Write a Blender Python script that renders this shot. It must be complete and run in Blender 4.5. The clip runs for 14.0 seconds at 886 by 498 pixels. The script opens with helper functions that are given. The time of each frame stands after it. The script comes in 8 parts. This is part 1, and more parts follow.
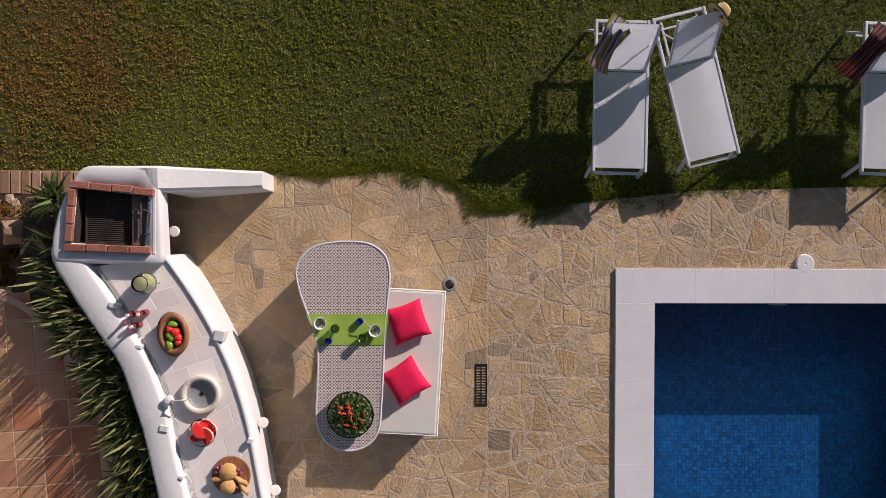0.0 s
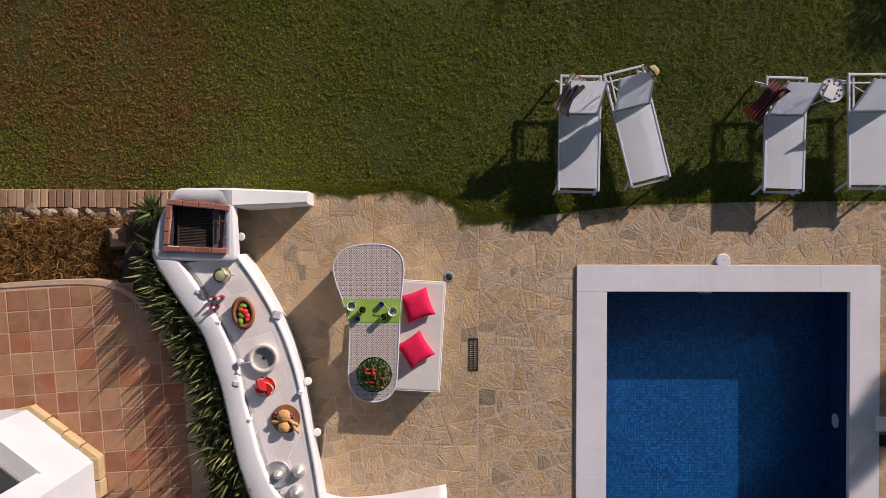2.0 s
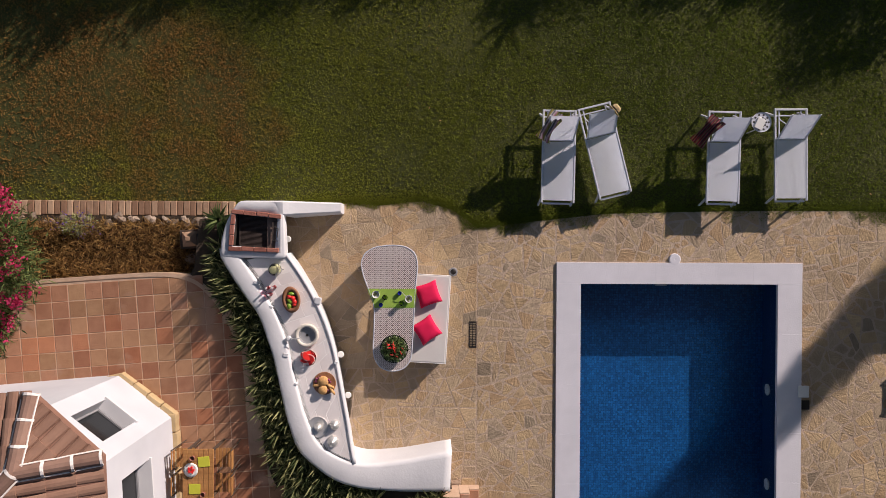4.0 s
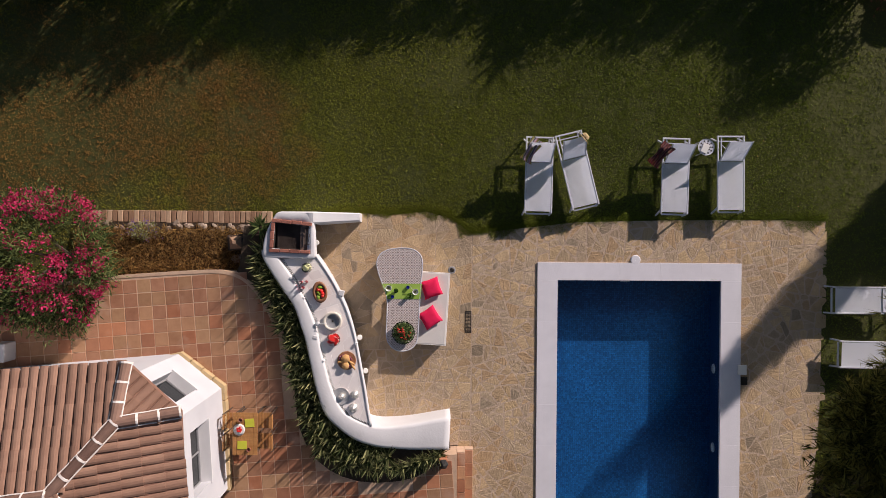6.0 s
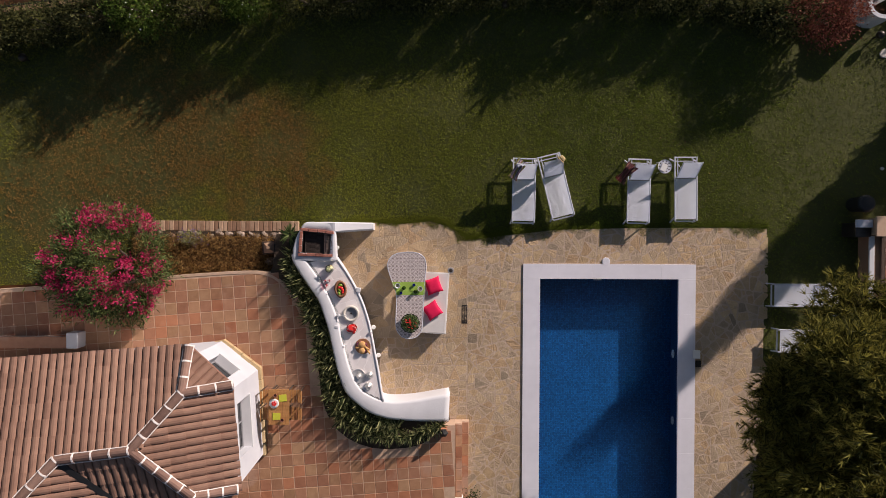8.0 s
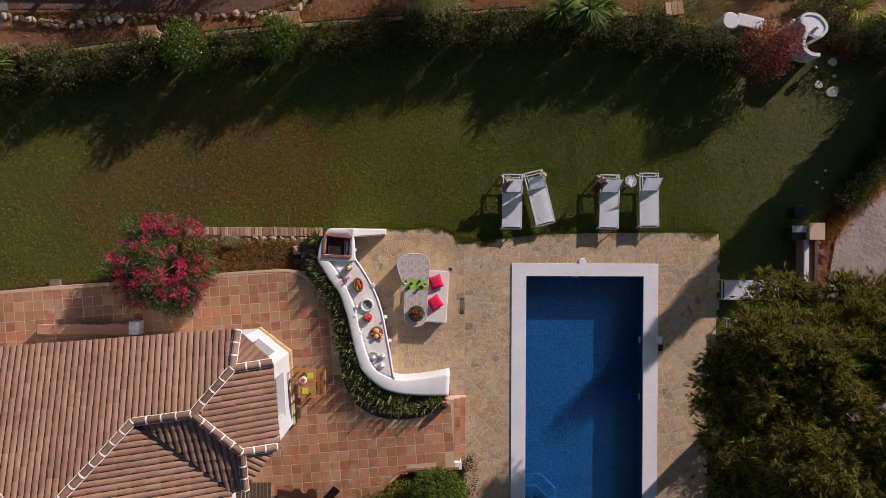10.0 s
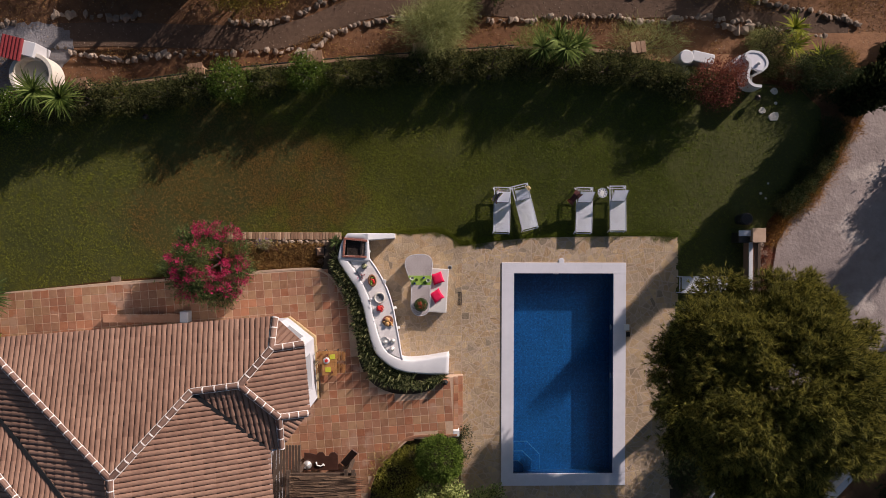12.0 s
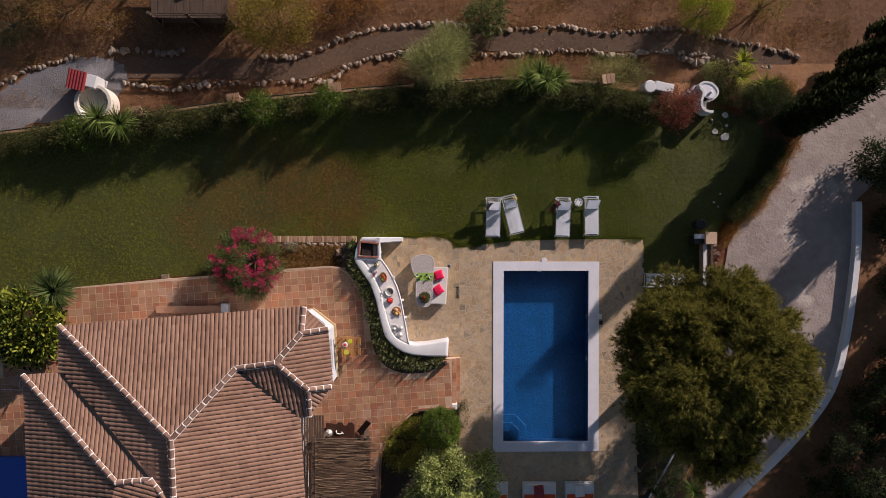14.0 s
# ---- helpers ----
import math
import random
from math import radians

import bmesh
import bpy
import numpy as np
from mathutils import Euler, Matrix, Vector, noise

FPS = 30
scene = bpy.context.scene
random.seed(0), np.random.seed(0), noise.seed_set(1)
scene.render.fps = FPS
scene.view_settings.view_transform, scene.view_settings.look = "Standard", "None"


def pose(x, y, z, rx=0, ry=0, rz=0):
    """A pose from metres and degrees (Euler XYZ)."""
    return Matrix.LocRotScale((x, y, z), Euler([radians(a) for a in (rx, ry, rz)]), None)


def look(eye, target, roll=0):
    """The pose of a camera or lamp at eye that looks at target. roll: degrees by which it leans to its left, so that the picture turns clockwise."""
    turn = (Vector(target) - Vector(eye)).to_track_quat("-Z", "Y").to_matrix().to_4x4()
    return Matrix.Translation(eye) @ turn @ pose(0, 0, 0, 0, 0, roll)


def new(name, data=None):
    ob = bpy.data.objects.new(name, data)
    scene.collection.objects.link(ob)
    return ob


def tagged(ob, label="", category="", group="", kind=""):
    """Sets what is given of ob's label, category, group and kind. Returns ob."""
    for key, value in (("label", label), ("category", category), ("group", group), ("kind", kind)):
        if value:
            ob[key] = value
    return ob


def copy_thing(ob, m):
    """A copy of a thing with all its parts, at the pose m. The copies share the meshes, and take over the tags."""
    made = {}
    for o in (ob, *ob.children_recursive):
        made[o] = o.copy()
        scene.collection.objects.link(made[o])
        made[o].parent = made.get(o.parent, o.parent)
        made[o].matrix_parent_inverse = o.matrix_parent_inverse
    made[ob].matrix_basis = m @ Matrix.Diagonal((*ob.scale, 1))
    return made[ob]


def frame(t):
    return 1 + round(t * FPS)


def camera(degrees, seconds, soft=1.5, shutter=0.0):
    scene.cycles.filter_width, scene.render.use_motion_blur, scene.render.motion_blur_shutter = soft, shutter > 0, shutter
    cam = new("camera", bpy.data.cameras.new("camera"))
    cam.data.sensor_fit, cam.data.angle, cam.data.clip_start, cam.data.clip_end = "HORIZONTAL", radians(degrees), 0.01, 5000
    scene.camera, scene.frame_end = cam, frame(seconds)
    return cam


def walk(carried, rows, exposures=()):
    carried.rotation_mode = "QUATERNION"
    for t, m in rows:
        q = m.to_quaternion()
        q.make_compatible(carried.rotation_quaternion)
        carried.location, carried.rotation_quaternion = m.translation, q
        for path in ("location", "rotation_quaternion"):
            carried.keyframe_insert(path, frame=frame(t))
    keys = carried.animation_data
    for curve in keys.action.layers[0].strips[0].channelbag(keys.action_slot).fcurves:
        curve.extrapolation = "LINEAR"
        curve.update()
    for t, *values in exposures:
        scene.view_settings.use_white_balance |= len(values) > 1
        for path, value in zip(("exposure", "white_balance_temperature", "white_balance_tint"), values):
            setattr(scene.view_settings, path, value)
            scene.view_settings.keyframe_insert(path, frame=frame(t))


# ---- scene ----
cam = camera(70.0, 14.0, soft=0.45)
PATH = [
    (0.0, pose(0.210, -0.295, 7.790, -0.431, -1.352, 0.194)),
    (0.5, pose(0.200, -0.293, 8.394, -0.424, -1.353, 0.190)),
    (1.0, pose(0.203, -0.279, 8.967, -0.421, -1.379, 0.161)),
    (1.5, pose(0.175, -0.275, 9.531, -0.421, -1.417, 0.148)),
    (2.0, pose(0.130, -0.266, 10.113, -0.425, -1.419, 0.180)),
    (2.5, pose(0.053, -0.262, 10.717, -0.430, -1.408, 0.217)),
    (3.0, pose(0.028, -0.267, 11.294, -0.431, -1.429, 0.219)),
    (5.5, pose(-0.135, -0.192, 14.495, -0.419, -1.410, 0.450)),
    (6.0, pose(-0.118, -0.182, 15.143, -0.412, -1.412, 0.432)),
    (6.5, pose(-0.131, -0.147, 15.813, -0.425, -1.426, 0.368)),
    (7.0, pose(-0.149, -0.114, 16.504, -0.430, -1.422, 0.343)),
    (7.5, pose(-0.181, -0.083, 17.211, -0.438, -1.426, 0.316)),
    (8.0, pose(-0.199, -0.049, 17.924, -0.437, -1.432, 0.312)),
    (10.5, pose(-0.312, 0.049, 22.078, -0.413, -1.384, 0.235)),
    (11.0, pose(-0.323, 0.075, 23.013, -0.417, -1.372, 0.232)),
    (11.5, pose(-0.377, 0.110, 23.974, -0.432, -1.383, 0.216)),
    (12.0, pose(-0.405, 0.126, 24.990, -0.440, -1.384, 0.183)),
    (12.5, pose(-0.426, 0.184, 26.010, -0.437, -1.395, 0.161)),
    (13.0, pose(-0.474, 0.212, 27.089, -0.436, -1.393, 0.119)),
    (13.5, pose(-0.497, 0.220, 28.200, -0.446, -1.407, 0.074)),
    (14.0, pose(-0.532, 0.218, 29.352, -0.440, -1.416, 0.081)),
]
walk(cam, PATH, exposures=[(0.0, -0.03, 6500, 14), (14.0, 0.0, 6500, 15)])

# ---- light: low morning sun and clear sky ----
SUN_EL, SUN_AZ = radians(19.5), math.atan2(0.705, 0.709)
world = bpy.data.worlds.new("world")
scene.world = world
world.use_nodes = True
sky = world.node_tree.nodes.new("ShaderNodeTexSky")
sky.sky_type, sky.sun_disc = "NISHITA", False
sky.sun_elevation, sky.sun_rotation = SUN_EL, SUN_AZ
world.node_tree.nodes["Background"].inputs["Strength"].default_value = 0.065
world.node_tree.links.new(sky.outputs[0], world.node_tree.nodes["Background"].inputs["Color"])
sun = new("sun", bpy.data.lights.new("sun", "SUN"))
sun.data.energy, sun.data.angle, sun.data.color = 5.7, radians(0.6), (1.0, 0.88, 0.80)
to_sun = Vector((math.sin(SUN_AZ) * math.cos(SUN_EL), math.cos(SUN_AZ) * math.cos(SUN_EL), math.sin(SUN_EL)))
sun.matrix_world = look(to_sun * 60, (0, 0, 0))


# ---- materials ----
def nodes_of(name):
    m = bpy.data.materials.new(name)
    m.use_nodes = True
    t = m.node_tree
    return m, t.nodes, t.links, t.nodes["Principled BSDF"]


def surface(name, dark, light, rough=0.7, grain=8.0, big=0.7, bump=0.2, fine=60.0, metal=0.0, rand="", spread=0.25, speck=None, spec=0.4, stretch=(1, 1, 1), cleft=False, brown=None, tints=()):
    """A worn surface: two base colours mixed by noise at two scales, fine relief, and a tone of its own for each piece."""
    m, n, l, p = nodes_of(name)
    geo = n.new("ShaderNodeNewGeometry")
    mp = n.new("ShaderNodeMapping")
    mp.inputs["Scale"].default_value = stretch
    l.new(geo.outputs["Position"], mp.inputs["Vector"])
    at = mp.outputs[0]

    def noise_tex(scale, detail):
        t = n.new("ShaderNodeTexNoise")
        t.inputs["Scale"].default_value, t.inputs["Detail"].default_value = scale, detail
        l.new(at, t.inputs["Vector"])
        return t.outputs["Fac"]

    def maths(op, a, b):
        t = n.new("ShaderNodeMath")
        t.operation = op
        for i, v in enumerate((a, b)):
            if isinstance(v, (int, float)):
                t.inputs[i].default_value = v
            else:
                l.new(v, t.inputs[i])
        return t.outputs[0]

    mixed = maths("ADD", maths("MULTIPLY", noise_tex(grain, 5), 0.55), maths("MULTIPLY", noise_tex(big, 3), 0.75))
    mixed = maths("SUBTRACT", mixed, 0.15)
    if rand:
        if rand == "object":
            r = n.new("ShaderNodeObjectInfo").outputs["Random"]
        else:
            r = geo.outputs["Random Per Island"]
        mixed = maths("ADD", mixed, maths("MULTIPLY", maths("SUBTRACT", r, 0.5), spread * 4))
    ramp = n.new("ShaderNodeMapRange")
    ramp.inputs["From Min"].default_value, ramp.inputs["From Max"].default_value = 0.2, 0.8
    l.new(mixed, ramp.inputs["Value"])
    mix = n.new("ShaderNodeMix")
    mix.data_type = "RGBA"
    mix.inputs["A"].default_value, mix.inputs["B"].default_value = (*dark, 1), (*light, 1)
    l.new(ramp.outputs[0], mix.inputs["Factor"])
    col = mix.outputs["Result"]
    if tints:
        pick = n.new("ShaderNodeValToRGB")
        pick.color_ramp.interpolation = "CONSTANT"
        for i, (at_, c) in enumerate(tints):
            e = pick.color_ramp.elements[i] if i < 2 else pick.color_ramp.elements.new(at_)
            e.position, e.color = at_, (*c, 1)
        l.new(maths("FRACT", maths("MULTIPLY", r, 17.3), 0.0), pick.inputs[0])
        mix5 = n.new("ShaderNodeMix")
        mix5.data_type, mix5.blend_type = "RGBA", "MULTIPLY"
        mix5.inputs["Factor"].default_value = 1.0
        l.new(col, mix5.inputs["A"])
        l.new(pick.outputs[0], mix5.inputs["B"])
        col = mix5.outputs["Result"]
    if speck:
        thr = n.new("ShaderNodeMapRange")
        thr.inputs["From Min"].default_value, thr.inputs["From Max"].default_value = speck[1], speck[1] + 0.08
        l.new(noise_tex(speck[2], 4), thr.inputs["Value"])
        mix2 = n.new("ShaderNodeMix")
        mix2.data_type = "RGBA"
        l.new(thr.outputs[0], mix2.inputs["Factor"])
        l.new(col, mix2.inputs["A"])
        mix2.inputs["B"].default_value = (*speck[0], 1)
        col = mix2.outputs["Result"]
    if brown:
        thr = n.new("ShaderNodeMapRange")
        thr.inputs["From Min"].default_value, thr.inputs["From Max"].default_value = 0.50, 0.66
        sep = n.new("ShaderNodeSeparateXYZ")
        l.new(geo.outputs["Position"], sep.inputs[0])
        patchy = maths("ADD", noise_tex(0.22, 2), maths("MULTIPLY", maths("SUBTRACT", noise_tex(2.2, 3), 0.5), 0.35))
        # the dry part lies round one place on the lawn's west half
        off_x = maths("DIVIDE", maths("ADD", sep.outputs["X"], 9.0), 4.7)
        off_y = maths("DIVIDE", maths("SUBTRACT", sep.outputs["Y"], 3.0), 2.9)
        away = maths("SQRT", maths("ADD", maths("MULTIPLY", off_x, off_x), maths("MULTIPLY", off_y, off_y)), 0.0)
        l.new(maths("ADD", patchy, maths("SUBTRACT", 0.29, maths("MULTIPLY", away, 0.27))), thr.inputs["Value"])
        mix3 = n.new("ShaderNodeMix")
        mix3.data_type = "RGBA"
        l.new(maths("MULTIPLY", thr.outputs[0], 0.88), mix3.inputs["Factor"])
        l.new(col, mix3.inputs["A"])
        mix3.inputs["B"].default_value = (*brown, 1)
        # lusher, deeper green towards the pool side
        lush = n.new("ShaderNodeMapRange")
        lush.inputs["From Min"].default_value, lush.inputs["From Max"].default_value = -1.5, 4.0
        l.new(sep.outputs["X"], lush.inputs["Value"])
        mix6 = n.new("ShaderNodeMix")
        mix6.data_type, mix6.blend_type = "RGBA", "MULTIPLY"
        l.new(lush.outputs[0], mix6.inputs["Factor"])
        l.new(mix3.outputs["Result"], mix6.inputs["A"])
        mix6.inputs["B"].default_value = (0.68, 0.80, 0.78, 1)
        col = mix6.outputs["Result"]
    ridges = None
    if cleft:
        turn = n.new("ShaderNodeCombineXYZ")
        l.new(maths("MULTIPLY", r, 6.28), turn.inputs["Z"])
        spun = n.new("ShaderNodeMapping")
        l.new(geo.outputs["Position"], spun.inputs["Vector"])
        l.new(turn.outputs[0], spun.inputs["Rotation"])
        long = n.new("ShaderNodeMapping")
        long.inputs["Scale"].default_value = (1.3, 8.0, 1.0)
        l.new(spun.outputs[0], long.inputs["Vector"])
        tx = n.new("ShaderNodeTexNoise")
        tx.inputs["Scale"].default_value, tx.inputs["Detail"].default_value, tx.inputs["Distortion"].default_value = 1.9, 6.0, 1.6
        l.new(long.outputs[0], tx.inputs["Vector"])
        steps = n.new("ShaderNodeMath")
        steps.operation = "SNAP"
        steps.inputs[1].default_value = 0.11
        l.new(tx.outputs["Fac"], steps.inputs[0])
        ridges = maths("ADD", maths("MULTIPLY", steps.outputs[0], 2.6), maths("MULTIPLY", tx.outputs["Fac"], 0.8))
        mix4 = n.new("ShaderNodeMix")
        mix4.data_type, mix4.blend_type = "RGBA", "MULTIPLY"
        mix4.inputs["Factor"].default_value = 0.19
        tone = n.new("ShaderNodeMapRange")
        tone.inputs["From Min"].default_value, tone.inputs["From Max"].default_value = 0.25, 0.65
        tone.inputs["To Min"].default_value, tone.inputs["To Max"].default_value = 0.62, 1.25
        l.new(tx.outputs["Fac"], tone.inputs["Value"])
        l.new(col, mix4.inputs["A"])
        l.new(tone.outputs[0], mix4.inputs["B"])
        col = mix4.outputs["Result"]
    l.new(col, p.inputs["Base Color"])
    p.inputs["Roughness"].default_value, p.inputs["Metallic"].default_value = rough, metal
    p.inputs["Specular IOR Level"].default_value = spec
    if bump:
        b = n.new("ShaderNodeBump")
        b.inputs["Strength"].default_value, b.inputs["Distance"].default_value = bump, 0.02
        high = maths("ADD", noise_tex(fine, 6), maths("MULTIPLY", noise_tex(grain, 4), 1.5))
        l.new(maths("ADD", high, ridges) if ridges else high, b.inputs["Height"])
        l.new(b.outputs[0], p.inputs["Normal"])
    return m


def thin(m, share):
    """Lets part of the light through a thin sheet."""
    n, l = m.node_tree.nodes, m.node_tree.links
    p, back, mix = n["Principled BSDF"], n.new("ShaderNodeBsdfTranslucent"), n.new("ShaderNodeMixShader")
    mix.inputs[0].default_value = share
    l.new(p.inputs["Base Color"].links[0].from_socket, back.inputs["Color"])
    l.new(p.outputs[0], mix.inputs[1])
    l.new(back.outputs[0], mix.inputs[2])
    l.new(mix.outputs[0], n["Material Output"].inputs["Surface"])
    return m


def leafy(name, dark, light, rough=0.6, spread=0.3, brown=None, share=0.35):
    """Leaves: each one has a tone of its own; brown: the colour of dry patches."""
    m = surface(name, dark, light, rough, 5.0, 0.35, 0.0, rand="island", spread=spread, spec=0.12, brown=brown)
    return thin(m, share)


def glassy(name, colour, ior=1.45, rough=0.02):
    m, n, l, p = nodes_of(name)
    p.inputs["Base Color"].default_value = (*colour, 1)
    p.inputs["Transmission Weight"].default_value, p.inputs["IOR"].default_value, p.inputs["Roughness"].default_value = 1.0, ior, rough
    return m


PLASTER = surface("white_lime_plaster", (0.57, 0.565, 0.58), (0.69, 0.685, 0.70), 0.8, 3.0, 0.6, 0.14, 22.0)
# the plaster white darkened, so that the sunlit house walls don't clip
HOUSE_PLASTER_DIM = surface("dimmed_white_house_plaster", (0.50, 0.51, 0.55), (0.60, 0.61, 0.65), 0.85, 2.0, 0.5, 0.1, 30.0)
COPING = surface("white_coping_stone", (0.63, 0.615, 0.655), (0.74, 0.72, 0.765), 0.7, 4.0, 0.8, 0.12, 50.0, rand="object", spread=0.02)
STONE_TINTS = ((0.0, (1.0, 0.98, 0.93)), (0.22, (1.06, 1.0, 0.86)), (0.42, (0.97, 0.97, 0.98)), (0.58, (1.12, 1.06, 0.95)), (0.74, (1.03, 0.93, 0.80)), (0.88, (0.93, 0.93, 0.94)), (0.975, (0.66, 0.68, 0.70)))
STONE = surface("sand_coloured_paving_stone", (0.325, 0.238, 0.155), (0.515, 0.392, 0.262), 0.88, 5.0, 0.6, 0.45, 24.0, rand="object", spread=0.08, speck=((0.36, 0.27, 0.19), 0.64, 2.6), cleft=True, tints=STONE_TINTS)
STONES = surface("sand_coloured_paving_stones", (0.325, 0.238, 0.155), (0.515, 0.392, 0.262), 0.88, 5.0, 0.6, 0.45, 24.0, rand="island", spread=0.08, speck=((0.36, 0.27, 0.19), 0.64, 2.6), cleft=True, tints=STONE_TINTS)
MORTAR = surface("paving_mortar", (0.40, 0.295, 0.215), (0.55, 0.42, 0.315), 0.95, 7.0, 0.7, 0.5, 45.0)
TILE_TINTS = ((0.0, (1.0, 1.0, 1.0)), (0.22, (1.03, 1.12, 1.05)), (0.40, (1.10, 0.93, 0.82)), (0.56, (0.95, 1.0, 0.98)), (0.70, (1.04, 1.20, 1.12)), (0.86, (0.88, 0.78, 0.74)))
TERRACOTTA = surface("terracotta_floor_tile", (0.260, 0.115, 0.064), (0.43, 0.220, 0.130), 0.75, 6.0, 0.5, 0.25, 50.0, rand="object", spread=0.10, speck=((0.41, 0.245, 0.165), 0.58, 1.1), tints=TILE_TINTS)
TERRACOTTAS = surface("terracotta_floor_tiles", (0.260, 0.115, 0.064), (0.43, 0.220, 0.130), 0.75, 6.0, 0.5, 0.25, 50.0, rand="island", spread=0.10, speck=((0.41, 0.245, 0.165), 0.58, 1.1), tints=TILE_TINTS)
GROUT = surface("pale_grout", (0.44, 0.295, 0.20), (0.58, 0.41, 0.295), 0.95, 9.0, 0.8, 0.3)
ROOF_TILE = surface("brown_clay_roof_tile", (0.20, 0.108, 0.074), (0.345, 0.203, 0.142), 0.8, 5.0, 0.6, 0.2, 45.0, rand="object", spread=0.07)
ROOF_TILES = surface("brown_clay_roof_tiles", (0.20, 0.108, 0.074), (0.345, 0.203, 0.142), 0.8, 5.0, 0.6, 0.2, 45.0, rand="island", spread=0.07)
RIDGE_TILE = surface("weathered_ridge_tile", (0.15, 0.085, 0.065), (0.30, 0.185, 0.14), 0.85, 6.0, 0.8, 0.2, 45.0, rand="object", spread=0.10)
ROOF_BED = surface("clay_roof_channels", (0.17, 0.085, 0.06), (0.29, 0.16, 0.115), 0.95)
RIDGE_MORTAR = surface("white_ridge_mortar", (0.72, 0.66, 0.62), (0.86, 0.80, 0.76), 0.9, 9.0)
BRICK_RED = surface("red_brick", (0.20, 0.068, 0.048), (0.35, 0.14, 0.10), 0.85, 9.0, 0.8, 0.4, 60.0, rand="object", spread=0.15)
BRICK_TAN = surface("tan_edging_brick", (0.27, 0.155, 0.095), (0.48, 0.32, 0.21), 0.9, 8.0, 0.8, 0.4, 60.0, rand="object", spread=0.25)
BRICK_SOOT = surface("sooty_brick", (0.08, 0.058, 0.048), (0.28, 0.195, 0.155), 0.9, 7.0, 1.5, 0.5)
SOOT = surface("sooty_firebrick", (0.012, 0.010, 0.009), (0.06, 0.045, 0.035), 0.95, 6.0, 0.9, 0.5)
STEEL_DARK = surface("burnt_steel", (0.03, 0.026, 0.024), (0.10, 0.085, 0.075), 0.45, 14.0, 1.0, 0.1, metal=0.8)
LEMON = surface("pale_lemonade", (0.80, 0.74, 0.32), (0.86, 0.81, 0.46), 0.2, 6.0, 1.0, 0.0)
STEEL_MATT = surface("matt_grey_steel", (0.20, 0.20, 0.21), (0.30, 0.30, 0.31), 0.55, 14.0, 1.0, 0.1)
STEEL = surface("brushed_steel", (0.60, 0.58, 0.56), (0.76, 0.74, 0.71), 0.4, 14.0, 1.0, 0.05, metal=0.6)
COUNTER_TILE = surface("grey_marbled_counter_tile", (0.74, 0.68, 0.655), (0.87, 0.81, 0.78), 0.5, 3.0, 0.9, 0.06, rand="object", spread=0.12)
COUNTER_GROUT = surface("counter_grout", (0.80, 0.77, 0.74), (0.88, 0.85, 0.82), 0.9)
SOIL = surface("dark_planting_soil", (0.030, 0.020, 0.013), (0.085, 0.058, 0.038), 0.95, 9.0, 0.8, 0.8, 40.0)
LAWN_SOIL = surface("lawn_earth", (0.040, 0.046, 0.010), (0.090, 0.090, 0.020), 0.95, 6.0, 0.35, 0.6, 60.0)
DRY_EARTH = surface("dry_garden_earth", (0.080, 0.036, 0.016), (0.270, 0.132, 0.062), 0.95, 4.0, 0.28, 0.8, 30.0, speck=((0.22, 0.17, 0.13), 0.68, 14.0))
GRAVEL = surface("grey_gravel_path", (0.09, 0.080, 0.080), (0.29, 0.275, 0.285), 0.95, 16.0, 0.5, 0.9, 40.0, speck=((0.36, 0.34, 0.33), 0.66, 30.0))
PATH_EARTH = surface("dark_trodden_path_earth", (0.072, 0.042, 0.027), (0.165, 0.102, 0.066), 0.95, 6.0, 0.35, 0.5, 40.0)
DRIVE = surface("grey_concrete_drive", (0.22, 0.175, 0.16), (0.42, 0.345, 0.315), 0.9, 2.5, 0.30, 0.9, 9.0, speck=((0.50, 0.42, 0.375), 0.60, 0.5))
WHITE_METAL = surface("white_painted_aluminium", (0.54, 0.545, 0.60), (0.63, 0.635, 0.69), 0.4, 9.0, 1.0, 0.03)
SLING = thin(surface("white_woven_sling_fabric", (0.92, 0.93, 1.0), (0.96, 0.97, 1.0), 0.8, 3.0, 0.9, 0.0, 180.0), 0.2)
_p = SLING.node_tree.nodes["Principled BSDF"]
_p.inputs["Sheen Weight"].default_value, _p.inputs["Sheen Roughness"].default_value = 1.0, 0.6
_p.inputs["Sheen Tint"].default_value = (0.78, 0.84, 1.0, 1)
CREAM = surface("cream_cushion_fabric", (0.60, 0.56, 0.53), (0.72, 0.69, 0.65), 0.9, 3.0, 0.9, 0.15, 120.0)
PIPING = surface("white_piping", (0.74, 0.72, 0.70), (0.82, 0.80, 0.78), 0.8)
PINK = surface("hot_pink_cotton", (0.66, 0.005, 0.055), (0.84, 0.010, 0.095), 0.85, 4.0, 1.2, 0.2, 140.0)
LEMON_CLOTH = surface("lemon_yellow_cloth", (0.46, 0.46, 0.035), (0.60, 0.60, 0.06), 0.9, 4.0, 1.2, 0.1)
GRILL_IRON = surface("burnt_grill_iron", (0.020, 0.014, 0.012), (0.085, 0.062, 0.052), 0.7, 14.0, 1.0, 0.1)
LIME = surface("lime_green_cloth", (0.22, 0.36, 0.045), (0.33, 0.48, 0.085), 0.9, 4.0, 1.2, 0.15, 140.0)
WOOD_TEAK = surface("oiled_teak", (0.28, 0.12, 0.036), (0.52, 0.26, 0.09), 0.55, 5.0, 1.0, 0.2, 40.0, stretch=(1, 6, 1))
WOOD_DARK = surface("weathered_dark_wood", (0.045, 0.028, 0.020), (0.12, 0.08, 0.055), 0.85, 5.0, 1.0, 0.4, 30.0, stretch=(6, 1, 1))
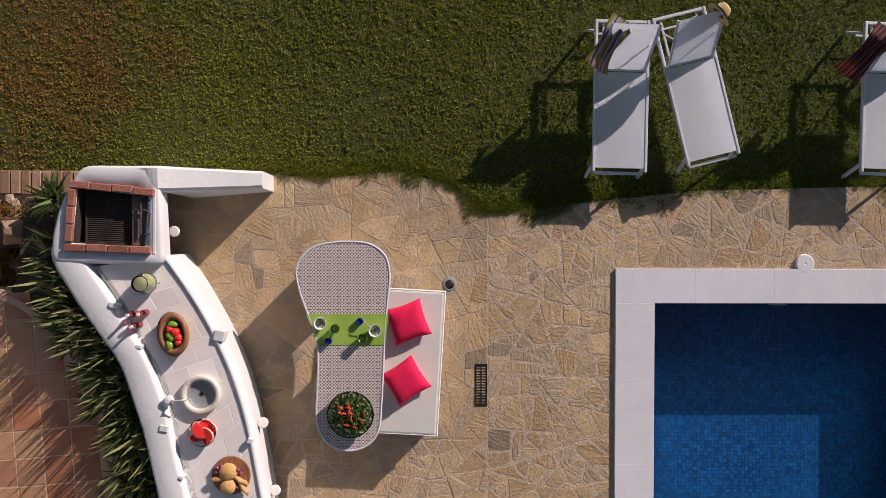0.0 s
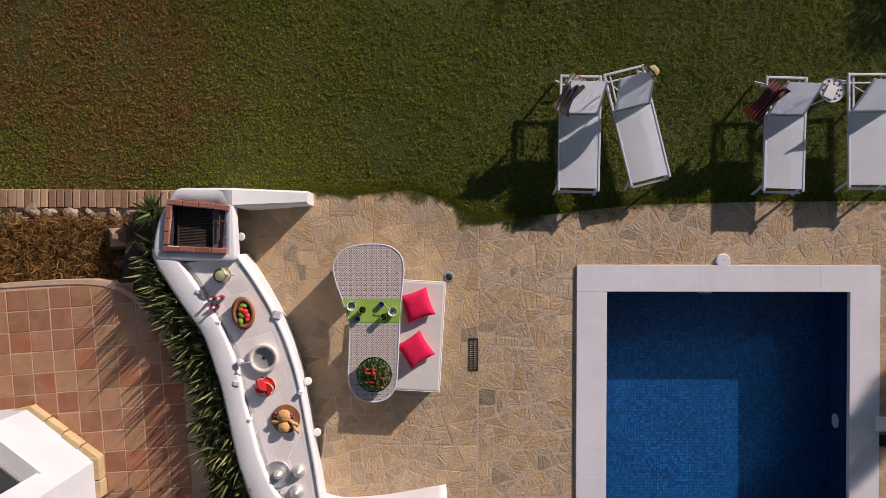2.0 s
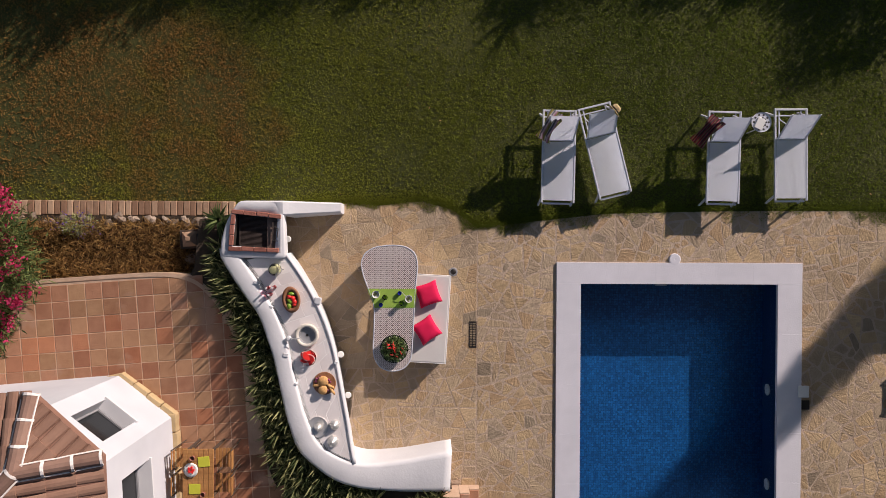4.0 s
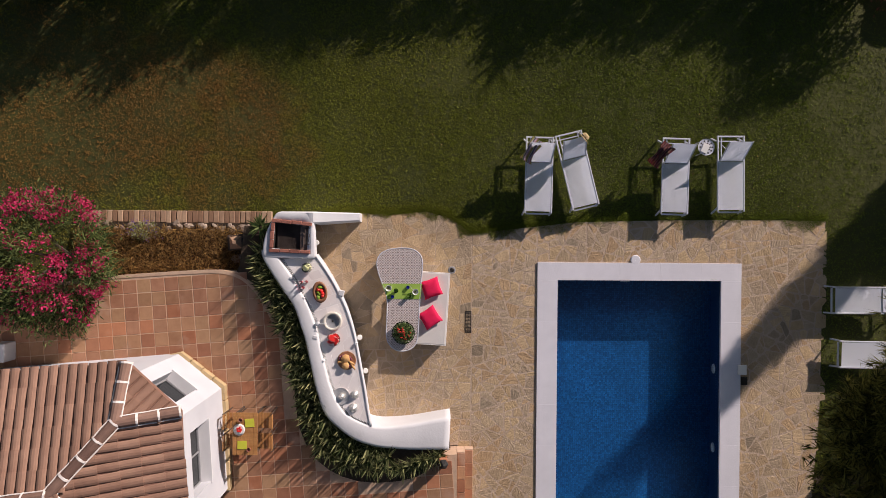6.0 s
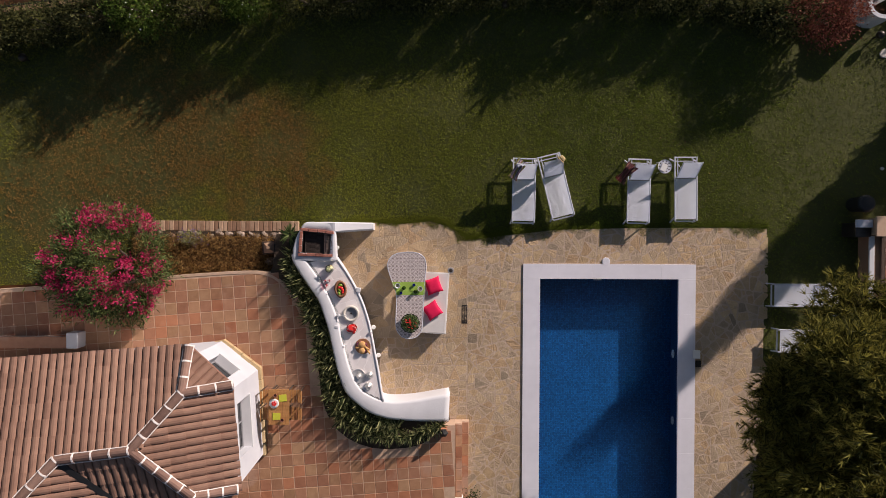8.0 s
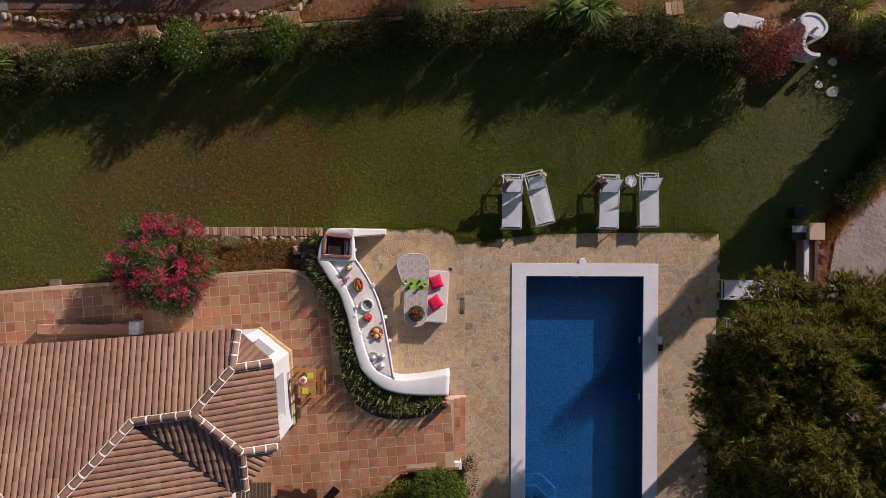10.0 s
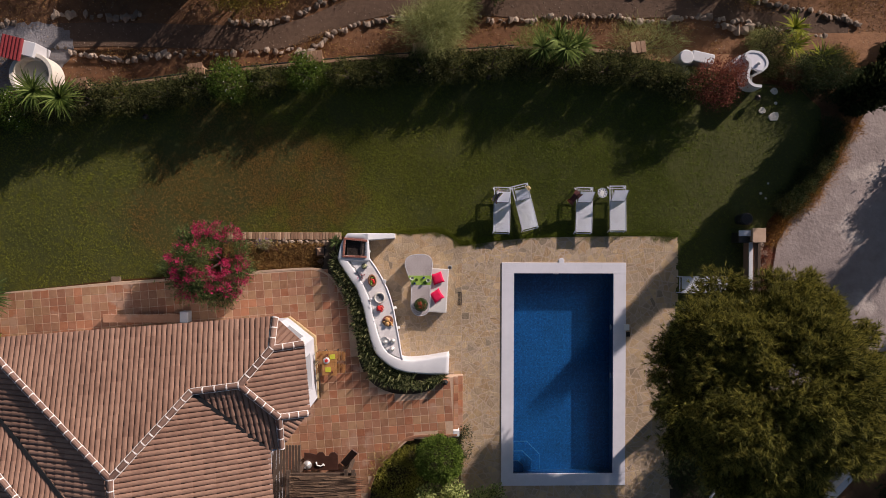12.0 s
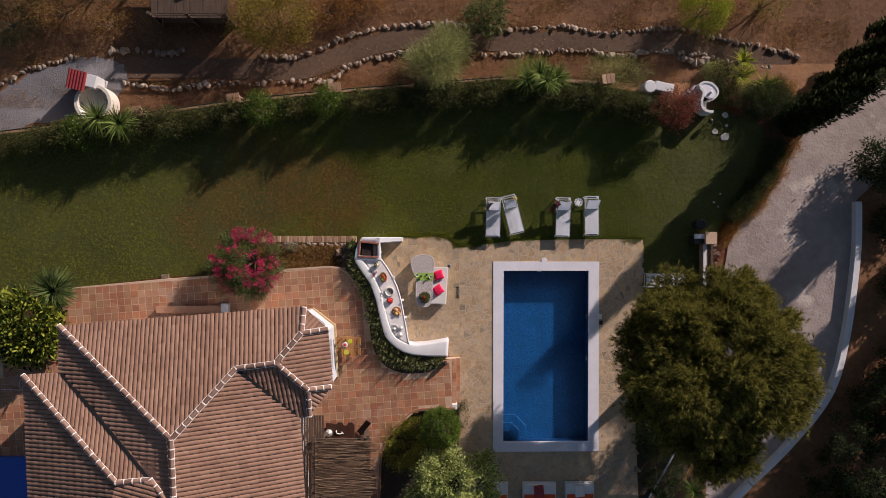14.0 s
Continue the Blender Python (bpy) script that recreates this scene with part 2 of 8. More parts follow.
WOOD_BOWL = surface("olive_wood_bowl", (0.13, 0.045, 0.02), (0.42, 0.20, 0.10), 0.5, 9.0, 1.5, 0.2, 30.0, stretch=(6, 1, 1))
REED = surface("dry_reed_thatch", (0.08, 0.048, 0.030), (0.23, 0.145, 0.09), 0.9, 9.0, 1.0, 0.4, 40.0, rand="island", spread=0.25)
MAHOGANY = surface("dark_red_brown_wood", (0.030, 0.012, 0.008), (0.080, 0.034, 0.022), 0.5, 5.0, 1.0, 0.2, 30.0)
BARK = surface("grey_brown_bark", (0.06, 0.045, 0.032), (0.18, 0.14, 0.105), 0.95, 9.0, 1.0, 0.8, 25.0)
ROCK = surface("pale_limestone_rock", (0.16, 0.118, 0.088), (0.38, 0.295, 0.225), 0.9, 6.0, 1.0, 0.6, 25.0, rand="object", spread=0.2)
ROCKS = surface("pale_limestone_rocks", (0.16, 0.118, 0.088), (0.38, 0.295, 0.225), 0.9, 6.0, 1.0, 0.6, 25.0, rand="island", spread=0.2)
OCHRE = surface("ochre_plinth_stone", (0.40, 0.28, 0.14), (0.58, 0.44, 0.25), 0.85, 6.0, 1.0, 0.5, 30.0)
DARK_PANE = surface("dark_window_glass", (0.012, 0.014, 0.016), (0.025, 0.027, 0.03), 0.15, 2.0, 1.0, 0.0, spec=0.25)
GREY_FRAME = surface("grey_window_frame", (0.20, 0.20, 0.21), (0.30, 0.30, 0.31), 0.5)
BLACK_METAL = surface("black_iron", (0.008, 0.008, 0.009), (0.025, 0.024, 0.023), 0.55)
BLUE_COVER = surface("blue_pool_cover", (0.012, 0.060, 0.32), (0.022, 0.095, 0.46), 0.5, 4.0, 0.8, 0.2)
RED_PAINT = surface("red_painted_tile", (0.22, 0.022, 0.028), (0.34, 0.055, 0.055), 0.6)
WHITE_CHINA = surface("white_glazed_china", (0.74, 0.72, 0.68), (0.82, 0.80, 0.76), 0.2, 6.0, 1.0, 0.0)
CREAM_STONE = surface("cream_carved_stone", (0.58, 0.52, 0.44), (0.72, 0.67, 0.59), 0.7, 9.0, 1.2, 0.25)
RED_FRUIT = surface("red_fruit_flesh", (0.60, 0.012, 0.012), (0.78, 0.05, 0.04), 0.3, 12.0, 2.0, 0.0)
GREEN_FRUIT = surface("green_pepper_skin", (0.10, 0.20, 0.015), (0.24, 0.36, 0.04), 0.3, 9.0, 2.0, 0.0)
BREAD = surface("golden_bread_crust", (0.46, 0.22, 0.07), (0.74, 0.45, 0.19), 0.8, 14.0, 3.0, 0.4, 60.0)
PURPLE = surface("purple_onion_skin", (0.16, 0.02, 0.07), (0.30, 0.06, 0.14), 0.35)
STRAW = surface("straw_weave", (0.42, 0.30, 0.14), (0.60, 0.46, 0.25), 0.9, 30.0, 3.0, 0.4, 90.0)
GLASS = glassy("clear_glass", (0.97, 0.99, 0.98))
GLASS_GREEN = glassy("green_glass", (0.62, 0.82, 0.25))
GLASS_RED = glassy("ruby_glass", (0.75, 0.10, 0.14))
COBALT = surface("cobalt_blue_glaze", (0.006, 0.010, 0.16), (0.012, 0.02, 0.28), 0.15, 6.0, 1.0, 0.0)
ORANGE = surface("orange_red_cushion", (0.50, 0.05, 0.012), (0.68, 0.10, 0.025), 0.9, 4.0, 1.0, 0.2)
SALAD = leafy("salad_leaves", (0.06, 0.105, 0.03), (0.22, 0.30, 0.11))
LEAF_GRASS = leafy("lawn_blades", (0.160, 0.172, 0.023), (0.318, 0.328, 0.042), 0.6, 0.06, brown=(0.350, 0.178, 0.056), share=0.45)
LEAF_STRAP = leafy("strap_leaves", (0.045, 0.062, 0.022), (0.33, 0.33, 0.15))
LEAF_PINE = leafy("pine_needles", (0.030, 0.037, 0.009), (0.29, 0.262, 0.056))
LEAF_BRIGHT = leafy("bright_shrub_leaves", (0.13, 0.18, 0.045), (0.50, 0.54, 0.20))
LEAF_BOX = leafy("clipped_shrub_leaves", (0.034, 0.066, 0.010), (0.165, 0.235, 0.040))
LEAF_HEDGE = leafy("hedge_leaves", (0.024, 0.032, 0.012), (0.140, 0.140, 0.048), spread=0.4)
LEAF_OLEANDER = leafy("oleander_leaves", (0.034, 0.060, 0.020), (0.17, 0.215, 0.07))
PETAL = leafy("pink_petals", (0.36, 0.015, 0.08), (0.66, 0.065, 0.18), 0.6, 0.25)
LEAF_COVER = leafy("ground_cover_leaves", (0.20, 0.21, 0.03), (0.42, 0.38, 0.08))
LEAF_YUCCA = leafy("yucca_leaves", (0.07, 0.11, 0.02), (0.22, 0.28, 0.07))
LEAF_CYPRESS = leafy("cypress_sprays", (0.016, 0.024, 0.010), (0.075, 0.088, 0.036))
LEAF_DRY = leafy("dry_stems", (0.15, 0.080, 0.030), (0.46, 0.28, 0.10))
LEAF_GREY = leafy("grey_green_stems", (0.16, 0.175, 0.060), (0.40, 0.41, 0.17))
LEAF_RED = leafy("reddish_leaves", (0.12, 0.035, 0.025), (0.30, 0.11, 0.07))
LEAF_DARK = leafy("dark_evergreen_leaves", (0.016, 0.026, 0.010), (0.06, 0.08, 0.03))
LEAF_MOTTLED = leafy("mottled_shrub_leaves", (0.022, 0.038, 0.008), (0.30, 0.33, 0.045), spread=0.45)
LEAF_RUST = leafy("rust_coloured_dry_grass", (0.17, 0.075, 0.018), (0.46, 0.24, 0.065))
LEAF_FRESH = leafy("fresh_yellow_green_leaves", (0.15, 0.19, 0.018), (0.42, 0.43, 0.05))
LEAF_YELLOW = leafy("yellowing_shrub_leaves", (0.09, 0.072, 0.014), (0.33, 0.26, 0.05))
FLOWER_VIOLET = leafy("violet_petals", (0.10, 0.06, 0.30), (0.22, 0.14, 0.45))


def mosaic():
    """Small dark-blue glass mosaic with thin joints."""
    m, n, l, p = nodes_of("blue_pool_mosaic")
    geo = n.new("ShaderNodeNewGeometry")
    b = n.new("ShaderNodeTexBrick")
    b.offset, b.squash = 0.0, 1.0
    b.inputs["Scale"].default_value = 1.0
    b.inputs["Brick Width"].default_value, b.inputs["Row Height"].default_value, b.inputs["Mortar Size"].default_value = 0.05, 0.05, 0.003
    b.inputs["Color1"].default_value, b.inputs["Color2"].default_value, b.inputs["Mortar"].default_value = (0.003, 0.040, 0.142, 1), (0.007, 0.092, 0.255, 1), (0.003, 0.031, 0.105, 1)
    l.new(geo.outputs["Position"], b.inputs["Vector"])
    col = b.outputs["Color"]
    for scale, lo, hi in ((30.0, 0.72, 1.28), (0.9, 0.88, 1.12)):
        t = n.new("ShaderNodeTexNoise")
        t.inputs["Scale"].default_value, t.inputs["Detail"].default_value = scale, 4.0
        l.new(geo.outputs["Position"], t.inputs["Vector"])
        tone = n.new("ShaderNodeMapRange")
        tone.inputs["From Min"].default_value, tone.inputs["From Max"].default_value = 0.3, 0.7
        tone.inputs["To Min"].default_value, tone.inputs["To Max"].default_value = lo, hi
        l.new(t.outputs["Fac"], tone.inputs["Value"])
        mix = n.new("ShaderNodeMix")
        mix.data_type, mix.blend_type = "RGBA", "MULTIPLY"
        mix.inputs["Factor"].default_value = 1.0
        l.new(col, mix.inputs["A"])
        l.new(tone.outputs[0], mix.inputs["B"])
        col = mix.outputs["Result"]
    l.new(col, p.inputs["Base Color"])
    p.inputs["Roughness"].default_value = 0.3
    return m


def lattice_top():
    """White perforated table cloth metal: rows of small dark holes in a rosette rhythm."""
    m, n, l, p = nodes_of("white_pierced_lattice")
    geo = n.new("ShaderNodeNewGeometry")
    holes = []
    for scale, at, lo, hi in (((27.0, 27.0, 1.0), (0.0, 0.0, 0.0), 0.22, 0.34), ((27.0, 27.0, 1.0), (0.5, 0.5, 0.0), 0.14, 0.25), ((9.0, 13.5, 1.0), (0.2, 0.0, 0.0), 0.07, 0.13)):
        mp = n.new("ShaderNodeMapping")
        mp.inputs["Scale"].default_value, mp.inputs["Location"].default_value = scale, at
        l.new(geo.outputs["Position"], mp.inputs["Vector"])
        v = n.new("ShaderNodeTexVoronoi")
        v.voronoi_dimensions, v.feature = "2D", "F1"
        v.inputs["Scale"].default_value, v.inputs["Randomness"].default_value = 1.0, 0.0
        l.new(mp.outputs[0], v.inputs["Vector"])
        r = n.new("ShaderNodeMapRange")
        r.inputs["From Min"].default_value, r.inputs["From Max"].default_value = lo, hi
        l.new(v.outputs["Distance"], r.inputs["Value"])
        holes.append(r.outputs[0])
    last = holes[0]
    for h in holes[1:]:
        both = n.new("ShaderNodeMath")
        both.operation = "MINIMUM"
        l.new(last, both.inputs[0])
        l.new(h, both.inputs[1])
        last = both.outputs[0]
    mix = n.new("ShaderNodeMix")
    mix.data_type = "RGBA"
    mix.inputs["A"].default_value, mix.inputs["B"].default_value = (0.13, 0.085, 0.08, 1), (0.70, 0.62, 0.59, 1)
    l.new(last, mix.inputs["Factor"])
    l.new(mix.outputs["Result"], p.inputs["Base Color"])
    p.inputs["Roughness"].default_value = 0.5
    return m


def striped(name, colours, pitch=0.035):
    """Woven stripes that run along the cloth's own y."""
    m, n, l, p = nodes_of(name)
    co = n.new("ShaderNodeTexCoord")
    sep = n.new("ShaderNodeSeparateXYZ")
    l.new(co.outputs["Object"], sep.inputs[0])
    mul = n.new("ShaderNodeMath")
    mul.operation = "MULTIPLY"
    mul.inputs[1].default_value = 1 / (pitch * len(colours))
    l.new(sep.outputs["X"], mul.inputs[0])
    fr = n.new("ShaderNodeMath")
    fr.operation = "FRACT"
    l.new(mul.outputs[0], fr.inputs[0])
    ramp = n.new("ShaderNodeValToRGB")
    ramp.color_ramp.interpolation = "CONSTANT"
    for i, c in enumerate(colours):
        e = ramp.color_ramp.elements[i] if i < 2 else ramp.color_ramp.elements.new(i / len(colours))
        e.position, e.color = i / len(colours), (*c, 1)
    l.new(fr.outputs[0], ramp.inputs[0])
    l.new(ramp.outputs[0], p.inputs["Base Color"])
    p.inputs["Roughness"].default_value = 0.95
    return m


MOSAIC = mosaic()
LATTICE = lattice_top()
STRIPES_A = striped("olive_grey_striped_cloth", [(0.34, 0.31, 0.10), (0.46, 0.42, 0.46), (0.17, 0.16, 0.18), (0.58, 0.50, 0.55), (0.50, 0.27, 0.34), (0.38, 0.36, 0.12)], 0.021)
STRIPES_B = striped("dark_red_striped_cloth", [(0.16, 0.02, 0.04), (0.30, 0.12, 0.12), (0.07, 0.05, 0.06), (0.24, 0.03, 0.05), (0.20, 0.17, 0.10)], 0.021)
WATER = glassy("pool_water", (0.80, 0.95, 1.0), 1.33, 0.0)
_n, _l = WATER.node_tree.nodes, WATER.node_tree.links
_g, _t, _b = _n.new("ShaderNodeNewGeometry"), _n.new("ShaderNodeTexNoise"), _n.new("ShaderNodeBump")
_t.inputs["Scale"].default_value, _t.inputs["Detail"].default_value = 5.0, 3.0
_b.inputs["Strength"].default_value, _b.inputs["Distance"].default_value = 0.25, 0.03
_l.new(_g.outputs["Position"], _t.inputs["Vector"])
_l.new(_t.outputs["Fac"], _b.inputs["Height"])
_l.new(_b.outputs[0], _n["Principled BSDF"].inputs["Normal"])


# ---- mesh helpers ----
rng = random.Random(7)
npr = np.random.default_rng(7)


def mesh_object(name, me, material, parent=None, label="", smooth=False):
    me.materials.append(material)
    if smooth:
        me.polygons.foreach_set("use_smooth", [True] * len(me.polygons))
    ob = new(name, me)
    if parent:
        ob.parent = parent
    if label:
        ob["label"] = label
    return ob


def part(name, bm, material, parent=None, label="", smooth=False):
    me = bpy.data.meshes.new(name)
    bmesh.ops.recalc_face_normals(bm, faces=bm.faces[:])
    bm.to_mesh(me)
    bm.free()
    return mesh_object(name, me, material, parent, label, smooth)


def raw(name, verts, faces, material, parent=None, label="", smooth=False):
    """A mesh from computed arrays of corners and faces."""
    me = bpy.data.meshes.new(name)
    me.from_pydata([tuple(map(float, v)) for v in verts], [], [tuple(map(int, f)) for f in faces])
    me.update()
    return mesh_object(name, me, material, parent, label, smooth)


def arrays(name, v, loops, size, material, parent=None, label="", smooth=False):
    """A large mesh of faces with `size` corners each, straight from numpy arrays."""
    me = bpy.data.meshes.new(name)
    n = len(loops) // size
    me.vertices.add(len(v))
    me.vertices.foreach_set("co", np.asarray(v, np.float32).ravel())
    me.loops.add(len(loops))
    me.loops.foreach_set("vertex_index", np.asarray(loops, np.int32))
    me.polygons.add(n)
    me.polygons.foreach_set("loop_start", np.arange(n, dtype=np.int32) * size)
    me.polygons.foreach_set("loop_total", np.full(n, size, np.int32))
    me.update(calc_edges=True)
    return mesh_object(name, me, material, parent, label, smooth)


def empty(name, m=None, **tags):
    ob = new(name)
    if m is not None:
        ob.matrix_world = m
    return tagged(ob, **tags)


def box(bm, x0, x1, y0, y1, z0, z1, bevel=0.0, m=None, seg=2):
    r = bmesh.ops.create_cube(bm, size=1.0, matrix=Matrix.Translation(((x0 + x1) / 2, (y0 + y1) / 2, (z0 + z1) / 2)) @ Matrix.Diagonal((abs(x1 - x0), abs(y1 - y0), abs(z1 - z0), 1)))
    vs = r["verts"]
    if m is not None:
        bmesh.ops.transform(bm, matrix=m, verts=vs)
    if bevel:
        es = {e for v in vs for e in v.link_edges}
        bmesh.ops.bevel(bm, geom=list(es), offset=bevel, segments=seg, affect="EDGES", profile=0.5)
    return bm


def prism(bm, pts, z0, z1, bevel=0.0, seg=2):
    """An upright prism over a plan outline; bevel rounds its upper rim."""
    lo = [bm.verts.new((x, y, z0)) for x, y in pts]
    hi = [bm.verts.new((x, y, z1)) for x, y in pts]
    n = len(pts)
    bm.faces.new(lo[::-1])
    bm.faces.new(hi)
    for i in range(n):
        bm.faces.new((lo[i], lo[(i + 1) % n], hi[(i + 1) % n], hi[i]))
    if bevel:
        es = [bm.edges.get((hi[i], hi[(i + 1) % n])) for i in range(n)]
        bmesh.ops.bevel(bm, geom=es, offset=bevel, segments=seg, affect="EDGES", profile=0.5)
    return bm


def lathe(bm, profile, n=24, m=None):
    """A turned shape: (radius, height) pairs round z."""
    rings = []
    for r, z in profile:
        if r < 1e-5:
            rings.append([bm.verts.new((0, 0, z))])
        else:
            rings.append([bm.verts.new((r * math.cos(2 * math.pi * i / n), r * math.sin(2 * math.pi * i / n), z)) for i in range(n)])
    for a, b in zip(rings, rings[1:]):
        for i in range(n):
            j = (i + 1) % n
            f = [a[i % len(a)], a[j % len(a)], b[j % len(b)], b[i % len(b)]]
            f = [v for k, v in enumerate(f) if v not in f[:k]]
            if len(f) > 2:
                bm.faces.new(f)
    if m is not None:
        bmesh.ops.transform(bm, matrix=m, verts=[v for r in rings for v in r])
    return bm


def tube(bm, pts, r, n=8, closed=False, taper=None):
    """A round bar along a line of points."""
    pts = [Vector(p) for p in pts]
    rings = []
    for i, p in enumerate(pts):
        a = pts[i - 1] if (i or closed) else p
        b = pts[(i + 1) % len(pts)] if (i < len(pts) - 1 or closed) else p
        q = (b - a).to_track_quat("Z", "Y")
        rr = taper[i] if taper else r
        rings.append([bm.verts.new(p + q @ Vector((rr * math.cos(2 * math.pi * k / n), rr * math.sin(2 * math.pi * k / n), 0))) for k in range(n)])
    pairs = list(zip(rings, rings[1:])) + ([(rings[-1], rings[0])] if closed else [])
    for a, b in pairs:
        for k in range(n):
            bm.faces.new((a[k], a[(k + 1) % n], b[(k + 1) % n], b[k]))
    if not closed:
        bm.faces.new(rings[0][::-1])
        bm.faces.new(rings[-1])
    return bm


def bar(bm, a, b, w, h):
    """A straight rectangular bar from a to b."""
    a, b = Vector(a), Vector(b)
    m = Matrix.Translation((a + b) / 2) @ (b - a).to_track_quat("Y", "Z").to_matrix().to_4x4()
    box(bm, -w / 2, w / 2, -(b - a).length / 2, (b - a).length / 2, -h / 2, h / 2, 0, m)
    return bm


def smooth_line(pts, n):
    """n points along a Catmull-Rom curve through pts."""
    P = [np.array(p, float) for p in pts]
    P = [2 * P[0] - P[1]] + P + [2 * P[-1] - P[-2]]
    out = []
    for i in range(n):
        u = i / (n - 1) * (len(P) - 3)
        k = min(int(u), len(P) - 4)
        t = u - k
        a, b, c, d = P[k:k + 4]
        out.append(0.5 * (2 * b + (c - a) * t + (2 * a - 5 * b + 4 * c - d) * t * t + (3 * b - a - 3 * c + d) * t ** 3))
    return out


def inside(poly, x, y):
    hit = np.zeros(np.shape(x), bool)
    for (x0, y0), (x1, y1) in zip(poly, list(poly[1:]) + [poly[0]]):
        if y0 == y1:
            continue
        hit ^= ((y0 > y) != (y1 > y)) & (x < (x1 - x0) * (y - y0) / (y1 - y0) + x0)
    return hit


def clip(poly, a, b, c):
    """The part of a convex outline where a*x + b*y <= c."""
    out = []
    for (x0, y0), (x1, y1) in zip(poly, poly[1:] + poly[:1]):
        d0, d1 = a * x0 + b * y0 - c, a * x1 + b * y1 - c
        if d0 <= 0:
            out.append((x0, y0))
        if (d0 < 0 < d1) or (d1 < 0 < d0):
            t = d0 / (d0 - d1)
            out.append((x0 + t * (x1 - x0), y0 + t * (y1 - y0)))
    return out


def scatter(tv, tf, pos, rot, scale):
    """Copies of a small template (corners tv, faces tf of equal size) at positions, turns and scales, as arrays."""
    tv, tf = np.asarray(tv, float), np.asarray(tf)
    s = np.asarray(scale, float)
    s = s[:, None, None] if s.ndim == 1 else s[:, None, :]
    v = np.einsum("nij,nkj->nki", rot, tv[None] * s) + pos[:, None, :]
    loops = (tf.ravel()[None] + (np.arange(len(pos)) * len(tv))[:, None]).ravel()
    return v.reshape(-1, 3), loops


def frames_to(d, spin):
    """Turns that bring +y to the directions d, spun about them."""
    d = d / np.linalg.norm(d, axis=1, keepdims=True)
    up = np.where(np.abs(d[:, 2:3]) > 0.95, [[1.0, 0, 0]], [[0, 0, 1.0]])
    x = np.cross(d, up)
    x /= np.linalg.norm(x, axis=1, keepdims=True)
    z = np.cross(x, d)
    c, s = np.cos(spin)[:, None], np.sin(spin)[:, None]
    return np.stack([c * x + s * z, d, c * z - s * x], -1)


LEAF_V = [(0, 0, 0), (-0.5, 0.45, 0.08), (0, 1, 0), (0.5, 0.45, 0.08)]
LEAF_F = [(0, 1, 2), (0, 2, 3)]


# ---- ground, lawn, drive ----
COP = (2.53, 7.48, -9.45, -0.59)      # coping, outer edge
POOL = (3.0, 7.0, -9.0, -1.0)         # water


def ground_height(x, y):
    bank = -0.06 if y < 7.0 + 0.04 * min(x, 6) - (0.10 * max(0, -2 - x)) else -0.95
    f = min(1.0, max(0.0, (x - 11.0) / 2.5))
    g = min(1.0, max(0.0, (y - 7.0) / 1.9))
    return bank * (1 - f) + f * (-0.30 - 0.65 * g * g * (3 - 2 * g))


def build_ground():
    xs = sorted([-600, -200, -80, -40] + [-28 + 1.0 * i for i in range(60)] + [40, 80, 200, 600, POOL[0] - 0.2, POOL[1] + 0.2])
    ys = sorted([-600, -200, -80, -40] + [-24 + 1.0 * i for i in range(56)] + [45, 80, 200, 600, POOL[2] - 0.2, POOL[3] + 0.2])
    vs = [(x, y, ground_height(x, y)) for y in ys for x in xs]
    n = len(xs)
    fs = []
    for j in range(len(ys) - 1):
        for i in range(n - 1):
            cx, cy = (xs[i] + xs[i + 1]) / 2, (ys[j] + ys[j + 1]) / 2
            if POOL[0] - 0.2 < cx < POOL[1] + 0.2 and POOL[2] - 0.2 < cy < POOL[3] + 0.2:
                continue
            fs.append((j * n + i, j * n + i + 1, (j + 1) * n + i + 1, (j + 1) * n + i))
    tagged(raw("ground", vs, fs, DRY_EARTH), "bare dry brown garden earth with small stones", "ground", kind="structure")


build_ground()

RAIL = [(-27.0, 4.25), (-19.8, 5.27), (-13.9, 6.07), (-9.31, 6.74), (-4.83, 7.24), (-0.96, 7.58), (2.93, 7.9), (7.7, 7.75), (11.2, 7.2)]
DECK_N = [(-2.6, 0.48), (-1.77, 0.55), (-1.04, 0.51), (-0.14, 0.60), (0.47, 0.42), (0.95, 0.08), (1.5, 0.15), (2.09, 0.22), (3.5, 0.38), (5.57, 0.44), (8.36, 0.47), (9.55, 0.45)]
LAWN = [(x, y - 0.15) for x, y in RAIL] + [(12.6, 6.6), (14.3, 6.5), (15.3, 5.6), (15.4, 4.6), (14.8, 3.2), (14.0, 1.9), (13.2, 1.1), (12.9, 0.2), (12.9, -5.6), (9.3, -5.6), (9.45, 0.40)] + DECK_N[-2::-1] + [(-3.8, 0.42), (-8.3, 0.40), (-8.4, -1.05), (-12.5, -1.30), (-16.4, -1.75), (-27.0, -2.6)]
tagged(part("lawn", prism(bmesh.new(), LAWN, -0.12, -0.02), LAWN_SOIL), "dark green mown lawn with brown dry patches", "lawn", kind="structure")


def blades(x, y, wide, long, lean, z=-0.02, drift=(0.0, 0.0)):
    m = len(x)
    d = np.stack([npr.normal(drift[0], lean, m), npr.normal(drift[1], lean, m), np.full(m, 1.0)], -1)
    s = np.stack([npr.uniform(0.7, 1.3, m) * wide, npr.uniform(0.6, 1.4, m) * long, np.ones(m) * 0.03], -1)
    return scatter(LEAF_V, LEAF_F, np.stack([x, y, np.zeros(m) + z], -1), frames_to(d, npr.normal(0, 0.7, m)), s)


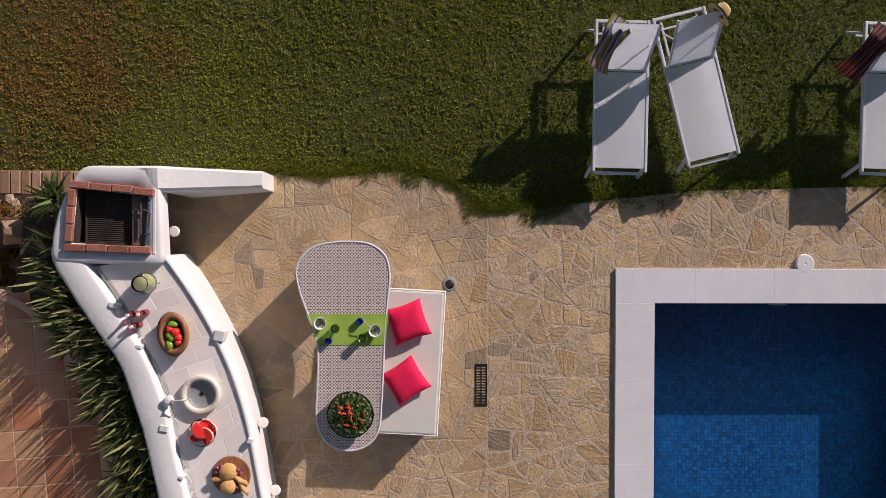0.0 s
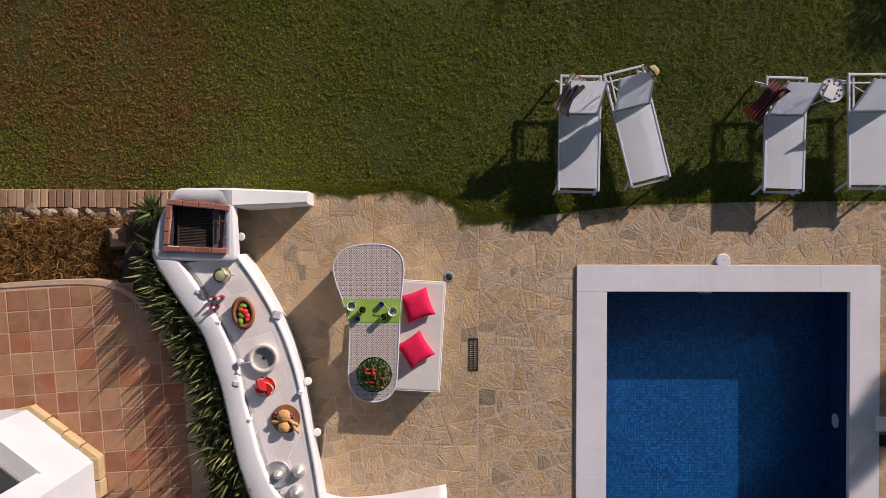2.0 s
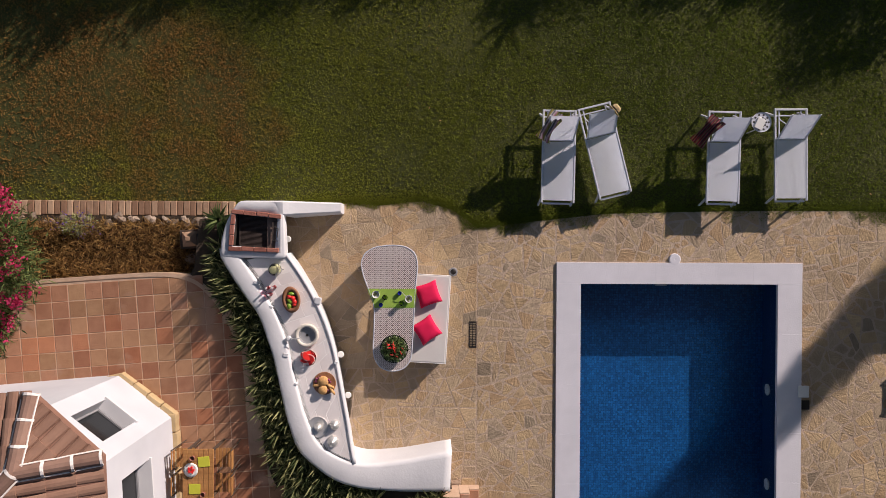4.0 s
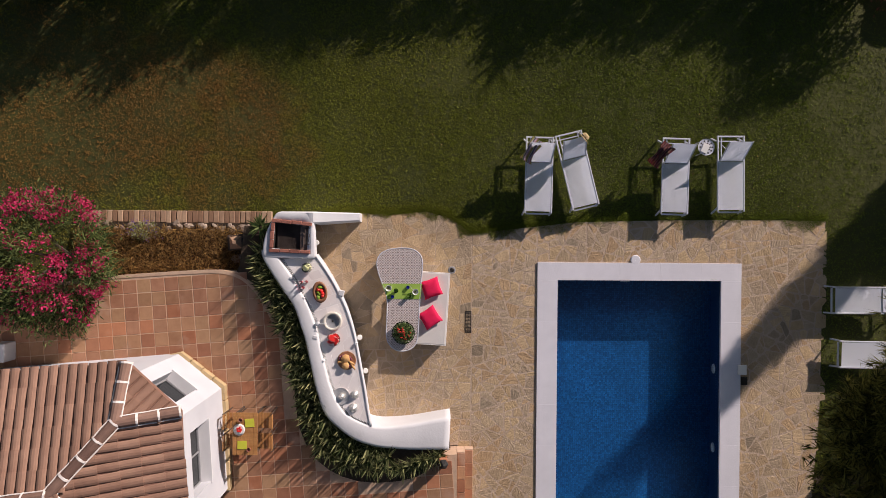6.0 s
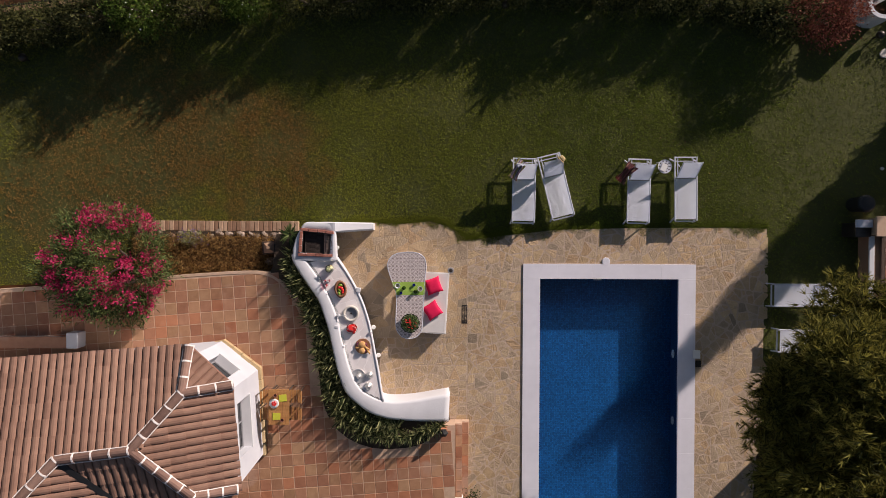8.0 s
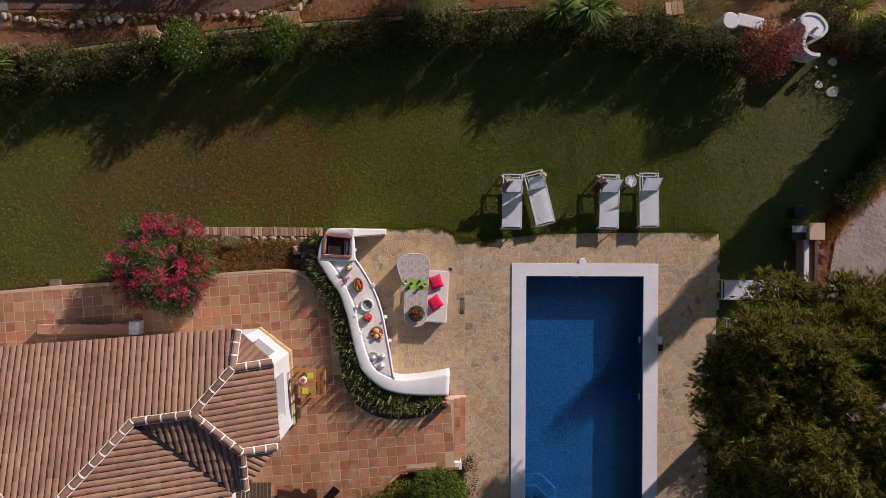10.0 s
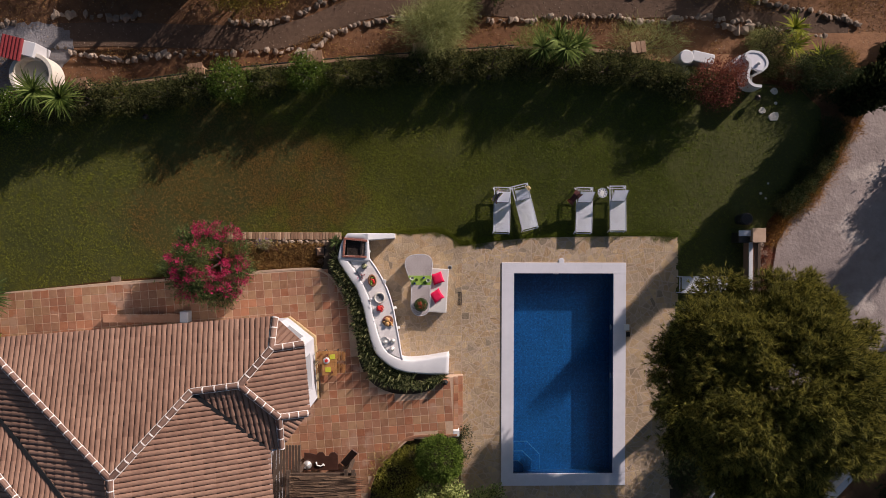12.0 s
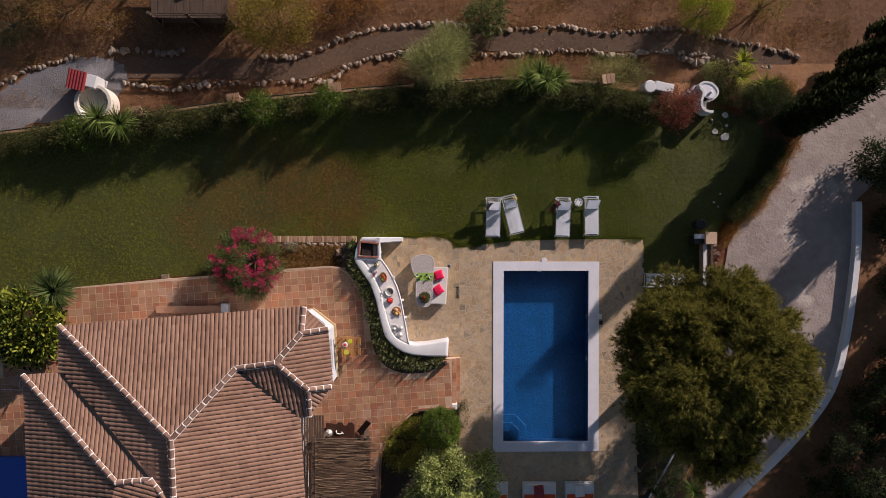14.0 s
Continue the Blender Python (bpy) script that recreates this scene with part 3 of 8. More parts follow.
def build_grass():
    sets = []
    for count, box_, wide, long in ((560000, (-8.0, 10.6, 0.0, 6.2), 0.0165, 0.023), (620000, (-27.0, 16.0, -2.7, 8.0), 0.020, 0.030), (26000, (9.0, 13.5, -5.6, -2.7), 0.020, 0.030)):
        x, y = npr.uniform(box_[0], box_[1], count), npr.uniform(box_[2], box_[3], count)
        keep = inside(LAWN, x, y)
        # the two sizes of blade pass into each other over a few metres
        core = np.clip(np.minimum.reduce([x + 8.0, 10.6 - x, 6.2 - y + 0.0 * x]) / 2.2, 0, 1) * (y > -0.2)
        keep &= npr.random(count) < (core if wide < 0.018 else 1 - core)
        x, y = x[keep], y[keep]
        fade = np.array([noise.noise((a * 0.9, b * 0.9, 3.1)) for a, b in zip(x, y)])
        ok = npr.random(len(x)) < np.clip(0.9 + 0.8 * fade, 0.4, 1) * np.clip((13.5 - x) / 4, 0.45, 1)
        x, y = x[ok], y[ok]
        # blades draw together into small tufts of uneven height
        near = npr.permutation(len(x))[:len(x) // 8]
        tx, ty, tall = x[near], y[near], npr.random(len(near))
        pick = npr.integers(0, len(near), len(x))
        loose = npr.random(len(x)) < 0.6
        spread = 0.012 if wide < 0.018 else 0.022
        x = np.where(loose, x, tx[pick] + npr.normal(0, spread, len(x)))
        y = np.where(loose, y, ty[pick] + npr.normal(0, spread, len(x)))
        hz = np.where(loose, 0.3, tall[pick])
        sets.append(blades(x, y, wide, long * (0.75 + 1.0 * hz ** 2), 1.7, -0.02 + 0.012 * hz))
    # longer fringe that hangs over the edge of the paving
    k = npr.integers(0, 400, 26000)
    edge = np.array(smooth_line(DECK_N, 400))[k]
    tuft = np.array([max(0.0, noise.noise((a * 2.6, 1.7, 0.4)) + 0.25 + 0.9 * noise.noise((a * 8.0, 4.0, 0))) for a in edge[:, 0]])
    out = 0.09 + np.abs(npr.normal(0, 0.09, len(k))) * (npr.random(len(k)) < 0.5) - npr.random(len(k)) ** 1.4 * (0.08 + 0.30 * tuft)
    sets.append(blades(edge[:, 0] + npr.normal(0, 0.02, len(k)), edge[:, 1] + out, 0.011, 0.045, 0.8, -0.012, (0.0, -0.4)))
    v = np.concatenate([a for a, b in sets])
    tot, lo = 0, []
    for a, b in sets:
        lo.append(b + tot)
        tot += len(a)
    tagged(arrays("grass", v, np.concatenate(lo), 3, LEAF_GRASS), "short dense green grass and clover of the lawn", "grass", kind="stuff")


build_grass()

DRIVE_POLY = [(30, 15), (21.2, 8.0), (18.9, 6.75), (17.6, 5.9), (17.1, 5.2), (16.5, 4.2), (15.85, 2.9), (15.1, 1.9), (14.2, 1.15), (13.7, 0.2), (13.5, -1.0), (13.2, -5.0), (12.4, -9.0), (10.5, -12.0), (8.0, -16.0), (13.0, -16.0), (14.1, -11.6), (16.5, -9.3), (18.4, -6.9), (19.2, -4.3), (19.75, -0.3), (19.8, 2.3), (22, 4.4), (34, 8)]
tagged(part("drive", prism(bmesh.new(), DRIVE_POLY, -0.5, -0.22), DRIVE), "curved driveway of pale worn grey concrete", "driveway", kind="structure")


def band(pts, half, z0, z1, n=60, bevel=0.0, bm=None):
    """An upright-sided band of even width along a curve in plan."""
    line = smooth_line(pts, n)
    L, R_ = [], []
    for i, p in enumerate(line):
        d = line[min(i + 1, n - 1)] - line[max(i - 1, 0)]
        d /= np.linalg.norm(d)
        L.append((p[0] - d[1] * half, p[1] + d[0] * half))
        R_.append((p[0] + d[1] * half, p[1] - d[0] * half))
    return prism(bm or bmesh.new(), R_ + L[::-1], z0, z1, bevel)


CURB = [(19.75, 2.25), (19.7, -0.3), (19.2, -4.2), (18.4, -6.85), (16.5, -9.25), (14.1, -11.6), (11.5, -14.5)]
tagged(part("curb", band(CURB, 0.14, -0.5, 0.12, 60, 0.04), PLASTER), "low whitewashed curb wall along the driveway", "curb", kind="structure")

# ---- pool ----
x0, x1, y0, y1 = POOL
bm = bmesh.new()
DEPTH = -0.74
for q in ([(x0, y0, DEPTH), (x1, y0, DEPTH), (x1, y1, DEPTH), (x0, y1, DEPTH)], [(x0, y0, DEPTH), (x0, y1, DEPTH), (x0, y1, 0.0), (x0, y0, 0.0)], [(x1, y1, DEPTH), (x1, y0, DEPTH), (x1, y0, 0.0), (x1, y1, 0.0)],
          [(x0, y1, DEPTH), (x1, y1, DEPTH), (x1, y1, 0.0), (x0, y1, 0.0)], [(x1, y0, DEPTH), (x0, y0, DEPTH), (x0, y0, 0.0), (x1, y0, 0.0)]):
    bm.faces.new([bm.verts.new(c) for c in q])
basin = tagged(part("pool_basin", bm, MOSAIC), "swimming pool basin lined with dark blue mosaic", "pool", kind="structure")
for k, (r, zt) in enumerate(((1.15, -0.58), (0.80, -0.42), (0.45, -0.26))):
    bm = bmesh.new()
    prism(bm, [(x0 + 0.005, y0 + 0.005), (x0 + r, y0 + 0.005), (x0 + r, y0 + r * 0.55), (x0 + r * 0.55, y0 + r), (x0 + 0.005, y0 + r)], DEPTH, zt, 0.02)
    part("pool_step", bm, MOSAIC, basin)
for cx, cy in ((4.75, -1.005), (6.995, -3.2), (6.995, -5.15)):
    bm = lathe(bmesh.new(), [(0, 0), (0.10, 0), (0.12, 0.012), (0.12, 0.03), (0, 0.03)], 20)
    side = cy > -1.1
    bmesh.ops.transform(bm, matrix=pose(cx, cy - 0.03 if side else cy, -0.40, 90 if side else 0, 0 if side else -90, 0), verts=bm.verts[:])
    part("pool_light", bm, WHITE_CHINA, basin, "round white underwater pool light")
water = raw("pool_water", [(x0, y0, -0.10), (x1, y0, -0.10), (x1, y1, -0.10), (x0, y1, -0.10)], [(0, 1, 2, 3)], WATER)
tagged(water, "still clear blue pool water", "water", kind="structure")
water.visible_shadow = False

X0, X1, Y0, Y1 = COP
coping = empty("pool_coping", label="wide white stone coping round the pool", category="coping", kind="structure")


def slabs(a, b, n, horizontal, c0, c1):
    for i in range(n):
        u0, u1 = a + (b - a) * i / n + 0.0001, a + (b - a) * (i + 1) / n - 0.0001
        bm = bmesh.new()
        if horizontal:
            box(bm, u0, u1, c0, c1, -0.04, 0.035, 0.002)
        else:
            box(bm, c0, c1, u0, u1, -0.04, 0.035, 0.002)
        part("coping_slab", bm, COPING, coping)


slabs(X0, X1, 5, True, y1 - 0.015, Y1)
slabs(X0, X1, 5, True, Y0, y0 + 0.015)
slabs(y0 + 0.017, y1 - 0.017, 8, False, X0, x0 + 0.015)
slabs(y0 + 0.017, y1 - 0.017, 8, False, x1 - 0.015, X1)

# ---- stone deck bed and patio slab ----
DECK = DECK_N + [(9.45, -4.2), (9.2, -7.4), (9.4, -12.5), (0.95, -12.5), (0.95, -5.2), (0.4, -5.0), (-1.3, -4.6), (-2.4, -3.2), (-2.6, -1.9), (-3.3, -0.9), (-3.6, 0.3)]
bm = bmesh.new()
for piece in ([p for p in DECK_N if p[0] <= 0.95] + [(0.95, -0.9), (0.95, -5.0), (0.4, -5.0), (-1.3, -4.6), (-2.4, -3.2), (-2.6, -1.9), (-3.3, -0.9), (-3.6, 0.3)],
              [p for p in DECK_N if p[0] >= 0.95] + [(9.5, -0.7), (0.95, -0.7)], [(0.95, -0.7), (2.6, -0.7), (2.6, -12.5), (0.95, -12.5)],
              [(7.4, -0.7), (9.5, -0.7), (9.45, -4.2), (9.2, -7.4), (9.4, -12.5), (7.4, -12.5)], [(2.6, -9.3), (7.4, -9.3), (7.4, -12.5), (2.6, -12.5)]):
    prism(bm, piece, -0.10, -0.0012)
deck = tagged(part("deck", bm, MORTAR), "crazy paving of sand-coloured natural stone round the pool", "paving", kind="structure")

PLANT_OUT = [(-4.47, -0.83), (-3.79, -1.37), (-3.40, -2.2), (-3.18, -3.17), (-3.02, -4.41), (-2.53, -5.24), (-1.57, -5.66), (-0.32, -5.55), (0.10, -5.05)]
PATIO_Z = 0.60
PATIO = [(-16.43, -1.76), (-12.5, -1.38), (-7.9, -1.06), (-4.9, -0.80)] + [tuple(p) for p in smooth_line(PLANT_OUT, 24)] + [(0.60, -5.02), (0.60, -7.35), (-1.08, -7.40), (-2.24, -8.42), (-2.65, -9.5), (-2.75, -13.5), (-21.0, -13.5), (-19.6, -4.6)]
patio = tagged(part("patio", prism(bmesh.new(), PATIO, -0.1, PATIO_Z - 0.005), GROUT), "terrace of worn terracotta tiles with pale joints", "terrace", kind="structure")
tagged(part("patio_step", prism(prism(bmesh.new(), [(0.605, -5.02), (0.80, -5.02), (0.80, -7.35), (0.605, -7.35)], -0.1, 0.40, 0.01), [(0.803, -5.02), (1.0, -5.02), (0.94, -7.35), (0.803, -7.35)], -0.1, 0.20, 0.01), GROUT), "low step of terracotta tiles between terrace and paving", "step", kind="structure")

tagged(part("patio_edge", band([(-8.2, -1.06), (-6.6, -0.93), (-5.1, -0.84), (-4.5, -0.92), (-4.12, -1.18), (-3.80, -1.62), (-3.60, -2.05)], 0.035, 0.3, PATIO_Z + 0.008, 50, 0.012), GROUT), "pale rounded kerb along the terrace's edge", "kerb", kind="structure")

# ---- planting beds ----
WALL_OUT = [(-3.83, -0.34), (-3.79, -0.52), (-3.58, -0.90), (-3.30, -1.28), (-3.05, -1.72), (-2.80, -2.50), (-2.58, -3.50), (-2.31, -4.12), (-1.65, -4.65), (-0.85, -4.85), (0.40, -4.92)]
bed = [tuple(p) for p in smooth_line(PLANT_OUT, 24)] + [(x + 0.05, y + 0.05) for x, y in WALL_OUT[::-1]] + [(-3.7, 0.3), (-4.3, 0.2), (-4.4, -0.7)]
tagged(part("planting_bed", prism(bmesh.new(), bed, -0.1, 0.585), SOIL), "strip of dark soil planted with strappy leaves", "flower bed", kind="structure")
dry_bed = [(-8.4, -1.04), (-4.95, -0.80), (-4.42, -0.70), (-4.3, 0.28), (-8.3, 0.28)]
tagged(part("dry_bed", prism(bmesh.new(), dry_bed, -0.1, 0.13), SOIL), "bed of dark soil with dried-out plants", "flower bed", kind="structure")

# dark soil instead of lawn stands in for the deep shade below the pine
tagged(part("pine_bed", prism(bmesh.new(), [(9.25, -5.63), (12.95, -5.63), (12.6, -9.0), (11.0, -11.6), (9.4, -12.5), (9.2, -7.4)], -0.1, -0.02), SOIL), "needle-strewn soil below the pine, dark in place of its shade", "flower bed", kind="structure")

# ---- garden wall below the hedge ----
tagged(part("garden_wall", band(RAIL[:-1], 0.065, -1.1, 0.06, 90, 0.02), BRICK_TAN), "low rendered wall behind the hedge", "wall", kind="structure")
tagged(part("rail", tube(bmesh.new(), [(p[0], p[1] + 0.02, 0.24) for p in smooth_line(RAIL[:7], 60)], 0.03, 8), BLACK_METAL), "thin black iron rail along the garden wall", "rail", kind="structure")

# ---- garden paths ----
tagged(part("garden_path", band([(-17, 8.4), (-13.5, 8.55), (-9.5, 8.5), (-6.8, 8.5), (-5.2, 8.9), (-3.2, 9.7), (-0.5, 10.1), (3.5, 9.9), (8.0, 9.95), (11.0, 10.0), (14.0, 9.6), (17.0, 8.95)], 0.48, -1.1, -0.93, 80), PATH_EARTH), "trodden dark earth path between rows of stones", "path", kind="structure")
tagged(part("gravel_path", prism(bmesh.new(), [(p[0] + rng.uniform(-0.12, 0.12), p[1] + rng.uniform(-0.12, 0.12)) for p in smooth_line([(-27, 5.0), (-20.5, 5.6), (-17.0, 6.3), (-15.3, 7.2), (-14.6, 7.9), (-15.3, 8.9), (-17.0, 8.9), (-19.0, 8.3), (-21, 7.4), (-27, 6.6)], 90)], -1.1, -0.925), GRAVEL), "patch of pale grey gravel", "gravel", kind="structure")

# ---- house ----
house = empty("house", label="single-storey white house with brown clay-tile hip roofs and a windowed bay", category="house")


def wall_run(p, q, z0, z1, thick, holes=(), bevel=0.0):
    """A straight wall from p to q, its outer face on that line, with rectangular openings (from, to, sill, head)."""
    p, q = Vector((*p, 0)), Vector((*q, 0))
    L = (q - p).length
    d = (q - p) / L
    m = Matrix.Translation(p) @ Matrix(((d.x, -d.y, 0, 0), (d.y, d.x, 0, 0), (0, 0, 1, 0), (0, 0, 0, 1)))
    bm = bmesh.new()
    at = 0.0
    for u0, u1, s, h in holes:
        box(bm, at, u0, 0, thick, z0, z1)
        box(bm, u0, u1, 0, thick, z0, s)
        box(bm, u0, u1, 0, thick, h, z1)
        at = u1
    box(bm, at, L, 0, thick, z0, z1)
    bmesh.ops.transform(bm, matrix=m, verts=bm.verts[:])
    return bm, m


# plan of the outer wall faces, walked with the inside on the left hand
WALLS = [(-5.75, -13.4), (-6.05, -6.95), (-5.50, -6.85), (-4.60, -5.75), (-4.75, -3.47), (-5.72, -2.70), (-14.3, -3.45), (-14.4, -6.1), (-15.8, -6.2), (-15.6, -13.4)]
OPEN = {3: [(0.55, 1.85, 1.75, 2.70)], 4: [(0.30, 0.92, 1.70, 2.75)]}
for i in range(len(WALLS) - 1):
    bm, m = wall_run(WALLS[i], WALLS[i + 1], 0.40, 3.56, 0.30, OPEN.get(i, ()))
    part("wall", bm, HOUSE_PLASTER_DIM, house, "whitewashed plaster wall")
    for u0, u1, s, h in OPEN.get(i, ()):
        bm = bmesh.new()
        for a in ((u0, u0 + 0.03, s, h), (u1 - 0.03, u1, s, h), (u0, u1, s, s + 0.03), (u0, u1, h - 0.03, h)) + ((((u0 + u1) / 2 - 0.015, (u0 + u1) / 2 + 0.015, s, h),) if u1 - u0 > 1 else ()):
            box(bm, a[0], a[1], 0.20, 0.25, a[2], a[3])
        bmesh.ops.transform(bm, matrix=m, verts=bm.verts[:])
        win = part("window", bm, GREY_FRAME, house, "dark window set deep in the white wall")
        bm = box(bmesh.new(), u0, u1, 0.225, 0.235, s, h)
        bmesh.ops.transform(bm, matrix=m, verts=bm.verts[:])
        part("pane", bm, DARK_PANE, win)
        bm = box(bmesh.new(), u0, u1, 0.30, 0.32, s - 0.05, h + 0.05)
        bmesh.ops.transform(bm, matrix=m, verts=bm.verts[:])
        part("blind", bm, BLACK_METAL, win)
        bm = box(bmesh.new(), u0 - 0.03, u1 + 0.03, -0.04, 0.20, s - 0.035, s + 0.004, 0.008)
        bmesh.ops.transform(bm, matrix=m, verts=bm.verts[:])
        part("sill", bm, PLASTER, win)
bm = bmesh.new()
for a, b, n in (((-7.2, -2.98), (-5.68, -2.64), 5), ((-5.68, -2.64), (-4.66, -3.40), 4), ((-4.66, -3.40), (-4.52, -5.80), 7)):
    d = Vector((b[0] - a[0], b[1] - a[1], 0))
    L = d.length
    d.normalize()
    m = Matrix(((d.x, d.y, 0, a[0]), (d.y, -d.x, 0, a[1]), (0, 0, 1, 0), (0, 0, 0, 1)))
    for k in range(n):
        bm = box(bmesh.new(), L * k / n + 0.006, L * (k + 1) / n - 0.006, rng.uniform(0.0, 0.02), 0.24, 0.42, 0.74 + rng.uniform(-0.02, 0.02), 0.015, m)
        part("plinth_stone", bm, OCHRE, house, "ochre natural stone of the plinth")

# corners of the roof planes
def raised(*pts):
    """Roof corners lifted by a metre, drawn in towards the middle of the plot."""
    return [(-0.53 + (x + 0.53) * (28.35 - z) / (29.35 - z), 0.22 + (y - 0.22) * (28.35 - z) / (29.35 - z), z + 1.0) for x, y, z in pts]


A, B, E1, E2, F, G = raised((-15.87, -3.21, 2.6), (-5.71, -2.47, 2.6), (-4.72, -3.37, 2.6), (-4.60, -5.81, 2.6), (-5.48, -7.0, 2.6), (-6.03, -7.0, 2.6))
H, P, PS, Q, R, S, T = raised((-5.5, -13.5, 2.6), (-10.66, -7.53, 4.1), (-10.4, -13.5, 4.1), (-8.35, -4.87, 3.32), (-6.75, -4.67, 3.30), (-5.77, -3.49, 2.93), (-5.50, -5.85, 2.93))
W1, V1, W2, XX, YY, XS, VV = raised((-17.34, -5.28, 2.6), (-15.76, -5.17, 2.6), (-16.9, -13.5, 2.6), (-12.9, -9.3, 3.9), (-11.57, -9.2, 3.88), (-12.9, -13.5, 3.9), (-10.9, -9.95, 4.02))
PLANES = [(A, B, S, R, Q, P), (A, P, PS, VV, YY, V1), (P, Q, G, H, PS), (Q, R, T, F, G), (R, S, E1, E2, T), (S, B, E1), (T, E2, F), (W1, V1, YY, XX), (W1, XX, XS, W2), (XX, YY, VV, PS, XS)]
bm = bmesh.new()
for pl in PLANES:
    lo, hi = [bm.verts.new((x, y, z - 0.10)) for x, y, z in pl], [bm.verts.new(c) for c in pl]
    for tri in ([hi], [lo[::-1]]):
        bm.faces.new(tri[0])
    for i in range(len(pl)):
        j = (i + 1) % len(pl)
        bm.faces.new((lo[i], lo[j], hi[j], hi[i]))
roof = part("roof", bm, ROOF_BED, house, "hip roofs of brown barrel tiles with white-mortared ridges")
bm = bmesh.new()
prism(bm, [(x * 0.998 - 0.01, y - 0.02) for x, y in [(-15.4, -3.7), (-5.8, -3.1), (-5.0, -3.7), (-4.95, -5.6), (-5.9, -6.7), (-6.1, -13.4), (-16.5, -13.4), (-16.7, -6.35), (-15.55, -6.1)]], 3.36, 3.43)
part("room_ceiling", bm, PLASTER, house)


def roof_tiles():
    """Barrel tiles in courses down each plane; yields corner sets in the world with their distance from the bay."""
    K = 6
    out = []
    for pl in PLANES:
        p = [Vector(c) for c in pl]
        nrm = Vector((0, 0, 0))
        for i in range(len(p)):
            nrm += p[i].cross(p[(i + 1) % len(p)])
        nrm.normalize()
        if nrm.z < 0:
            nrm = -nrm
        down = Vector((nrm.x, nrm.y, 0)).normalized()
        down = (down - nrm * down.dot(nrm)).normalized()
        side = down.cross(nrm)
        o = p[0]
        flat = [((c - o).dot(side), (c - o).dot(down)) for c in p]
        us, vs = [f[0] for f in flat], [f[1] for f in flat]
        pitch, course = 0.172, 0.355
        nu, nv = int((max(us) - min(us)) / pitch) + 1, int((max(vs) - min(vs)) / course) + 1
        for i in range(nu):
            u = min(us) + (i + 0.5) * pitch
            for j in range(nv):
                v = max(vs) - (j + 0.5) * course
                if not inside(flat, np.array(u), np.array(v)):
                    continue
                if u < -22:
                    continue
                jit, lift = rng.uniform(-0.006, 0.006), rng.uniform(0, 0.006)
                ring = []
                for end, rad, hz in ((v - course / 2 - 0.03, 0.070, 0.004), (v + course / 2 + 0.01 + rng.uniform(-0.008, 0.008), 0.085, 0.012 + lift)):
                    for k in range(K):
                        a = math.pi * k / (K - 1)
                        ring.append(o + side * (u + jit + rad * math.cos(a)) + down * end + nrm * (hz + rad * 0.50 * math.sin(a)))
                c = o + side * u + down * v
                out.append(((c - Vector((-5.2, -4.0, 3.8))).length, ring))
    return sorted(out, key=lambda t: t[0]), K


ROOF_SET, ROOF_K = roof_tiles()
ROOF_FACES = [(k, k + 1, ROOF_K + k + 1, ROOF_K + k) for k in range(ROOF_K - 1)] + [tuple(range(ROOF_K, 2 * ROOF_K))]


def ridge_caps(a, b, r=0.108):
    """A run of overlapping half-round caps, each with a collar of white mortar at its lower end."""
    a, b = Vector(a), Vector(b)
    n = max(1, round((b - a).length / 0.36))
    d = (b - a).normalized()
    s = d.cross(Vector((0, 0, 1))).normalized()
    up = s.cross(d)
    K = 7
    for i in range(n):
        u0, u1 = (b - a).length * i / n, (b - a).length * (i + 1) / n
        vs, ms = [], []
        for u, rad in ((u0 - 0.02, r), (u1 + 0.01, r * 0.84)):
            for k in range(K):
                t = math.pi * k / (K - 1)
                vs.append(a + d * u + s * (rad * math.cos(t)) + up * (0.03 + rad * math.sin(t)))
        raw("ridge_tile", vs, [(k, k + 1, K + k + 1, K + k) for k in range(K - 1)] + [tuple(range(K)), tuple(range(K, 2 * K))], RIDGE_TILE, roof, smooth=False)
        for u in (u0 - 0.020, u0 + 0.016):
            for rad in (r * 1.01, r * 1.08):
                for k in range(K):
                    t = math.pi * k / (K - 1)
                    w = rng.uniform(-0.006, 0.006)
                    ms.append(a + d * (u + w) + s * (rad * math.cos(t)) + up * (0.025 + rad * math.sin(t)))
        f = []
        for k in range(K - 1):
            f += [(K + k, K + k + 1, 3 * K + k + 1, 3 * K + k), (k, K + k, K + k + 1, k + 1), (2 * K + k, 2 * K + k + 1, 3 * K + k + 1, 3 * K + k)]
        raw("mortar_collar", ms, f, RIDGE_MORTAR, roof)
    for sg in (-1, 1):
        bm = bmesh.new()
        pts = [a + d * ((b - a).length * i / (2 * n)) + s * sg * (r * 0.98 + rng.uniform(-0.006, 0.006)) + up * 0.045 for i in range(2 * n + 1)]
        tube(bm, pts, 0.013, 5)
        part("mortar_seam", bm, RIDGE_MORTAR, roof)


for a, b in ((A, P), (P, PS), (Q, P), (R, Q), (S, R), (B, S), (E1, S), (T, R), (E2, T), (F, T), (W1, XX), (XX, YY), (YY, VV)):
    ridge_caps(a, b)

for a, b in ((G, Q), (V1, YY)):
    up = Vector((0, 0, 0.05))
    part("valley_gutter", bar(bmesh.new(), Vector(a) + up, Vector(b) + up, 0.13, 0.05), BLACK_METAL, roof, "dark lead gutter in the roof valley")

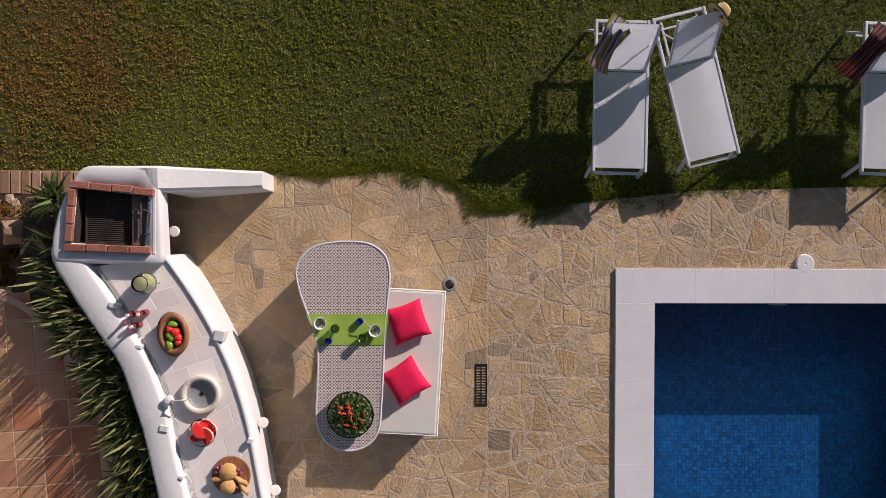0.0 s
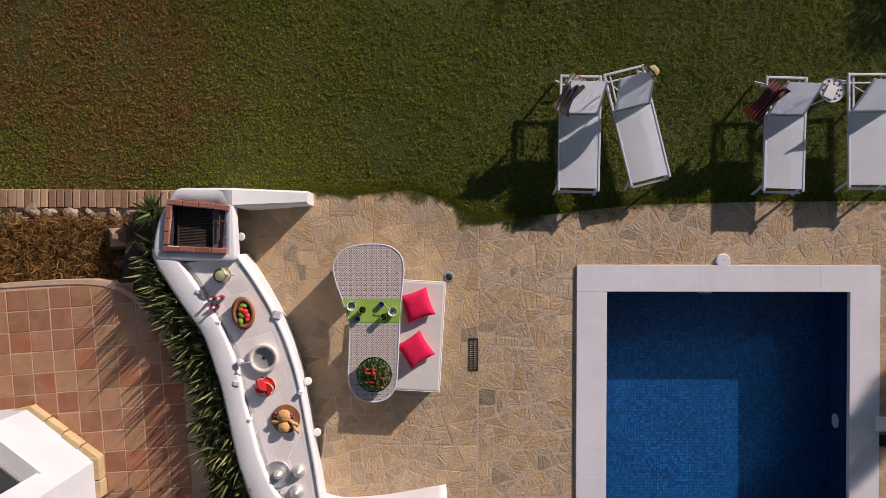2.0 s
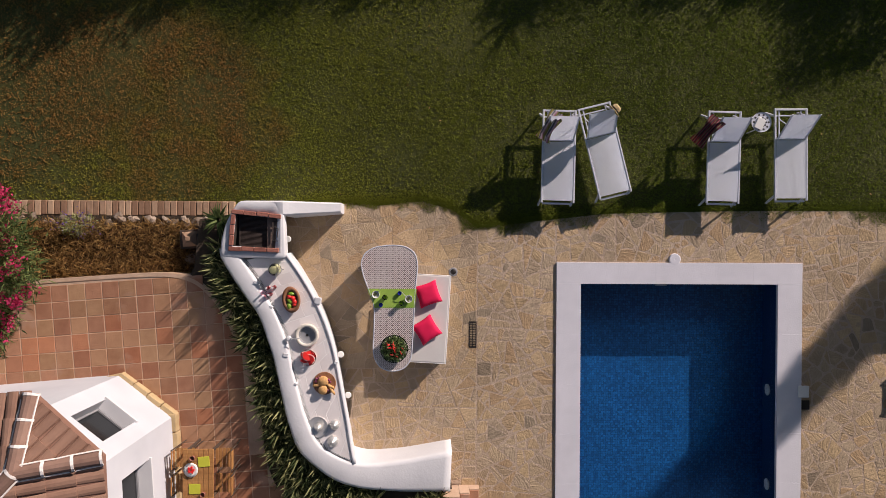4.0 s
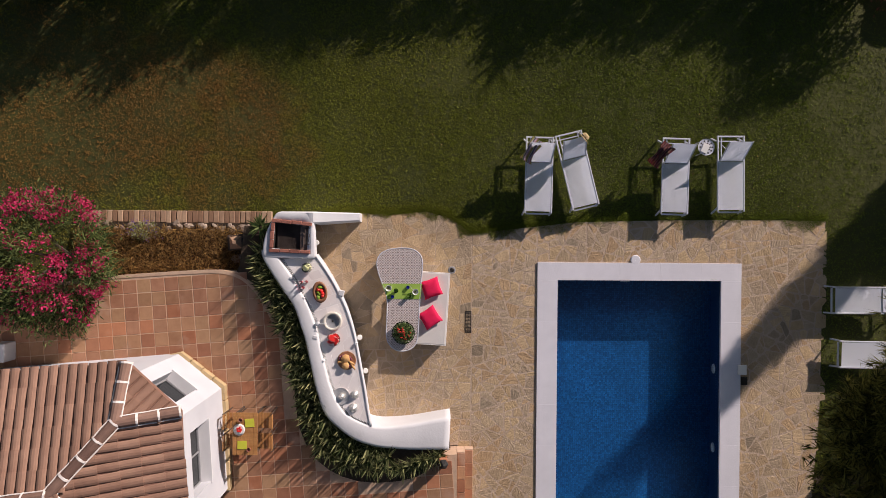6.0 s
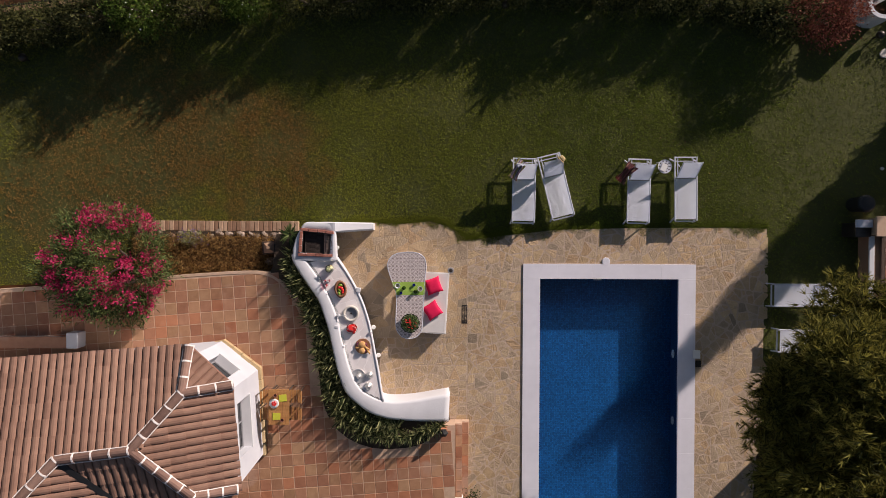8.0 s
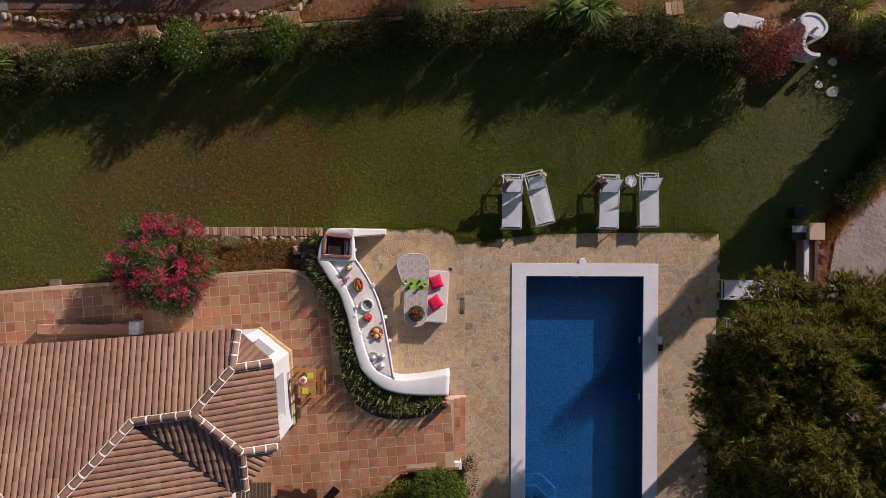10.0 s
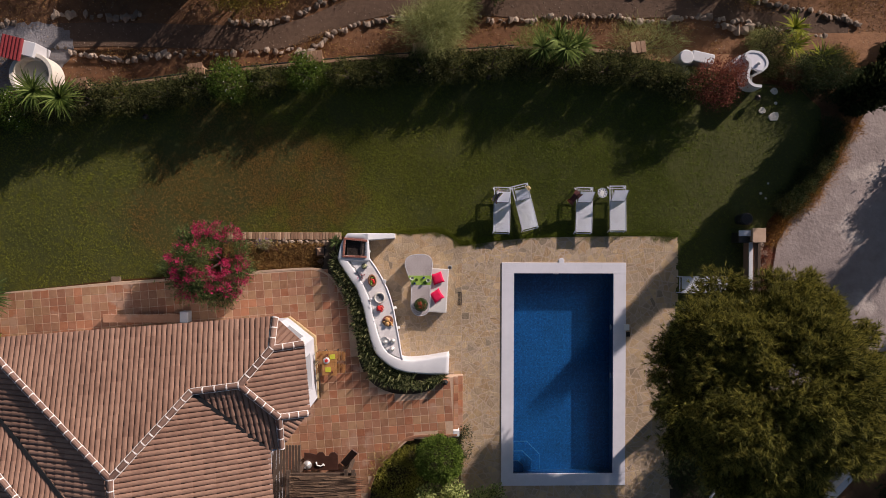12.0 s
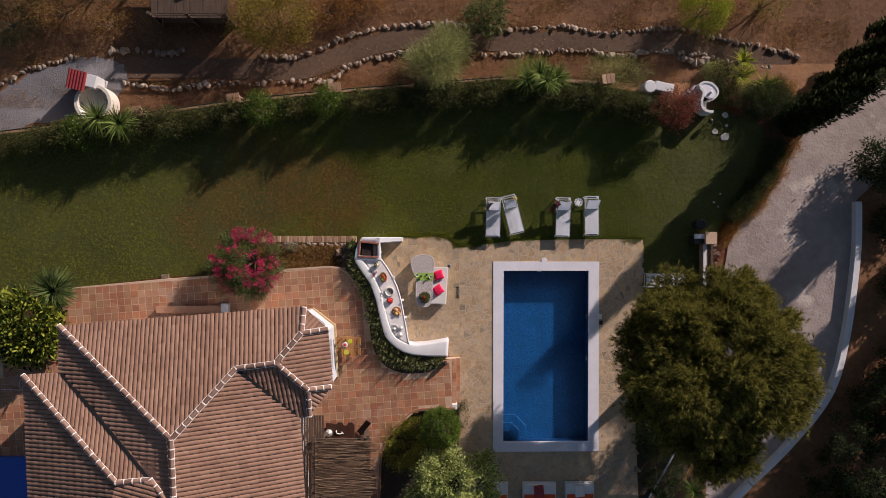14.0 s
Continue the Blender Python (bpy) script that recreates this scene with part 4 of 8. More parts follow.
# low wall beside the house
w = empty("low_wall", label="low plastered wall with a tiled top and a white end pillar", category="wall")
part("tiled_top", box(bmesh.new(), -12.6, -9.72, -2.86, -2.55, 0.88, 0.94, 0.01), TERRACOTTA, w)
part("body", box(bmesh.new(), -12.6, -9.72, -2.83, -2.58, 0.45, 0.88), PLASTER, w)
part("end_pillar", box(bmesh.new(), -9.72, -9.42, -2.86, -2.44, 0.45, 1.0, 0.02), PLASTER, w)


# ---- barbecue and curved counter ----
WALL_IN = [(-3.45, -0.38), (-3.38, -0.55), (-3.12, -0.93), (-2.90, -1.36), (-2.66, -1.82), (-2.46, -2.60), (-2.26, -3.35), (-1.97, -3.93), (-1.40, -4.26), (-0.75, -4.30), (0.44, -4.12)]
FRONT = [(-2.60, -0.42), (-2.33, -0.80), (-2.06, -1.26), (-1.82, -1.84), (-1.665, -2.40), (-1.545, -3.05), (-1.33, -4.28)]
TOP = 0.90


def sweep(lines, heights, n=70, wobble=0.0, bm=None, caps=True):
    """A skin over several side-by-side plan curves, each with a height or a height along it."""
    bm = bm or bmesh.new()
    grid = []
    for ln, hs in zip(lines, heights):
        pts = smooth_line(ln, n)
        row = []
        for i, p in enumerate(pts):
            h = hs if isinstance(hs, (int, float)) else float(np.interp(i / (n - 1), np.linspace(0, 1, len(hs)), hs))
            w = wobble * noise.noise((p[0] * 1.7, p[1] * 1.7, h))
            row.append(bm.verts.new((p[0] + w, p[1] + w * 0.6, h + w * 0.5)))
        grid.append(row)
    for a, b in zip(grid, grid[1:]):
        for i in range(n - 1):
            bm.faces.new((a[i], a[i + 1], b[i + 1], b[i]))
    if caps:
        bm.faces.new([r[0] for r in grid])
        bm.faces.new([r[-1] for r in grid][::-1])
    return bm


def between(a, b, t):
    return [(p[0] + (q[0] - p[0]) * t, p[1] + (q[1] - p[1]) * t) for p, q in zip(a, b)]


bbq = empty("barbecue_counter", label="curved whitewashed outdoor kitchen counter with a brick barbecue", category="outdoor kitchen")
tops = [0.98, 0.99, 0.99, 0.99, 0.99, 0.99, 0.99, 0.98, 0.92, 0.80, 0.72]
prof = [(-0.06, [0.0] * 11), (-0.03, [0.45] * 11), (0.0, [t - 0.12 for t in tops]), (0.03, [t - 0.05 for t in tops]), (0.09, [t - 0.012 for t in tops]), (0.17, [t - 0.002 for t in tops]), (0.5, tops), (0.86, [t - 0.003 for t in tops]), (0.95, [t - 0.014 for t in tops]), (0.99, [t - 0.05 for t in tops]), (1.0, [t - 0.12 for t in tops]), (1.01, [0.0] * 11)]
part("back_wall", sweep([between(WALL_OUT, WALL_IN, t) for t, h in prof], [h for t, h in prof], 90, 0.025), PLASTER, bbq, "rounded whitewashed wall", smooth=True)
front_in = [(x - 0.062, y - 0.015) for x, y in FRONT]
foot = [(x - 0.10, y - 0.03 * i) for i, (x, y) in enumerate(FRONT)]
fl = [foot, between(foot, FRONT, 0.7), FRONT, between(FRONT, front_in, 0.5), front_in, front_in]
part("front_wall", sweep(fl, [0.0, 0.6, 0.885, 0.925, 0.913, 0.5], 60, 0.010), PLASTER, bbq, "white front wall with a raised rim", smooth=True)
inner = WALL_IN[1:9]
bm = bmesh.new()
prism(bm, [tuple(p) for p in smooth_line(inner, 40)] + [tuple(p) for p in smooth_line(front_in, 40)][::-1], 0.55, TOP - 0.002)
worktop = part("worktop", bm, COUNTER_GROUT, bbq)


def counter_point(u, v):
    a, b = smooth_pts[0], smooth_pts[1]
    i = min(int(u * 199), 198)
    f = u * 199 - i
    p, q = a[i] * (1 - f) + a[i + 1] * f, b[i] * (1 - f) + b[i + 1] * f
    return p * (1 - v) + q * v


smooth_pts = (smooth_line([(x + 0.06, y + 0.0) for x, y in inner], 200), smooth_line(front_in, 200))
ROWS_N = 15
for r in range(ROWS_N):
    u0, u1 = r / ROWS_N + 0.0011, (r + 1) / ROWS_N - 0.0011
    cuts = [0.0, 0.18, 0.62, 1.0] if r % 2 else [0.0, 0.42, 0.84, 1.0]
    for v0, v1 in zip(cuts, cuts[1:]):
        v0, v1 = v0 + 0.0045, v1 - 0.0045
        q = [tuple(counter_point(a, b)) for a, b in ((u0, v0), (u0, v1), (u1, v1), (u1, v0))]
        bm = prism(bmesh.new(), q, TOP - 0.02, TOP + rng.uniform(-0.001, 0.001), 0.002, 1)
        part("counter_tile", bm, COUNTER_TILE, worktop)
# pebble border where counter meets the wall: small pieces in two rows
V, F_ = [], []
for i in range(260):
    for k in range(4):
        p = counter_point(i / 260, 0.0)
        for a, b in ((-0.006, -0.006), (0.006, -0.006), (0.006, 0.006), (-0.006, 0.006)):
            V.append((p[0] - 0.054 + 0.0145 * k + a, p[1] + b + rng.uniform(-0.001, 0.001), TOP + 0.002))
        if (i + k) % 2 and rng.random() < 0.85:
            F_.append(tuple(len(V) - 4 + j for j in range(4)))
raw("pebble_border", V, F_, BLACK_METAL, worktop, "border strip of small dark and pale pebbles")
# plaster knobs along wall and rim
for x, y, w, d, z in ((-3.13, -0.96, 0.10, 0.055, 0.972), (-2.87, -1.40, 0.06, 0.04, 0.968), (-2.60, -2.27, 0.09, 0.07, 0.975), (-2.42, -2.80, 0.05, 0.04, 0.968), (-2.04, -1.29, 0.11, 0.12, 0.905), (-1.70, -2.42, 0.06, 0.06, 0.93)):
    bm = box(bmesh.new(), -w / 2, w / 2, -d / 2, d / 2, -0.10, 0.028, 0.008, pose(x, y, z, 0, 0, -18 + rng.uniform(-8, 8)))
    part("plaster_knob", bm, PLASTER, bbq)
for x, y in ((-2.66, -0.16), (-1.66, -2.33), (-1.52, -3.10)):
    part("spot_lamp", lathe(bmesh.new(), [(0, -0.05), (0.03, -0.05), (0.062, 0.0), (0.062, 0.012), (0.05, 0.020), (0, 0.022)], 20, pose(x, y, 0.56)), WHITE_CHINA, bbq, "round white wall spotlight")

# fire box: plaster shell, brick rim, grill
FB = [(-3.57, 0.37), (-2.68, 0.28), (-2.72, -0.41), (-3.63, -0.37)]


def ring(outer, inner_q, z0, z1, bm=None):
    bm = bm or bmesh.new()
    n = len(outer)
    v = [[bm.verts.new((x, y, z)) for x, y in q] for q, z in ((outer, z0), (outer, z1), (inner_q, z1), (inner_q, z0))]
    for i in range(n):
        j = (i + 1) % n
        for a in range(4):
            b = (a + 1) % 4
            bm.faces.new((v[a][i], v[a][j], v[b][j], v[b][i]))
    return bm


def inset(q, d):
    c = np.mean(q, 0)
    return [(x + d * np.sign(c[0] - x), y + d * np.sign(c[1] - y)) for x, y in q]


fb_in = inset(FB, 0.075)
SHELL = [(-3.47, 0.53), (-2.66, 0.53), (-2.60, -0.53), (-3.79, -0.50), (-3.78, -0.22), (-3.71, 0.08), (-3.60, 0.31)]


def rounded(poly, r, k=5):
    """A plan outline with its corners rounded off, k points to a corner."""
    out, n = [], len(poly)
    for i in range(n):
        o, p, q = (Vector(poly[j % n]) for j in (i - 1, i, i + 1))
        a, b = p + (o - p).normalized() * r, p + (q - p).normalized() * r
        for j in range(k):
            t = j / (k - 1)
            out.append(tuple(a * (1 - t) ** 2 + p * 2 * t * (1 - t) + b * t * t))
    return out


def reach(q, x, y):
    """Where the line from the middle of a convex outline towards a point meets it."""
    c = np.mean(q, 0)
    ts = []
    for a, b in zip(q, q[1:] + q[:1]):
        e, f, d = np.subtract(b, a), np.subtract(a, c), np.subtract((x, y), c)
        den = d[0] * e[1] - d[1] * e[0]
        if abs(den) > 1e-9:
            t, s = (f[0] * e[1] - f[1] * e[0]) / den, (f[0] * d[1] - f[1] * d[0]) / den
            if t > 0 and -1e-6 <= s <= 1 + 1e-6:
                ts.append(t)
    t = min(ts)
    return c[0] + t * (x - c[0]), c[1] + t * (y - c[1])


rim = rounded(SHELL, 0.11)
hole = [reach(fb_in, x, y) for x, y in rim]
for c in fb_in:
    k = min(range(len(hole)), key=lambda i: math.dist(hole[i], c))
    hole[k] = c


def towards(a, b, d):
    s = d / math.dist(a, b)
    return a[0] + (b[0] - a[0]) * s, a[1] + (b[1] - a[1]) * s


bm = bmesh.new()
loops_ = [[bm.verts.new((*towards(a, b, d), z)) for a, b in zip(rim, hole)] for d, z in ((0.0, 0.80), (0.0, 0.955), (0.008, 0.978), (0.022, 0.992), (0.042, 1.0))]
loops_ += [[bm.verts.new((*b, z)) for b in hole] for z in (1.0, 0.80)]
for p, q in zip(loops_, loops_[1:]):
    for i in range(len(rim)):
        j = (i + 1) % len(rim)
        bm.faces.new((p[i], p[j], q[j], q[i]))
prism(bm, [(-3.47, 0.525), (-2.95, 0.525), (-2.95, -0.525), (-3.78, -0.495), (-3.77, -0.22), (-3.70, 0.08), (-3.59, 0.31)], 0.0, 0.79)
part("fire_box", bm, PLASTER, bbq, "white plastered barbecue block", smooth=True)
part("hearth", prism(bmesh.new(), inset(FB, 0.0), 0.795, 0.83), SOOT, bbq, "sooty hearth floor")
bm = ring(inset(FB, 0.062), inset(FB, 0.085), 0.82, 0.998)
part("hearth_lining", bm, SOOT, bbq)
for i, (a, b) in enumerate(zip(FB, FB[1:] + FB[:1])):
    if i == 1:
        continue
    n = 4 if i % 2 == 0 else 3
    d = Vector((b[0] - a[0], b[1] - a[1], 0))
    L = d.length
    d.normalize()
    s = Vector((d.y, -d.x, 0))
    m0 = Matrix.Translation((a[0], a[1], 1.0)) @ Matrix(((d.x, s.x, 0, 0), (d.y, s.y, 0, 0), (0, 0, 1, 0), (0, 0, 0, 1)))
    for k in range(n):
        u0, u1 = (0.09, L - 0.09) if i == 3 else (0.0, L)
        bm = box(bmesh.new(), u0 + (u1 - u0) * k / n + 0.004, u0 + (u1 - u0) * (k + 1) / n - 0.004, 0.0, 0.078, -0.005, 0.045, 0.008, m0 @ pose(0, 0, 0, 0, 0, rng.uniform(-1, 1)), 1)
        part("rim_brick", bm, BRICK_RED, bbq)
part("ledge", box(bmesh.new(), -2.95, -2.715, -0.36, 0.30, 0.86, 0.965, 0.01, None), BRICK_SOOT, bbq, "soot-stained brick ledge")
part("ledge_lip", box(bmesh.new(), -2.720, -2.680, -0.42, 0.28, 0.955, 1.005, 0.010), PLASTER, bbq)
grill = empty("grill")
grill.parent = bbq
for k in range(26):
    y = -0.27 + 0.55 * k / 25
    part("grill_bar", tube(bmesh.new(), [(-3.46, y, 0.90), (-2.93, y - 0.02, 0.90)], 0.0075, 6), GRILL_IRON, grill)
bm = bmesh.new()
for p, q in (((-3.46, -0.29), (-2.93, -0.31)), ((-3.46, 0.30), (-2.93, 0.28)), ((-3.46, -0.29), (-3.46, 0.30)), ((-2.93, -0.31), (-2.93, 0.28))):
    tube(bm, [(*p, 0.90), (*q, 0.90)], 0.012, 6)
for y in (-0.20, 0.16):
    tube(bm, [(-2.93, y, 0.90), (-2.80, y, 0.995), (-2.74, y, 0.995)], 0.010, 6)
tube(bm, [(-2.84, -0.20, 1.0), (-2.84, 0.16, 1.0)], 0.010, 6)
tube(bm, [(-2.76, -0.14, 1.0), (-2.74, 0.02, 1.0), (-2.80, 0.06, 1.0), (-2.90, 0.06, 0.99)], 0.008, 6)
part("frame", bm, GRILL_IRON, grill)
# wing wall that falls away from the fire box
bm = bmesh.new()
n = 30
rows = []
for i in range(n + 1):
    t = i / n
    x = -3.15 + 1.47 * t
    fall = max(0.0, (x + 2.65) / 0.97)
    z = 1.003 - 0.46 * fall ** 0.85 - 0.03 * min(1.0, max(0.0, (-2.74 - x) / 0.3))
    ys, yn = 0.26 + 0.08 * fall + 0.18 * min(1.0, max(0.0, (-2.68 - x) / 0.12)), 0.532
    w = 0.006 * noise.noise((x * 4, 0, 1))
    rows.append([bm.verts.new((x, a, b)) for a, b in ((ys, -0.05), (ys, z - 0.04), (ys + 0.03 + w, z), (yn - 0.03 + w, z + 0.01), (yn, z - 0.04), (yn, -0.05))])
for a, b in zip(rows, rows[1:]):
    for k in range(5):
        bm.faces.new((a[k], a[k + 1], b[k + 1], b[k]))
bm.faces.new(rows[0][::-1])
bm.faces.new(rows[-1])
part("wing_wall", bm, PLASTER, bbq, "white wing wall sloping down towards the paving")

# things on the counter
Z = TOP + 0.002
jug = empty("lemonade_jug", pose(-2.80, -0.72, Z), label="round glass jug of lemonade on the counter", category="jug")
part("body", lathe(bmesh.new(), [(0, 0.004), (0.09, 0.004), (0.115, 0.05), (0.115, 0.12), (0.08, 0.19), (0.085, 0.22), (0.08, 0.22), (0.075, 0.19), (0.108, 0.12), (0.108, 0.05), (0.08, 0.012), (0, 0.012)], 24), GLASS, jug, smooth=True)
part("lemonade", lathe(bmesh.new(), [(0, 0.014), (0.079, 0.014), (0.1065, 0.05), (0.1065, 0.12), (0.09, 0.155), (0, 0.155)], 24), LEMON, jug, "pale yellow lemonade", smooth=True)
part("handle", tube(bmesh.new(), [(0.10, 0, 0.06), (0.15, 0, 0.08), (0.15, 0, 0.15), (0.08, 0, 0.19)], 0.009, 8), GLASS, jug)

bottle = empty("bottle", pose(-2.93, -1.05, Z), label="small dark red bottle with a white cap", category="bottle", group="bottles on the counter")
part("body", lathe(bmesh.new(), [(0, 0), (0.034, 0), (0.034, 0.12), (0.015, 0.16), (0.014, 0.19), (0, 0.19)], 16), GLASS_RED, bottle, smooth=True)
part("cap", lathe(bmesh.new(), [(0, 0.191), (0.018, 0.191), (0.018, 0.215), (0, 0.215)], 12), WHITE_CHINA, bottle)
part("label", lathe(bmesh.new(), [(0.0345, 0.03), (0.0355, 0.03), (0.0355, 0.09), (0.0345, 0.09)], 16), RED_PAINT, bottle)
for x, y in ((-2.82, -1.04), (-2.89, -1.17)):
    copy_thing(bottle, pose(x, y, Z))


def ellipse_bowl(bm, rx, ry, h, wall, m=None):
    prof_ = [(0, 0), (0.75, 0), (0.95, h * 0.5), (1.0, h), (1.0 - wall, h), (0.85 - wall, h * 0.35), (0, h * 0.25)]
    lathe(bm, prof_, 28, (m or Matrix()) @ Matrix.Diagonal((rx, ry, 1, 1)))
    return bm


wb = empty("wooden_bowl", pose(-2.50, -1.26, Z, 0, 0, 8), label="rough olive-wood bowl filled with red and green peppers", category="bowl")
part("bowl", ellipse_bowl(bmesh.new(), 0.165, 0.240, 0.11, 0.30), WOOD_BOWL, wb, smooth=True)


def pepper(name, x, y, z, s, mat_, rz, parent, lab, long=1.0):
    bm = bmesh.new()
    bmesh.ops.create_uvsphere(bm, u_segments=14, v_segments=9, radius=s)
    for v in bm.verts:
        a = math.atan2(v.co.y, v.co.x)
        k = 1 + 0.10 * math.cos(3 * a)
        v.co.x, v.co.y = v.co.x * k, v.co.y * k * long
    bmesh.ops.transform(bm, matrix=pose(x, y, z, 0, 0, rz), verts=bm.verts[:])
    return part(name, bm, mat_, parent, lab, smooth=True)


for x, y, s, mt, rz, lg_ in ((0.02, 0.02, 0.05, RED_FRUIT, 20, 1), (0.055, -0.04, 0.045, RED_FRUIT, 70, 1.1), (-0.04, 0.05, 0.045, RED_FRUIT, 0, 1), (-0.01, 0.10, 0.04, GREEN_FRUIT, 100, 1.6), (-0.03, -0.03, 0.042, GREEN_FRUIT, 40, 1.5), (-0.04, -0.12, 0.042, GREEN_FRUIT, 10, 1.5), (0.05, -0.09, 0.04, RED_FRUIT, 10, 1)):
    ob = pepper("pepper", -2.50 + x, -1.26 + y, Z + 0.085, s, mt, rz, None, "", lg_)
    tagged(ob, "fresh red bell pepper in the wooden bowl" if mt is RED_FRUIT else "long green pepper in the wooden bowl", "pepper", "peppers in the bowl")

sink = empty("sink", pose(-2.23, -1.92, Z), label="round carved stone basin with a steel bowl set on the counter", category="sink")
part("basin", lathe(bmesh.new(), [(0.13, 0.0), (0.205, 0.0), (0.215, 0.02), (0.212, 0.05), (0.20, 0.062), (0.162, 0.058), (0.15, 0.03), (0.13, 0.01)], 32), CREAM_STONE, sink, smooth=True)
part("bowl", lathe(bmesh.new(), [(0.152, 0.034), (0.13, 0.010), (0.02, 0.004), (0, 0.004)], 28), STEEL_MATT, sink, "grey steel bowl", smooth=True)
part("drain", lathe(bmesh.new(), [(0, 0.007), (0.018, 0.007), (0.02, 0.010), (0.024, 0.007)], 16), STEEL_DARK, sink)
tap = part("tap", tube(bmesh.new(), [(-0.30, -0.05, 0.10), (-0.22, -0.04, 0.17), (-0.13, -0.03, 0.16), (-0.11, -0.03, 0.13)], 0.011, 10), STEEL, sink, "steel tap", smooth=True)
part("tap_base", lathe(bmesh.new(), [(0, 0), (0.05, 0), (0.05, 0.06), (0.02, 0.07), (0, 0.07)], 16, pose(-0.32, -0.05, 0.06)), PLASTER, sink)

wm = empty("fruit_bowl", pose(-2.20, -2.32, Z), label="glass bowl of sliced red watermelon", category="bowl")
part("bowl", lathe(bmesh.new(), [(0, 0.004), (0.08, 0.004), (0.145, 0.075), (0.15, 0.085), (0.142, 0.08), (0.08, 0.012), (0, 0.012)], 28), GLASS, wm, smooth=True)
for k in range(7):
    a = k * 0.9
    bm = bmesh.new()
    prism(bm, [(0.0, -0.012)] + [(0.095 * math.cos(t), 0.095 * math.sin(t)) for t in np.linspace(0.1, math.pi - 0.1, 9)], -0.014, 0.014)
    mm = pose(0.05 * math.cos(a * 2.6), 0.05 * math.sin(a * 2.6), 0.05 + 0.009 * k, rng.uniform(-18, 18), rng.uniform(-18, 18), 140 * k)
    bmesh.ops.transform(bm, matrix=mm, verts=bm.verts[:])
    sl = part("melon_slice", bm, RED_FRUIT, wm)
    bm = bmesh.new()
    tube(bm, [(0.098 * math.cos(t), 0.098 * math.sin(t), 0) for t in np.linspace(0.1, math.pi - 0.1, 9)], 0.007, 6)
    bmesh.ops.transform(bm, matrix=mm, verts=bm.verts[:])
    part("rind", bm, CREAM_STONE, sl)

tagged(part("bread_board", lathe(bmesh.new(), [(0, 0), (0.20, 0), (0.21, 0.01), (0.205, 0.022), (0, 0.022)], 32, pose(-1.91, -2.80, Z)), WOOD_BOWL), "round wooden board laden with bread and onions", "board")
for x, y, sx, sy, rz in ((-1.93, -2.75, 0.100, 0.095, 10), (-1.93, -2.91, 0.090, 0.085, 50)):
    bm = bmesh.new()
    bmesh.ops.create_uvsphere(bm, u_segments=20, v_segments=10, radius=1.0, matrix=pose(x, y, Z + 0.052, 0, 0, rz) @ Matrix.Diagonal((sx, sy, 0.055, 1)))
    tagged(part("bread_loaf", bm, BREAD, smooth=True), "round golden loaf of bread on the board", "bread", "loaves on the board")
for x, y, rz in ((-1.80, -2.85, 60), (-1.77, -2.93, 35), (-2.03, -2.83, 100)):
    bm = bmesh.new()
    tube(bm, [(0, -0.09, 0), (0.01, -0.05, 0), (0, 0, 0.004), (0.008, 0.05, 0), (0, 0.09, 0)], 0.028, 10, taper=[0.012, 0.026, 0.03, 0.026, 0.012])
    bmesh.ops.transform(bm, matrix=pose(x, y, Z + 0.05, 0, 0, rz), verts=bm.verts[:])
    tagged(part("bread_roll", bm, BREAD, smooth=True), "long crusty bread roll on the board", "bread", "rolls on the board")
for x, y, s in ((-1.83, -2.73, 0.026), (-1.80, -2.77, 0.02), (-1.84, -2.92, 0.024), (-2.05, -2.71, 0.022), (-2.01, -2.69, 0.018), (-1.97, -2.67, 0.016), (-2.06, -2.76, 0.018)):
    tagged(pepper("onion", x, y, Z + 0.022 + s, s, PURPLE, 0, None, ""), "small shiny purple onion on the board", "onion", "onions on the board")

tray = empty("steel_tray", pose(-2.03, -3.60, Z), label="round silver metal tray on the counter", category="tray")
part("tray", lathe(bmesh.new(), [(0, 0.004), (0.15, 0.004), (0.185, 0.022), (0.195, 0.022), (0.19, 0.012), (0.15, 0.0), (0, 0.0)], 36), STEEL, tray, smooth=True)
part("pot", lathe(bmesh.new(), [(0, 0.006), (0.06, 0.006), (0.075, 0.04), (0.05, 0.08), (0.02, 0.10), (0.012, 0.12), (0, 0.122)], 24, pose(0.02, 0.0, 0)), STEEL, tray, smooth=True)
for x, y, s in ((-1.72, -3.56, 0.095), (-1.75, -3.86, 0.105)):
    tagged(part("lidded_dish", lathe(bmesh.new(), [(0, 0), (0.9 * s, 0), (s, 0.02), (0.9 * s, 0.05), (0.55 * s, 0.085), (0.12 * s, 0.10), (0.12 * s, 0.118), (0, 0.122)], 28, pose(x, y, Z)), STEEL, smooth=True), "lidded silver dish on the counter", "dish", "silver dishes")
lamp = empty("wall_lantern", pose(0.28, -5.14, 0.43), label="dark iron lantern at the end of the counter wall", category="lantern")
part("post", box(bmesh.new(), -0.09, 0.09, -0.09, 0.09, 0.0, 0.42, 0.01), TERRACOTTA, lamp)
part("hood", lathe(bmesh.new(), [(0, 0.62), (0.03, 0.60), (0.11, 0.50), (0.11, 0.44), (0.09, 0.42), (0, 0.42)], 6), BLACK_METAL, lamp)

